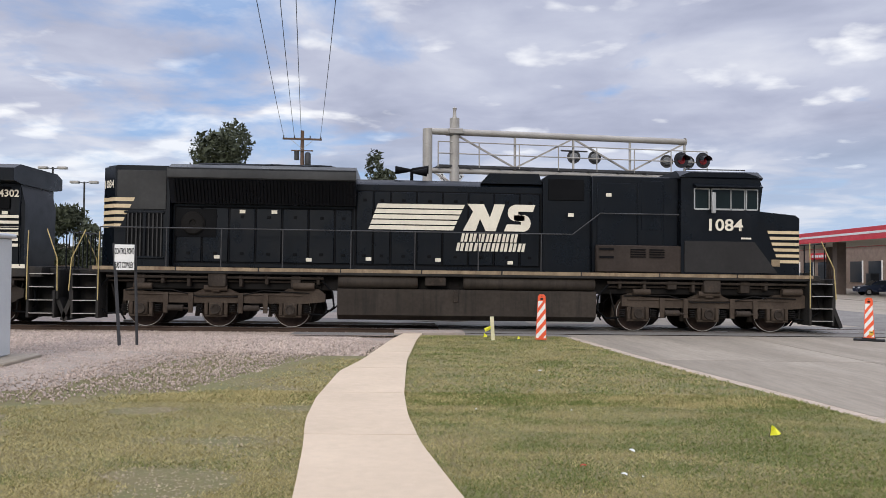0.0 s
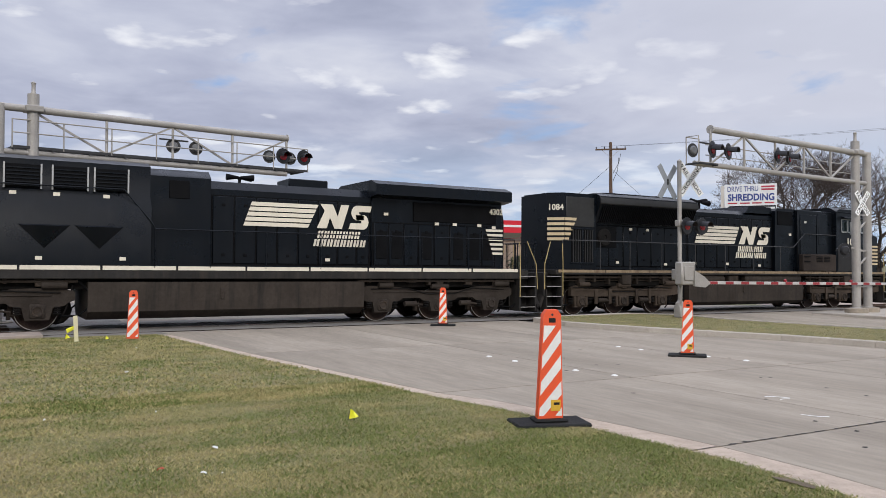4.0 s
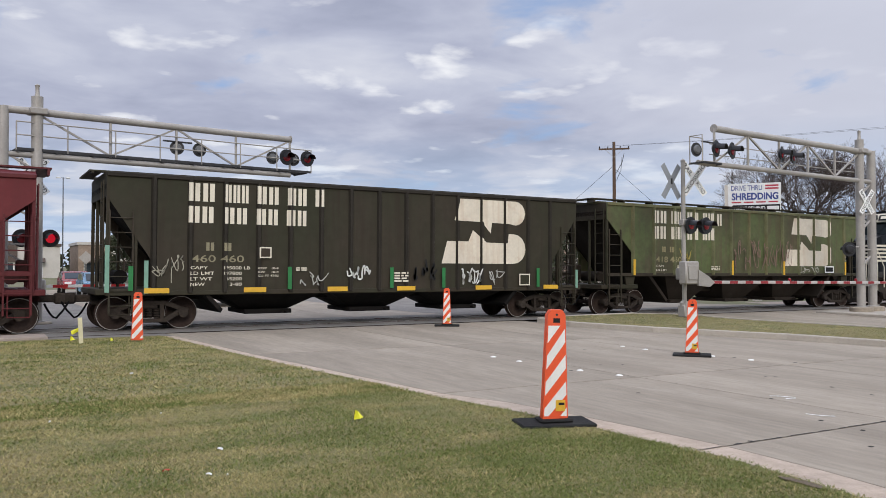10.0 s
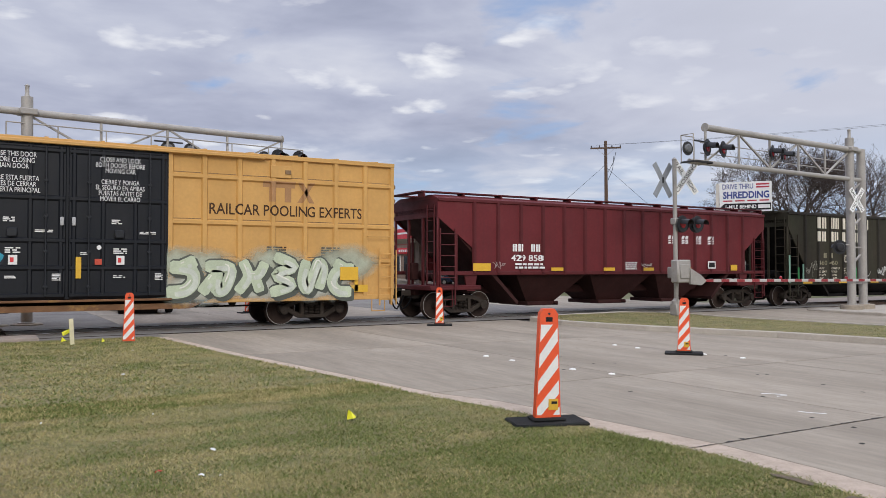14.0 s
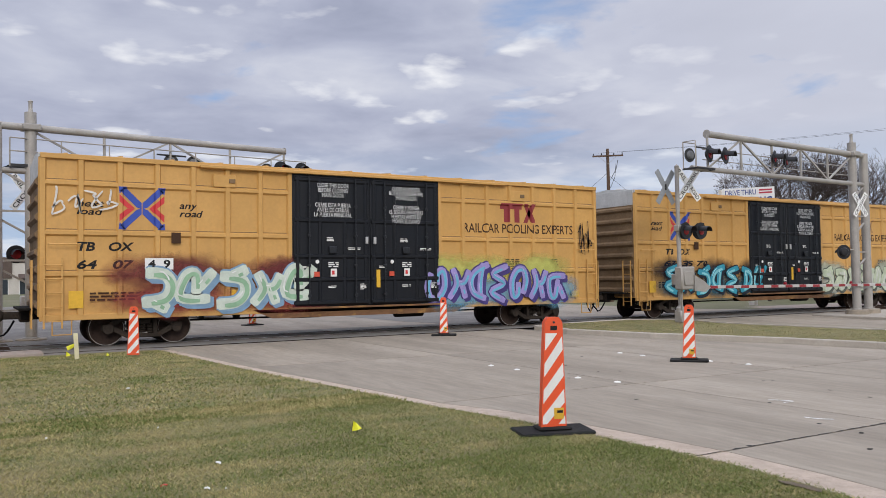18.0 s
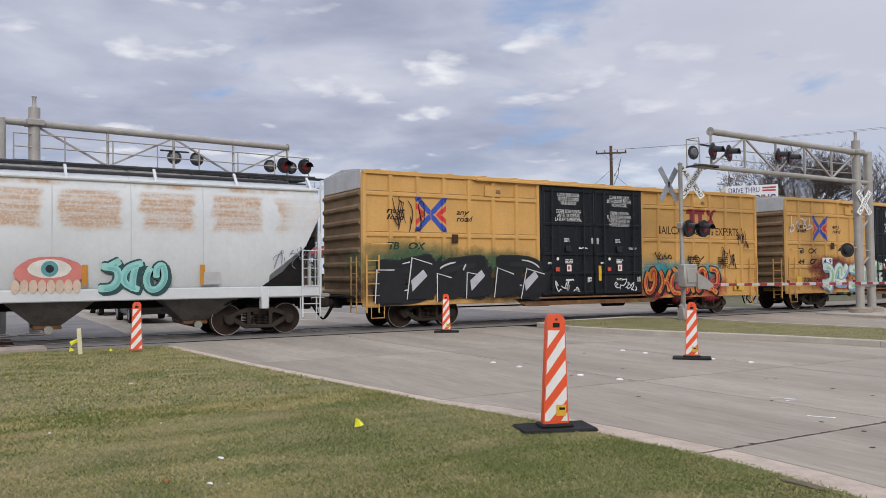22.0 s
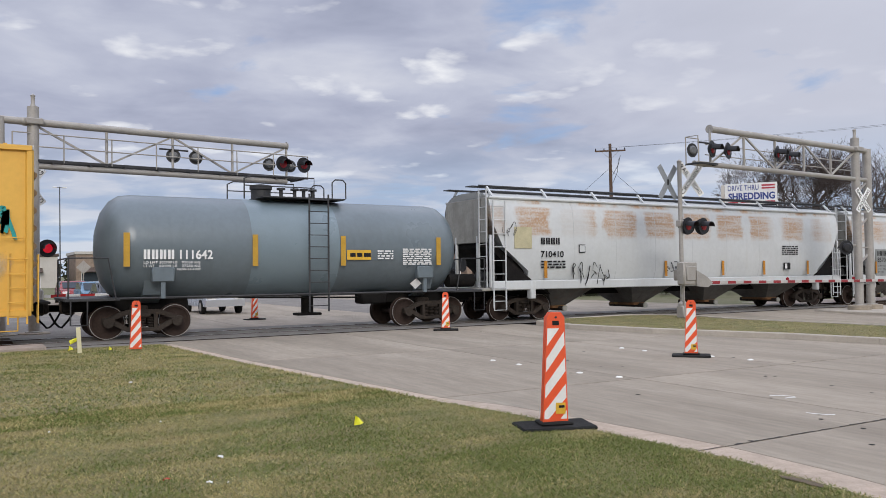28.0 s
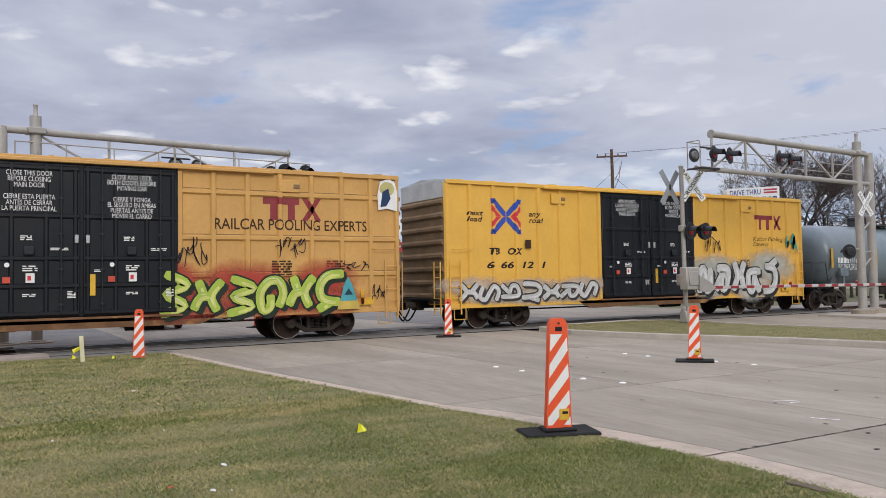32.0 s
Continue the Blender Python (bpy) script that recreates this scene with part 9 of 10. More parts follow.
        freight_truck(car, e * 4.55)
    for y in (-1.4, 1.4):
        part("side_pipe", Shape().tube((-5.3, y, 1.12), (5.3, y, 1.12), 0.035, 6), DARK_STEEL, car)
    part("air_reservoir", Shape().tube((5.2, -1.0, 1.45), (6.2, -1.0, 1.45), 0.22, 12), GRIME_DARK, car)
    part("bottom_outlet", Shape().tube((0.6, 0, 1.05), (0.6, 0, 0.5), 0.2, 10).box(0.2, 1.0, -0.25, 0.25, 0.42, 0.5, 0.02), GRIME_DARK, car)
    part("brake_gear", Shape().tube((-1.8, -0.6, 1.05), (2.6, -0.6, 0.95), 0.03, 6).box(2.1, 3.0, -0.9, -0.3, 0.75, 1.1, 0.05), GRIME_DARK, car)


make_tank()


# ---- locomotives ----
TAN_TRIM = surface("sill_trim", (0.34, 0.25, 0.15), rough=0.7, var=0.4, scale=3, streak=0.8, streak_col=(0.12, 0.07, 0.04))
BROWN_DUST = surface("brown_dusted_black", (0.048, 0.036, 0.029), rough=0.75, var=0.35, scale=0.9, streak=0.4, streak_col=(0.022, 0.018, 0.016), bump=0.08)
TRUCK_DUST = surface("dusty_truck_frame", (0.078, 0.058, 0.043), rough=0.85, var=0.4, scale=2.2, spots=0.4, spot_col=(0.045, 0.036, 0.03), spot_scale=4, bump=0.3, bscale=30)
TRUCK_DARK = surface("dark_truck_frame", (0.050, 0.040, 0.032), rough=0.85, var=0.4, scale=2.2, spots=0.4, spot_col=(0.028, 0.023, 0.02), spot_scale=4, bump=0.3, bscale=30)
TANK_DUST = surface("dusty_fuel_tank", (0.052, 0.041, 0.032), rough=0.7, var=0.35, scale=0.8, streak=0.8, streak_col=(0.012, 0.011, 0.010), bump=0.06)
DUSTY_BLACK = surface("dusted_black", (0.030, 0.030, 0.029), rough=0.6, var=0.3, scale=0.8, streak=0.5, streak_col=(0.014, 0.014, 0.015), bump=0.08, spec=0.3)
STRIPE_TAN = surface("aged_stripe", (0.66, 0.52, 0.32), rough=0.6, var=0.2, streak=0.25, streak_col=(0.4, 0.28, 0.16))
NOSE_DUST = surface("dusted_nose", (0.020, 0.018, 0.017), rough=0.6, var=0.3, scale=0.9, streak=0.4, streak_col=(0.010, 0.010, 0.011), spec=0.3)
HANDRAIL = surface("worn_cream_rail", (0.52, 0.40, 0.16), rough=0.6, var=0.3, scale=4)
WINDOW = surface("cab_glass", (0.010, 0.016, 0.016), rough=0.08, var=0.2, bump=0, spec=0.16)
ALU = surface("window_frame", (0.40, 0.40, 0.39), rough=0.4, metal=0.4, var=0.1)


def loco_truck(car, x, mat, cast=False):
    """A three-axle truck: a straight beam with hanging pedestals, or one deep casting."""
    axles = (-2.07, 0.0, 2.07)
    for sd in (-1, 1):
        y0, y1 = (-1.28, -1.1) if sd < 0 else (1.1, 1.28)
        yo = sd * 1.28
        if cast:
            fr = [(-2.95, 1.02), (-2.6, 1.14), (-1.5, 1.10), (-0.9, 0.98), (0.9, 0.98), (1.5, 1.10), (2.6, 1.14), (2.95, 1.02), (2.95, 0.80)]
            for d in reversed(axles):
                fr += [(d + 0.72, 0.74), (d + 0.62, 0.66), (d + 0.36, 0.62), (d + 0.28, 0.30), (d - 0.28, 0.30), (d - 0.36, 0.62), (d - 0.62, 0.66), (d - 0.72, 0.74)]
            fr += [(-2.95, 0.80)]
        else:
            fr = [(-2.55, 1.04), (-2.3, 1.12), (-1.9, 1.0), (-0.6, 0.98), (-0.35, 1.1), (0.35, 1.1), (0.6, 0.98), (1.75, 0.98), (2.0, 1.12), (2.85, 1.12), (3.05, 0.98), (3.05, 0.76), (2.5, 0.70), (1.6, 0.70), (0.5, 0.70), (-0.5, 0.70), (-1.6, 0.70), (-2.55, 0.74)]
        f = part("truck_frame", Shape().prism([(x + a, b) for a, b in fr], "y", y0, y1), mat, car, "dust-caked cast truck frame")
        part("frame_flange", Shape().box(x - 2.4, x + 2.4, min(yo, yo + sd * 0.035), max(yo, yo + sd * 0.035), 0.92, 0.96, 0.008), mat, f)
        for d in axles:
            box = part("journal_box", Shape().box(x + d - 0.19, x + d + 0.19, min(yo - sd * 0.1, yo + sd * 0.04), max(yo - sd * 0.1, yo + sd * 0.04), 0.34, 0.72, 0.04), mat, f)
            part("axle_cap", Shape().lathe([(0.0, sd * 0.02), (0.09, sd * 0.02), (0.10, sd * 0.045), (0.135, sd * 0.05), (0.145, sd * 0.02), (0.145, 0.0)], (x + d, yo + sd * 0.04, 0.53), "y", 14), GRIME, box)
            for q in (-0.46, 0.46):
                sp = Shape()
                for k in range(4):
                    sp.lathe([(0.06, 0.44 + k * 0.055), (0.1, 0.455 + k * 0.055), (0.1, 0.47 + k * 0.055), (0.06, 0.485 + k * 0.055)], (x + d + q, sd * 1.22, 0), "z", 10)
                tagged(part("spring", sp, GRIME_DARK, f), kind="stuff")
            if not cast:
                for q in (-0.27, 0.27):
                    part("pedestal", Shape().box(x + d + q - 0.055, x + d + q + 0.055, y0, y1, 0.36, 0.72, 0.02), mat, f)
                part("tie_bar", Shape().box(x + d - 0.32, x + d + 0.32, y0 + 0.02, y1 - 0.02, 0.31, 0.36, 0.01), mat, f)
        if not cast:
            for d in (-1.38, -0.69, 0.69, 1.38):
                part("brake_hanger", Shape().prism([(x + d - 0.07, 0.98), (x + d + 0.07, 0.98), (x + d + 0.06, 0.42), (x + d - 0.06, 0.42)], "y", min(yo, yo + sd * 0.06), max(yo, yo + sd * 0.06)), mat, f)
        for d in (-1.05, 1.05):
            part("brake_cylinder", Shape().tube((x + d - 0.26, sd * 1.33, 0.56), (x + d + 0.16, sd * 1.33, 0.56), 0.085, 10).tube((x + d + 0.1, sd * 1.33, 0.56), (x + d + 0.42, sd * 1.31, 0.52), 0.03, 6), GRIME, f)
        part("swing_hanger", Shape().box(x - 0.13, x + 0.13, min(sd * 1.2, sd * 1.38), max(sd * 1.2, sd * 1.38), 1.0, 1.32, 0.03).tube((x - 0.32, sd * 1.32, 1.12), (x + 0.32, sd * 1.32, 1.12), 0.085, 10), mat, f)
        part("damper", Shape().tube((x - 2.25, sd * 1.34, 1.16), (x - 1.75, sd * 1.34, 1.16), 0.09, 10).tube((x + 2.15, sd * 1.34, 1.2), (x + 2.75, sd * 1.34, 1.2), 0.1, 10), mat, f)
        part("air_line", Shape().pipe([(x - 2.5, sd * 1.31, 1.04), (x - 1.2, sd * 1.32, 1.06), (x - 0.5, sd * 1.32, 0.88), (x + 0.6, sd * 1.32, 0.88), (x + 1.3, sd * 1.32, 1.06), (x + 2.6, sd * 1.31, 1.0)], 0.018, 5), GRIME_DARK, f)
        for e in (-1, 1):
            part("sand_pipe", Shape().pipe([(x + e * 2.9, sd * 1.2, 1.2), (x + e * 2.75, sd * 1.2, 0.6), (x + e * 2.6, sd * 0.95, 0.2)], 0.025, 6), GRIME_DARK, f)
            part("cable", Shape().pipe([(x + e * 2.9, sd * 1.3, 1.42), (x + e * 3.25, sd * 1.33, 1.05), (x + e * 3.3, sd * 1.3, 0.62), (x + e * 3.0, sd * 1.2, 0.38), (x + e * 2.6, sd * 1.1, 0.4)], 0.03, 6), GRILLE, car)
    for d in axles:
        part("traction_motor", Shape().lathe([(0.0, -0.55), (0.36, -0.55), (0.40, -0.45), (0.40, 0.45), (0.36, 0.55), (0.0, 0.55)], (x + d + 0.5, 0, 0.52), "y", 12), GRIME_DARK, car)
        for sd in (-1, 1):
            part("brake_shoe", Shape().prism([(x + d - 0.68, 0.3), (x + d - 0.58, 0.3), (x + d - 0.54, 0.75), (x + d - 0.64, 0.75)], "y", min(sd * 0.7, sd * 0.85), max(sd * 0.7, sd * 0.85)), GRIME, car)
            part("brake_rod", Shape().tube((x + d - 0.62, sd * 1.0, 0.42), (x + d + 0.62, sd * 1.0, 0.40), 0.025, 6), GRIME, car)
    part("truck_core", Shape().box(x - 2.3, x + 2.3, -0.55, 0.55, 0.55, 1.15, 0.05), GRIME_DARK, car)
    for d in axles:
        wheelset(car, x + d, 0.53)


def handrail(car, xs, y, z0, z1, mat):
    part("handrail", Shape().tube((xs[0], y, z1), (xs[-1], y, z1), 0.02, 6), mat, car)
    for x in xs:
        part("stanchion", Shape().tube((x, y, z0), (x, y, z1 + 0.01), 0.018, 6), mat, car)


def end_steps(car, x, d, trim):
    """Corner steps, end platform and plough at one end; d points outwards."""
    for sd in (-1, 1):
        st = part("step_well", Shape().box(min(x, x + d * 0.08), max(x, x + d * 0.08), min(sd * 0.95, sd * 1.52), max(sd * 0.95, sd * 1.52), 0.25, 1.62, 0.01).box(x + d * 0.35 - 0.4, x + d * 0.35 + 0.4, min(sd * 0.93, sd * 0.98), max(sd * 0.93, sd * 0.98), 0.25, 1.62).box(min(x + d * 0.70, x + d * 0.76), max(x + d * 0.70, x + d * 0.76), min(sd * 0.95, sd * 1.50), max(sd * 0.95, sd * 1.50), 0.25, 1.0), BLACK_DULL, car, "black step well")
        for k in range(4):
            z = 0.36 + k * 0.36
            part("tread", Shape().box(min(x + d * 0.06, x + d * 0.72), max(x + d * 0.06, x + d * 0.72), min(sd * 1.0, sd * 1.5), max(sd * 1.0, sd * 1.5), z, z + 0.03, 0.005), BLACK_DULL, st)
            part("tread_edge", Shape().box(min(x + d * 0.06, x + d * 0.72), max(x + d * 0.06, x + d * 0.72), min(sd * 1.50, sd * 1.515), max(sd * 1.50, sd * 1.515), z + 0.008, z + 0.026), TREAD, st, "worn bright tread edge")
        part("grab_rail", Shape().pipe([(x + d * 0.02, sd * 1.54, 0.75), (x + d * 0.02, sd * 1.54, 1.9), (x + d * 0.02, sd * 1.5, 2.65)], 0.016, 6), trim, car, "painted grab rail")
        part("grab_rail", Shape().pipe([(x + d * 0.82, sd * 1.5, 1.0), (x + d * 0.78, sd * 1.45, 1.9), (x + d * 0.45, sd * 1.35, 2.7)], 0.016, 6), trim, car, "painted grab rail")
    part("end_platform", Shape().box(min(x - d * 0.6, x + d * 0.85), max(x - d * 0.6, x + d * 0.85), -1.0, 1.0, 1.45, 1.60, 0.02), BLACK_DULL, car)
    part("end_plate", Shape().box(min(x + d * 0.74, x + d * 0.84), max(x + d * 0.74, x + d * 0.84), -1.45, 1.45, 0.75, 1.6, 0.02), BLACK_DULL, car)
    part("plough", Shape().prism([(x + d * 0.72, 0.80), (x + d * 0.84, 0.80), (x + d * 1.08, 0.2), (x + d * 0.98, 0.16)], "y", -1.4, 1.4), BLACK_DULL, car)
    part("coupler", Shape().box(min(x + d * 0.7, x + d * 1.35), max(x + d * 0.7, x + d * 1.35), -0.12, 0.12, 0.74, 0.98, 0.04).box(min(x + d * 1.2, x + d * 1.55), max(x + d * 1.2, x + d * 1.55), -0.19, 0.19, 0.68, 1.04, 0.05), GRIME, car)
    for y in (-0.7, -0.5, 0.5, 0.7):
        part("air_hose", Shape().pipe([(x + d * 0.86, y, 1.0), (x + d * 1.05, y, 0.8), (x + d * 1.2, y * 0.9, 0.45), (x + d * 1.42, y * 0.8, 0.42)], 0.025, 6), GRILLE, car)
    for y in (-0.9, -0.3, 0.3, 0.9):
        part("stanchion", Shape().tube((x + d * 0.8, y, 1.6), (x + d * 0.8, y, 2.65), 0.02, 6), BLACK, car)
    part("handrail", Shape().tube((x + d * 0.8, -0.95, 2.65), (x + d * 0.8, 0.95, 2.65), 0.02, 6), BLACK, car)


def stripe_emblem(car, s0, s1, b0, b1, z0, z1, y, mat):
    """Five speed stripes running into two slanted blocks."""
    h = z1 - z0
    for k in range(5):
        zz = z0 + k * h / 5
        o = k * h / 5 * 0.35
        e = s1 - 0.30 + k * 0.07
        part("stripe", Shape().flat([(s0 + o, y, zz), (e, y, zz), (e + 0.06, y, zz + h / 5 - 0.035), (s0 + o + 0.05, y, zz + h / 5 - 0.035)]), mat, car, angle=0)
    w = b1 - b0
    arc = lambda cx, cz, rx, rz, t0, t1: [(cx + rx * math.cos(radians(t0 + (t1 - t0) * i / 6)), cz + rz * math.sin(radians(t0 + (t1 - t0) * i / 6))) for i in range(7)]
    shapes = [
        [(-0.02, 0.0), (0.16, 0.0), (0.22, 0.45), (0.30, 0.0), (0.44, 0.0), (0.57, 1.0), (0.42, 1.0), (0.36, 0.50), (0.27, 1.0), (0.04, 1.0), (0.12, 0.72), (0.06, 0.40)],
        [(0.56, 0.0), (0.84, 0.0)] + arc(0.84, 0.31, 0.10, 0.31, -80, 80) + [(0.70, 0.60), (0.70, 0.42), (0.80, 0.36), (0.80, 0.26), (0.60, 0.26)],
        [(1.0, 1.0), (0.74, 1.0)] + arc(0.72, 0.69, 0.11, 0.31, 100, 260) + [(0.85, 0.40), (0.85, 0.58), (0.76, 0.64), (0.76, 0.74), (0.97, 0.74)],
    ]
    for pts in shapes:
        part("emblem", Shape().flat([(b0 + p * w, y, z0 + q * h) for p, q in pts]), mat, car, angle=0)


def end_stripes(car, xa, xb, y, z0, n, mat, step=0.17, d=1):
    for k in range(n):
        z = z0 + k * step
        o = d * k * step * 0.35
        part("stripe", Shape().flat([(xa, y, z), (xb + o, y, z), (xb + o + d * 0.03, y, z + step * 0.52), (xa, y, z + step * 0.52)]), mat, car, angle=0)


def doors_row(car, xs, y, z0, z1, mat):
    # black backing colours in the shade of the gaps between doors
    part("door_recess", Shape().box(xs[0] - 0.03, xs[-1] + 0.03, y - 0.012, y + 0.01, z0 - 0.035, z1 + 0.035), GRILLE, car)
    for a, b in zip(xs, xs[1:]):
        d = part("hood_door", Shape().box(a + 0.02, b - 0.02, y - 0.035, y + 0.02, z0, z1, 0.018), mat, car)
        for z in (z0 + 0.25, z1 - 0.25):
            part("latch", Shape().box((a + b) / 2 - 0.05, (a + b) / 2 + 0.05, y - 0.055, y - 0.03, z - 0.04, z + 0.04, 0.008), GRILLE, d)


def make_lead_locomotive():
    car = vehicle("locomotive", "black diesel locomotive with white stripes and emblem, dusty below", "locomotive", 113.25)
    part("frame", Shape().box(-10.5, 10.3, -1.5, 1.5, 1.52, 1.70, 0.02), BLACK_DULL, car)
    part("underframe", Shape().box(-9.6, 9.4, -1.12, 1.12, 1.08, 1.52, 0.03), GRIME_DARK, car, "dark underframe girders")
    for i in range(26):
        a = -9.3 + i * 0.72
        if not -3.8 < a < 4.2:
            part("bracket", Shape().box(a, a + 0.10 + 0.18 * (i % 3 == 0), -1.36, -1.1, 1.16 + 0.08 * (i % 2), 1.50, 0.02), GRIME, car)
    for sd in (-1, 1):
        for i in range(9):
            a = -10.4 + i * 2.28
            part("sill_trim", Shape().box(a, a + 2.24, min(sd * 1.5, sd * 1.512), max(sd * 1.5, sd * 1.512), 1.60, 1.70), TAN_TRIM, car, "worn tan sill stripe")
    H = 0.98
    # rear end and radiator
    part("rear_hood", Shape().prism([(-8.4, -1.25), (-9.92, -1.25), (-10.37, -0.8), (-10.37, 0.8), (-9.92, 1.25), (-8.4, 1.25)], "z", 1.7, 4.5), BLACK, car)
    part("hood_roof", Shape().prism([(-8.4, -1.15), (-9.88, -1.15), (-10.28, -0.75), (-10.28, 0.75), (-9.88, 1.15), (-8.4, 1.15)], "z", 4.5, 4.55), BLACK, car)
    part("radiator_hood", Shape().box(-8.4, -3.28, -H, H, 1.7, 3.6, 0.02), BLACK, car)
    rad = Shape()
    prof = [(-1.18, 3.5), (-1.48, 4.15), (-1.52, 4.2), (-1.52, 4.46), (-1.2, 4.60), (1.2, 4.60), (1.52, 4.46), (1.52, 4.2), (1.48, 4.15), (1.18, 3.5)]
    part("radiator", rad.prism(prof, "x", -8.4, -3.2), BLACK, car, "flared radiator housing")
    gr = Shape()
    for i in range(52):
        x = -8.25 + i * 0.097
        gr.add([(x, -1.19, 3.52), (x + 0.04, -1.19, 3.52), (x + 0.04, -1.485, 4.13), (x, -1.485, 4.13), (x, -1.23, 3.50), (x + 0.04, -1.23, 3.50), (x + 0.04, -1.525, 4.11), (x, -1.525, 4.11)], [(4, 5, 6, 7), (0, 1, 5, 4), (2, 3, 7, 6), (1, 2, 6, 5), (0, 3, 7, 4)])
    tagged(part("radiator_grille", gr, GRILLE, car, "black slatted radiator grille"), kind="stuff")
    part("radiator_lip", Shape().prism([(-1.53, 4.17), (-1.56, 4.20), (-1.56, 4.33), (-1.50, 4.48), (-1.47, 4.47), (-1.50, 4.18)], "x", -8.42, -3.18), DUSTY_BLACK, car, "dusty grey lip over the radiator")
    part("roof_fan", Shape().box(-7.7, -3.9, -1.05, 1.05, 4.60, 4.67, 0.03), BLACK, car)
    for x in (-6.9, -5.6, -4.4):
        part("roof_fan", Shape().lathe([(0.0, 0.0), (0.55, 0.0), (0.55, 0.08), (0.0, 0.08)], (x, 0, 4.66), "z", 18), BLACK, car)
    # engine hood
    part("engine_hood", Shape().prism([(-H, 1.7), (-H, 4.15), (-0.75, 4.32), (0.75, 4.32), (H, 4.15), (H, 1.7)], "x", -3.28, 2.2), BLACK, car)
    part("exhaust_hump", Shape().prism([(0.4, 4.25), (0.65, 4.55), (2.1, 4.55), (2.2, 4.25)], "y", -1.0, 1.0), BLACK, car)
    doors_row(car, [-8.3, -7.55, -6.8, -6.05, -5.3, -4.55, -3.8, -3.3], -H - 0.0, 1.85, 3.4, BLACK)
    doors_row(car, [-3.2, -2.7, -2.2, -1.45, -0.7, 0.05, 0.8, 1.55, 2.15], -H, 1.85, 3.95, BLACK)
    part("dynamic_brake_block", Shape().prism([(2.2, 1.7), (3.6, 1.7), (3.6, 4.52), (2.35, 4.52), (2.2, 4.4)], "y", -1.15, 1.15), BLACK, car)
    part("intake_grille", Shape().box(2.35, 3.4, -1.18, -1.14, 3.78, 4.4, 0.01), GRILLE, car, "dark intake grille")
    part("equipment_hood", Shape().box(3.6, 6.15, -1.3, 1.3, 1.7, 4.50, 0.03), BLACK, car)
    for a, b in ((3.75, 4.9), (4.95, 5.7)):
        part("hood_door", Shape().box(a, b, -1.33, -1.29, 2.5, 4.3, 0.01), BLACK, car)
    part("hood_door", Shape().box(5.05, 5.65, -1.34, -1.3, 2.95, 4.38, 0.01), BLACK, car)
    part("battery_box", Shape().box(3.7, 6.2, -1.5, -1.25, 1.72, 2.5, 0.03), BROWN_DUST, car, "brown dusted battery box")
    for x in (4.9, 5.45):
        for k in range(4):
            part("louvre", Shape().box(x - 0.22, x + 0.22, -1.53, -1.49, 2.15 + k * 0.07, 2.18 + k * 0.07), GRILLE, car)
    # no opening is cut: a black sheet gives the dark behind the bars
    part("cage_opening", Shape().box(-9.60, -8.58, -1.262, -1.24, 1.98, 3.22), GRILLE, car, "black sheet for the dark inside the cage")
    for z in (1.95, 3.22):
        part("cage_frame", Shape().box(-9.64, -8.54, -1.31, -1.25, z - 0.03, z + 0.03, 0.012), BLACK, car)
    for i in range(9):
        part("cage_bar", Shape().box(-9.55 + i * 0.115, -9.515 + i * 0.115, -1.30, -1.265, 1.98, 3.22), DUSTY_BLACK, car)
    part("cage_frame", Shape().box(-9.12, -9.04, -1.31, -1.25, 1.98, 3.22, 0.012), BLACK, car)
    part("rear_panel", Shape().box(-9.86, -8.5, -1.275, -1.245, 3.30, 4.40, 0.015), DUSTY_BLACK, car, "dusty upper side panel")
    # black sheet on the hood side paints the recess's shade
    part("blower_recess", Shape().box(-8.30, -7.15, -H - 0.05, -H + 0.01, 2.55, 3.36, 0.01), GRILLE, car, "black sheet for the shaded blower recess")
    part("blower_housing", Shape().lathe([(0.0, -0.05), (0.08, -0.05), (0.10, -0.09), (0.30, -0.09), (0.34, -0.05), (0.34, 0.03)], (-7.80, -H - 0.03, 2.95), "y", 20), GRIME_DARK, car, "round blower housing")
    # cab
    part("cab", Shape().prism([(6.15, 1.7), (8.35, 1.7), (8.35, 2.6), (8.55, 4.2), (8.45, 4.54), (8.1, 4.64), (6.4, 4.64), (6.15, 4.54)], "y", -1.52, 1.52), BLACK, car)
    part("cab_roof", Shape().prism([(-1.56, 4.50), (-1.2, 4.71), (1.2, 4.71), (1.56, 4.50), (1.5, 4.44), (-1.5, 4.44)], "x", 6.1, 8.55), BLACK, car)
    part("sun_visor", Shape().prism([(-1.52, 4.32), (-1.78, 4.22), (-1.78, 4.19), (-1.52, 4.26)], "x", 6.5, 8.45), BLACK, car)
    for a, b in ((6.55, 6.95), (7.05, 7.6), (7.62, 8.0), (8.08, 8.38)):
        w = part("cab_window", Shape().box(a, b, -1.535, -1.5, 3.60, 4.14, 0.005), WINDOW, car, "dark cab window")
        part("window_frame", Shape().box(a - 0.03, a, -1.55, -1.51, 3.57, 4.17).box(b, b + 0.03, -1.55, -1.51, 3.57, 4.17).box(a, b, -1.55, -1.51, 3.55, 3.6).box(a, b, -1.55, -1.51, 4.14, 4.18), ALU, w)
    part("mirror", Shape().box(6.98, 7.1, -1.72, -1.66, 3.45, 4.05, 0.015), ALU, car, "bright side mirror")
    part("windscreen", Shape().prism([(8.40, 3.35), (8.51, 3.4), (8.55, 4.1), (8.48, 4.15)], "y", -1.2, 1.2), WINDOW, car)
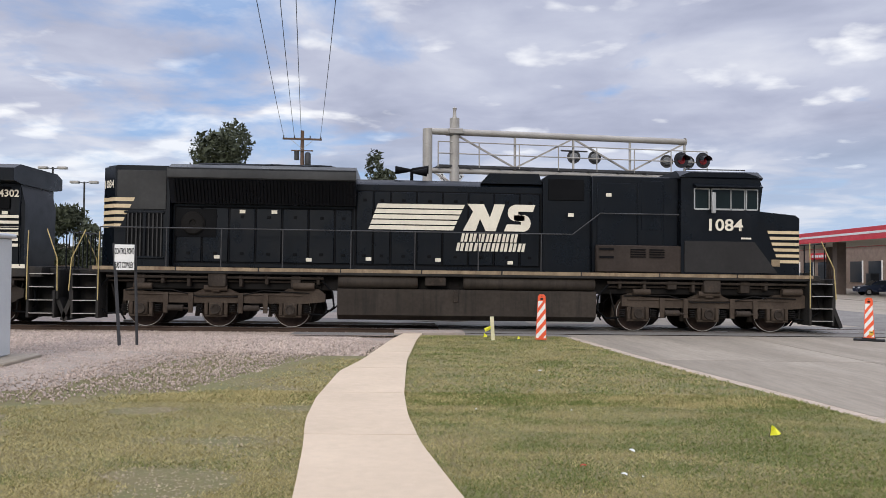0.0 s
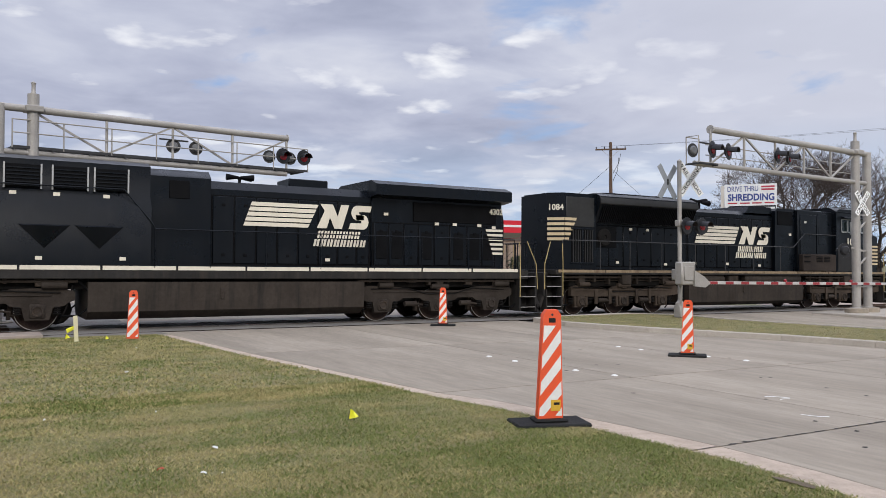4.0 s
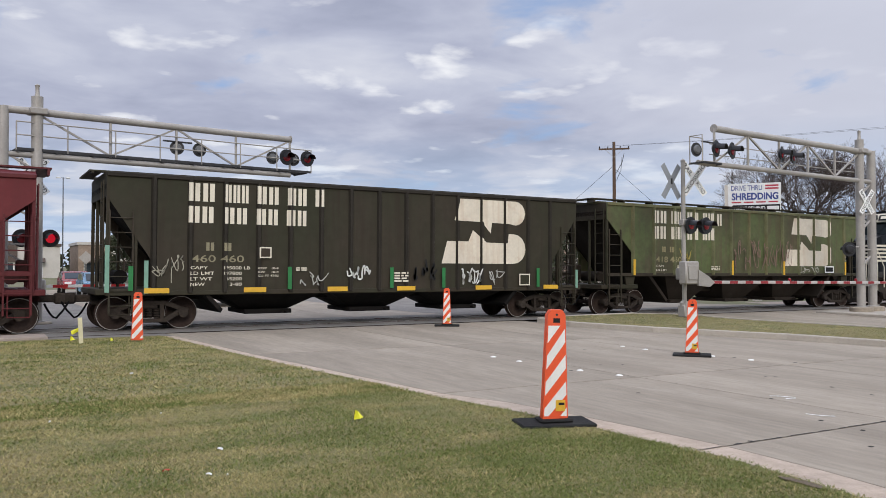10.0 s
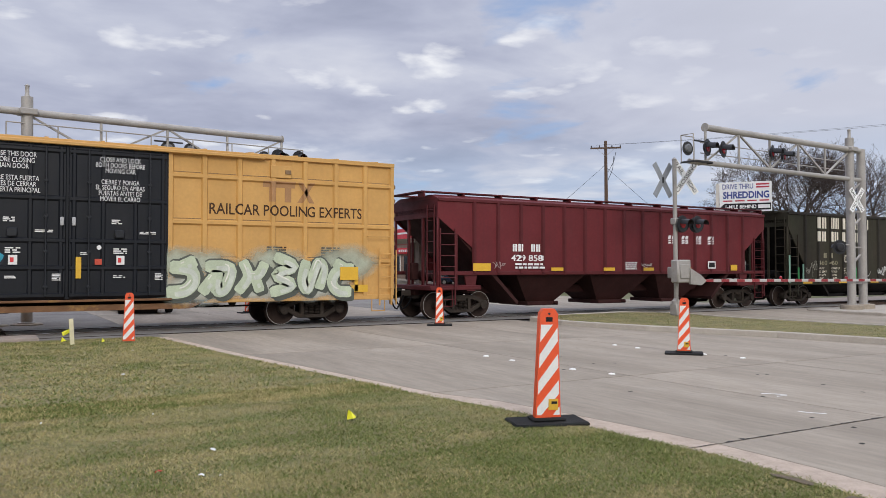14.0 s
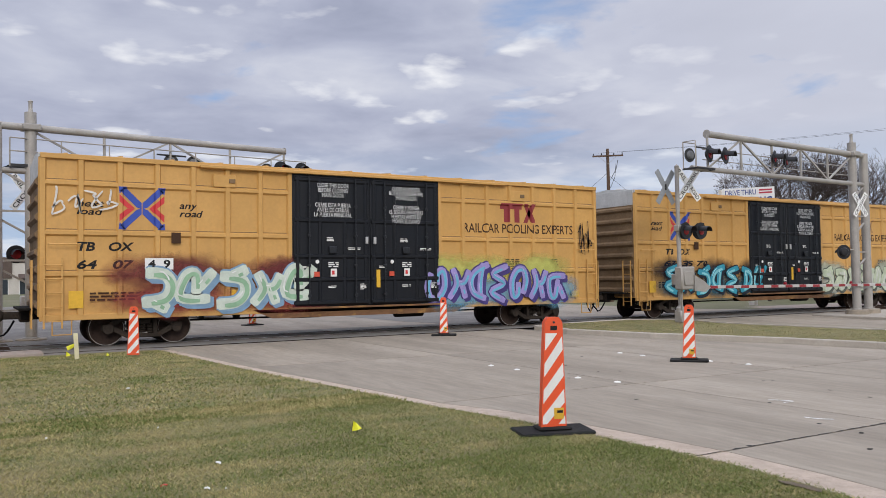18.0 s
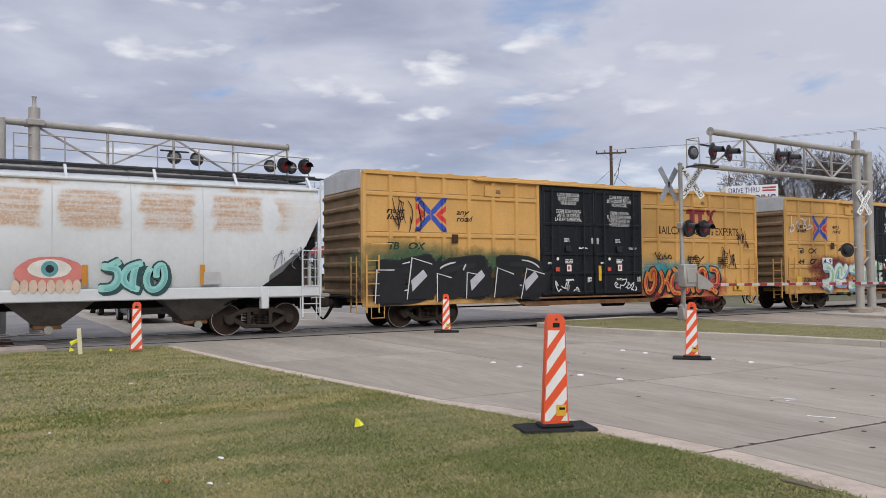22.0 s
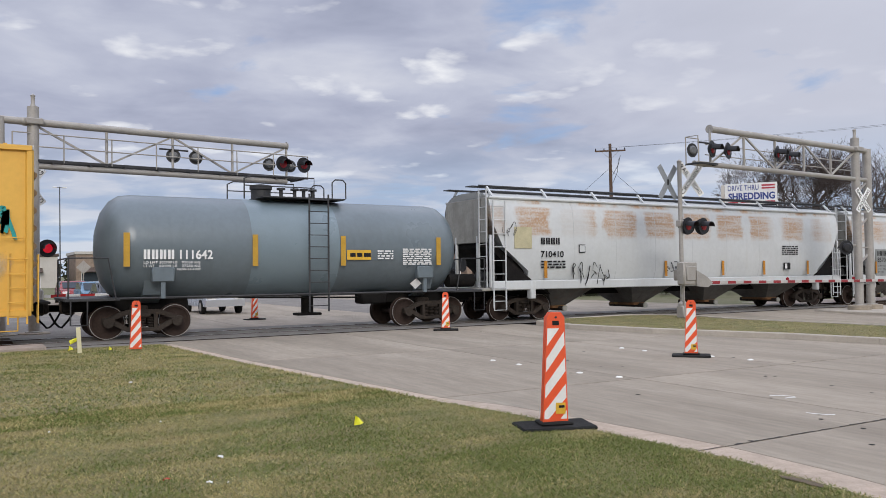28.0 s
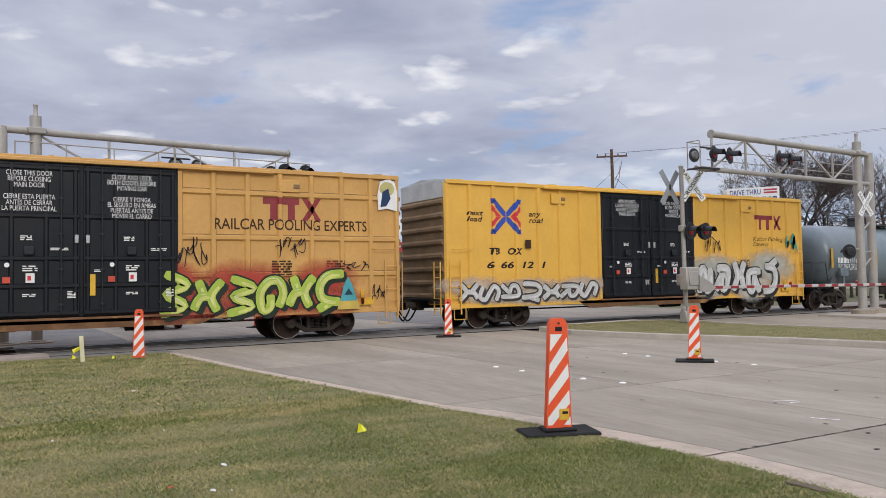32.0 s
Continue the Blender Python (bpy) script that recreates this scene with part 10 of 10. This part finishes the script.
    part("nose", Shape().prism([(8.3, 1.7), (9.72, 1.7), (9.74, 3.36), (9.62, 3.45), (8.4, 3.56)], "y", -1.35, 1.35), BLACK, car)
    part("nose_panel", Shape().prism([(6.25, 1.75), (9.0, 1.75), (8.3, 2.65), (6.25, 2.65)], "y", -1.545, -1.5), NOSE_DUST, car, "brown dusted lower cab side")
    part("nose_door", Shape().box(9.70, 9.76, -0.4, 0.4, 1.75, 3.1, 0.02), BLACK, car)
    part("headlight", Shape().box(9.5, 9.78, -0.3, 0.3, 3.25, 3.5, 0.03), DARK_STEEL, car)
    part("antenna_dome", Shape().box(6.9, 8.0, -0.8, 0.8, 4.69, 4.75, 0.03), BLACK, car)
    part("roof_rail", Shape().pipe([(6.5, -0.9, 4.70), (6.5, -0.9, 4.80), (8.3, -0.9, 4.80), (8.3, -0.9, 4.66)], 0.018, 5), DARK_STEEL, car)
    for z in (2.35, 2.12):
        part("handhold", Shape().box(3.78, 4.2, -1.525, -1.495, z, z + 0.06), GRILLE, car)
    for x in (7.0, 7.3, 7.7, 7.9):
        part("antenna", Shape().tube((x, -0.3, 4.74), (x, -0.3, 4.82), 0.04, 8), DARK_STEEL, car)
    part("antenna", Shape().box(9.05, 9.15, -0.1, 0.1, 3.4, 3.75, 0.02), STEEL, car)
    horn = part("horn", Shape().tube((-1.6, -0.2, 4.3), (-1.6, -0.2, 4.72), 0.05, 8), GRILLE, car)
    for dx, dy in ((-0.5, 0.0), (0.5, 0.08), (0.45, -0.12)):
        part("horn_bell", Shape().tube((-1.6, -0.2 + dy, 4.68 + dy * 0.5), (-1.6 + dx, -0.2 + dy, 4.68 + dy * 0.5), 0.04, 10, 0.13), GRILLE, horn)
    # below the frame
    part("fuel_tank", Shape().prism([(-1.2, 0.27), (-1.48, 0.42), (-1.5, 1.15), (1.5, 1.15), (1.48, 0.42), (1.2, 0.27)], "x", -3.66, 3.7), TANK_DUST, car, "dusty black fuel tank")
    for a, b in ((-3.66, -1.4), (-0.1, 3.7)):
        part("air_reservoir", Shape().lathe([(0.0, a), (0.18, a), (0.22, a + 0.06), (0.22, b - 0.06), (0.18, b), (0.0, b)], (0, -1.22, 1.36), "x", 14), TANK_DUST, car, "dusty air reservoir")
    part("sight_gauge", Shape().box(-0.4, -0.25, -1.53, -1.49, 0.8, 1.1, 0.01), GRIME, car)
    part("valve_box", Shape().box(-1.2, -0.6, -1.45, -1.2, 1.25, 1.5, 0.03), GRIME, car)
    for x in (-7.06, 7.06):
        loco_truck(car, x, TRUCK_DUST)
        part("underfloor_pipe", Shape().tube((x - 3.0, -1.35, 1.42), (x + 3.0, -1.35, 1.42), 0.04, 6).tube((x - 3.0, -1.2, 1.3), (x + 3.0, -1.2, 1.32), 0.03, 6), GRIME, car)
        part("bracket", Shape().box(x - 0.2, x + 0.3, -1.46, -1.2, 1.15, 1.55, 0.03), GRIME, car)
    end_steps(car, -10.2, -1, HANDRAIL)
    end_steps(car, 9.95, 1, HANDRAIL)
    handrail(car, [-10.2, -8.4, -6.9, -5.2, -3.3, -1.5, 0.3, 2.1], -1.5, 1.7, 2.78, DARK_STEEL)
    part("handrail", Shape().pipe([(2.1, -1.5, 2.78), (3.0, -1.5, 2.78), (3.8, -1.5, 3.4), (6.1, -1.5, 3.4)], 0.02, 6), DARK_STEEL, car)
    yw = -H - 0.075
    stripe_emblem(car, -2.84, -0.1, -0.07, 1.99, 2.86, 3.64, yw, LETTER)
    name_box(car, [(0, 1, 7)], LETTER, -0.18, 1.5, 2.54, 2.78, yw, 0.05)
    name_box(car, [(0, 1, 8)], LETTER, -0.31, 1.73, 2.27, 2.51, yw, 0.05)
    text_box(car, "1084", LETTER, 6.96, 7.96, 2.95, 3.30, -1.56, bold=0.02)
    lettering("1084", 0.31, LETTER, car, -10.37, -0.83, 3.9, bold=0.006, wide=0.95, turn=-45)
    bars(car, 7.9, -1.56, 2.72, [0.3], 0.05, LETTER)
    for k in range(5):
        z = 2.78 + k * 0.185
        part("stripe", Shape().flat([(-10.376, -0.81, z), (-9.926, -1.258, z), (-9.926, -1.258, z + 0.105), (-10.376, -0.81, z + 0.105)]), STRIPE_TAN, car, angle=0)
        part("stripe", Shape().flat([(-9.92, -1.279, z), (-9.76 + k * 0.09, -1.279, z), (-9.72 + k * 0.09, -1.279, z + 0.105), (-9.92, -1.279, z + 0.105)]), STRIPE_TAN, car, angle=0)
    end_stripes(car, 9.73, 9.1, -1.365, 2.05, 6, STRIPE_TAN, 0.17, -1)
    part("nose_top", Shape().box(8.6, 9.6, -0.9, 0.9, 3.42, 3.52, 0.03), BLACK, car)
    part("marker_light", Shape().box(9.55, 9.72, -1.3, -1.1, 3.2, 3.42, 0.02), DARK_STEEL, car)
    plate(car, "notice", 8.9, 9.15, 1.95, 2.15, -1.36, TAN_TRIM)
    for x, z in ((-7.2, 1.95), (-4.6, 1.9), (-2.9, 1.95), (-0.9, 1.95), (1.2, 1.9), (-6.5, 3.25), (-5.6, 3.25), (2.9, 3.3), (4.0, 3.9)):
        plate(car, "notice", x, x + 0.16, z, z + 0.1, -H - 0.06 if x < 2.2 else -1.345, LETTER)
    return car


def make_second_locomotive():
    car = vehicle("locomotive", "black diesel locomotive running backwards with white stripes on its nose", "locomotive", 91.0)
    part("frame", Shape().box(-10.6, 10.5, -1.5, 1.5, 1.36, 1.66, 0.02), BLACK_DULL, car)
    part("underframe", Shape().box(-9.6, 9.4, -1.12, 1.12, 1.08, 1.52, 0.03), GRIME_DARK, car, "dark underframe girders")
    for i in range(26):
        a = -9.3 + i * 0.72
        if not -3.8 < a < 4.2:
            part("bracket", Shape().box(a, a + 0.10 + 0.18 * (i % 3 == 0), -1.36, -1.1, 1.16 + 0.08 * (i % 2), 1.50, 0.02), GRIME, car)
    for sd in (-1, 1):
        for i in range(10):
            a = -9.2 + i * 1.93
            part("sill_trim", Shape().box(a, a + 1.87, min(sd * 1.5, sd * 1.512), max(sd * 1.5, sd * 1.512), 1.60, 1.71), LETTER if sd < 0 else TAN_TRIM, car, "cream sill stripe")
    H = 0.98
    part("cab", Shape().prism([(-6.1, 1.66), (-8.2, 1.66), (-8.2, 3.2), (-8.0, 4.3), (-7.8, 4.6), (-6.1, 4.68)], "y", -1.5, 1.5), BLACK, car)
    part("cab_roof", Shape().prism([(-1.54, 4.42), (-1.0, 4.74), (1.0, 4.74), (1.54, 4.42), (1.5, 4.38), (-1.5, 4.38)], "x", -8.0, -6.05), BLACK, car)
    plan = [(-8.0, -1.27, 3.58), (-9.45, -1.27, 3.42), (-9.80, -0.95, 3.22), (-9.80, 0.95, 3.22), (-9.45, 1.27, 3.42), (-8.0, 1.27, 3.58)]
    sh = Shape().add([(a, b, 1.66) for a, b, h in plan] + [(a, b, h) for a, b, h in plan], [list(range(6)), (6, 7, 10, 11), (7, 8, 9, 10)] + [(i, (i + 1) % 6, 6 + (i + 1) % 6, 6 + i) for i in range(6)])
    part("nose", sh, BLACK, car)
    part("nose_door", Shape().box(-9.84, -9.78, -0.35, 0.35, 1.7, 3.0, 0.02), BLACK, car)
    for k in range(5):
        z = 2.15 + k * 0.185
        part("stripe", Shape().flat([(-9.805, -0.93, z), (-9.805, 0.93, z), (-9.805, 0.93, z + 0.096), (-9.805, -0.93, z + 0.096)]), LETTER, car, angle=0)
        part("stripe", Shape().flat([(-9.805, -0.95, z), (-9.455, -1.274, z), (-9.455, -1.274, z + 0.096), (-9.805, -0.95, z + 0.096)]), LETTER, car, angle=0)
    part("windscreen", Shape().prism([(-8.22, 3.42), (-8.3, 3.42), (-8.06, 4.15), (-7.98, 4.15)], "y", -1.25, 1.25), WINDOW, car, "dark windscreen")
    part("number_board", Shape().prism([(-8.1, 4.18), (-8.2, 4.2), (-8.0, 4.55), (-7.9, 4.55)], "y", -1.2, 1.2), BLACK, car, "black panel with headlight and number boards")
    part("front_band", Shape().prism([(-8.215, 4.17), (-8.225, 4.18), (-8.0, 4.62), (-7.94, 4.62)], "y", -1.34, 1.34), LETTER, car, "cream band over the windscreen")
    for y in (-0.78, 0.78):
        nb = part("number_board", Shape().prism([(-8.25, 4.26), (-8.27, 4.26), (-8.12, 4.54), (-8.10, 4.54)], "y", y - 0.38, y + 0.38), BLACK, car, "black number board")
        part("number_bars", Shape().prism([(-8.268, 4.33), (-8.275, 4.33), (-8.19, 4.48), (-8.183, 4.48)], "y", y - 0.26, y + 0.26), LETTER, nb)
    part("headlight", Shape().box(-8.36, -8.1, -0.3, 0.3, 4.30, 4.56, 0.03), DARK_STEEL, car)
    for y in (-0.14, 0.14):
        part("headlight_lens", Shape().lathe([(0.0, -0.02), (0.09, -0.015), (0.10, 0.0)], (-8.36, y, 4.43), "x", 12), ALU, car, "bright headlight lens")
    for y in (-0.75, 0.55):
        part("wiper", Shape().tube((-8.12, y, 4.12), (-8.30, y + 0.35, 3.55), 0.012, 5), GRILLE, car)
    part("windscreen_frame", Shape().prism([(-8.02, 4.28), (-8.32, 3.38), (-8.25, 3.36), (-7.95, 4.26)], "y", -1.36, -1.27), BLACK, car)
    for y in (-1.2, -0.4, 0.4, 1.2):
        part("handrail_post", Shape().tube((-10.9, y, 1.55), (-10.9, y, 2.55), 0.025, 6), GRILLE, car)
    part("front_bulkhead", Shape().box(-10.85, -10.7, -1.35, 1.35, 0.9, 1.75, 0.03), GRILLE, car)
    part("visor", Shape().prism([(-7.55, 4.33), (-6.3, 4.33), (-6.3, 4.27), (-7.55, 4.27)], "y", -1.75, -1.5), BLACK, car)
    for a, b in ((-7.95, -7.6), (-7.45, -7.1), (-7.08, -6.72), (-6.62, -6.25)):
        w = part("cab_window", Shape().box(a, b, -1.515, -1.48, 3.5, 4.2, 0.005), WINDOW, car, "dark cab window")
        part("window_frame", Shape().box(a - 0.03, a, -1.53, -1.49, 3.47, 4.23).box(b, b + 0.03, -1.53, -1.49, 3.47, 4.23).box(a, b, -1.53, -1.49, 3.45, 3.5).box(a, b, -1.53, -1.49, 4.2, 4.24), ALU, w)
    part("vent", Shape().box(-7.2, -6.75, -1.52, -1.49, 1.95, 2.5, 0.01), GRILLE, car)
    part("side_panel", Shape().box(-7.95, -6.2, -1.515, -1.49, 1.75, 2.65, 0.01), BLACK, car)
    # equipment hood with louvred boxes
    part("equipment_hood", Shape().prism([(-1.48, 1.66), (-1.48, 3.3), (-1.25, 3.6), (-1.25, 4.42), (-0.9, 4.55), (0.9, 4.55), (1.25, 4.42), (1.25, 3.6), (1.48, 3.3), (1.48, 1.66)], "x", -6.1, -2.2), BLACK, car)
    part("equipment_hood", Shape().prism([(-1.25, 1.66), (-1.25, 4.2), (-0.95, 4.42), (0.95, 4.42), (1.25, 4.2), (1.25, 1.66)], "x", -2.2, -0.55), BLACK, car)
    for x in (-5.3, -4.2, -3.2):
        v = part("louvre_box", Shape().box(x - 0.42, x + 0.42, -1.30, -1.24, 3.68, 4.28, 0.01), GRILLE, car, "louvred vent")
        for k in range(6):
            part("louvre", Shape().box(x - 0.38, x + 0.38, -1.33, -1.29, 3.72 + k * 0.09, 3.75 + k * 0.09), BLACK, v)
        for e in (-0.44, 0.40):
            part("vent_edge", Shape().box(x + e, x + e + 0.04, -1.34, -1.29, 3.66, 4.3), ALU, v)
    for a, b in ((-5.4, -4.2), (-4.1, -2.9)):
        part("stamped_panel", Shape().add([(a, -1.495, 2.75), (b, -1.495, 2.75), ((a + b) / 2, -1.495, 2.15), (a + 0.1, -1.53, 2.72), (b - 0.1, -1.53, 2.72), ((a + b) / 2, -1.53, 2.25)], [(3, 4, 5), (0, 1, 4, 3), (1, 2, 5, 4), (2, 0, 3, 5)]), BLACK, car)
    part("intake_grille", Shape().box(-1.7, -1.15, -1.28, -1.24, 3.6, 4.1, 0.01), GRILLE, car)
    # long hood
    part("engine_hood", Shape().prism([(-H, 1.66), (-H, 3.95), (-0.7, 4.2), (0.7, 4.2), (H, 3.95), (H, 1.66)], "x", -0.55, 4.6), BLACK, car)
    doors_row(car, [-0.45, 0.2, 0.85, 1.5, 2.15, 2.8, 3.45, 4.1, 4.55], -H, 1.8, 3.75, BLACK)
    part("exhaust_stack", Shape().box(2.0, 3.3, -0.55, 0.55, 4.15, 4.45, 0.03), BLACK, car)
    horn = part("horn", Shape().tube((0.6, -0.1, 4.2), (0.6, -0.1, 4.4), 0.05, 8), GRILLE, car)
    for dx, dy in ((-0.4, 0.0), (0.4, 0.1), (0.4, -0.1)):
        part("horn_bell", Shape().tube((0.6, -0.1 + dy, 4.42), (0.6 + dx, -0.1 + dy, 4.42), 0.035, 10, 0.1), GRILLE, horn)
    part("radiator_hood", Shape().box(4.6, 9.66, -1.05, 1.05, 1.66, 4.1, 0.02), BLACK, car)
    part("radiator", Shape().prism([(-1.05, 3.95), (-1.58, 4.02), (-1.58, 4.36), (-1.2, 4.5), (1.2, 4.5), (1.58, 4.36), (1.58, 4.02), (1.05, 3.95)], "x", 4.5, 9.72), BLACK, car, "overhanging flat radiator")
    part("radiator_grille", Shape().box(6.1, 9.4, -1.10, -1.04, 3.25, 3.88, 0.01), GRILLE, car, "dark radiator grille")
    doors_row(car, [4.65, 5.2, 5.75, 6.3, 6.9, 7.5, 8.2, 8.8, 9.35], -1.05, 1.8, 3.15, BLACK)
    for x in (4.95, 5.5, 6.6, 7.85, 8.5, 9.05):
        part("door_screen", Shape().box(x - 0.2, x + 0.2, -1.095, -1.06, 2.0, 2.9, 0.01), GRILLE, car)
    part("rear_cap", Shape().prism([(9.65, 1.66), (9.78, 1.66), (9.78, 3.4), (9.65, 3.95)], "y", -1.0, 1.0), BLACK, car)
    lettering("4302", 0.28, LETTER, car, 9.1, -1.11, 3.6, bold=0.006)
    end_stripes(car, 9.66, 9.25, -1.11, 2.2, 6, LETTER, 0.16, -1)
    # below
    part("fuel_tank", Shape().prism([(-1.15, 0.28), (-1.46, 0.5), (-1.5, 1.28), (1.5, 1.28), (1.46, 0.5), (1.15, 0.28)], "x", -3.75, 4.16), TANK_DUST, car, "dusty black fuel tank with wet streaks")
    part("sight_gauge", Shape().box(-0.3, -0.2, -1.53, -1.49, 0.8, 1.1, 0.01), GRIME, car)
    for x in (-6.98, 6.98):
        loco_truck(car, x, TRUCK_DARK, True)
        part("underfloor_pipe", Shape().tube((x - 3.0, -1.35, 1.3), (x + 3.0, -1.35, 1.3), 0.04, 6), GRIME, car)
    end_steps(car, 10.1, 1, HANDRAIL)
    end_steps(car, -10.25, -1, LETTER)
    handrail(car, [9.9, 8.0, 6.2, 4.5, 2.7, 1.0, -0.6, -2.1], -1.5, 1.66, 2.72, BLACK)
    part("handrail", Shape().pipe([(-2.1, -1.5, 2.72), (-2.2, -1.5, 2.9), (-2.9, -1.42, 3.75), (-6.0, -1.42, 3.75)], 0.02, 6), BLACK, car)
    stripe_emblem(car, 0.44, 2.75, 2.77, 4.60, 2.92, 3.67, -H - 0.075, LETTER)
    name_box(car, [(0, 1, 7)], LETTER, 2.75, 4.2, 2.62, 2.84, -H - 0.075, 0.05)
    name_box(car, [(0, 1, 8)], LETTER, 2.62, 4.4, 2.36, 2.58, -H - 0.075, 0.05)
    text_box(car, "4302", WHITE, -7.58, -6.41, 2.93, 3.32, -1.53, bold=0.02)
    end_stripes(car, -9.45, -8.6, -1.275, 2.15, 5, LETTER, 0.185, 1)
    part("grab_rail", Shape().pipe([(-9.75, -1.55, 0.9), (-9.65, -1.5, 1.9), (-9.95, -1.35, 2.7)], 0.02, 6), LETTER, car, "cream grab rail")
    part("grab_rail", Shape().pipe([(-10.75, -1.5, 0.7), (-10.6, -1.5, 1.7), (-10.8, -1.4, 2.45)], 0.02, 6), LETTER, car, "cream grab rail")
    for x, z in ((-5.6, 3.5), (-4.6, 3.5), (-3.4, 3.5), (-3.0, 1.85), (5.0, 3.4), (6.9, 3.15), (7.6, 3.15), (8.6, 3.15), (9.2, 3.1), (3.0, 1.9), (-5.0, 1.85)):
        plate(car, "notice", x, x + 0.16, z, z + 0.09, -1.5 if x < -2.2 and z < 3.2 else (-1.33 if x < 0 else -1.11), LETTER)


make_lead_locomotive()
make_second_locomotive()


drape_marks()


def motions():
    for v, s in VEHICLES:
        rows = []
        for t, d in enumerate(TRAVEL):
            x = s + d
            rows.append((t, pose(x, TRACK_Y, rail_z(x), 0, 0.533, 0)))
        walk(v, rows)
    travelled = lambda t: float(np.interp(t, range(len(TRAVEL)), TRAVEL))
    for w, x, r in WHEELS:
        rows = []
        for k in range(481):
            a = math.degrees((travelled(k / 15) - TRAVEL[0]) / r)
            rows.append((k / 15, pose(x, 0, r, 0, a % 360, 0)))
        walk(w, rows)


motions()
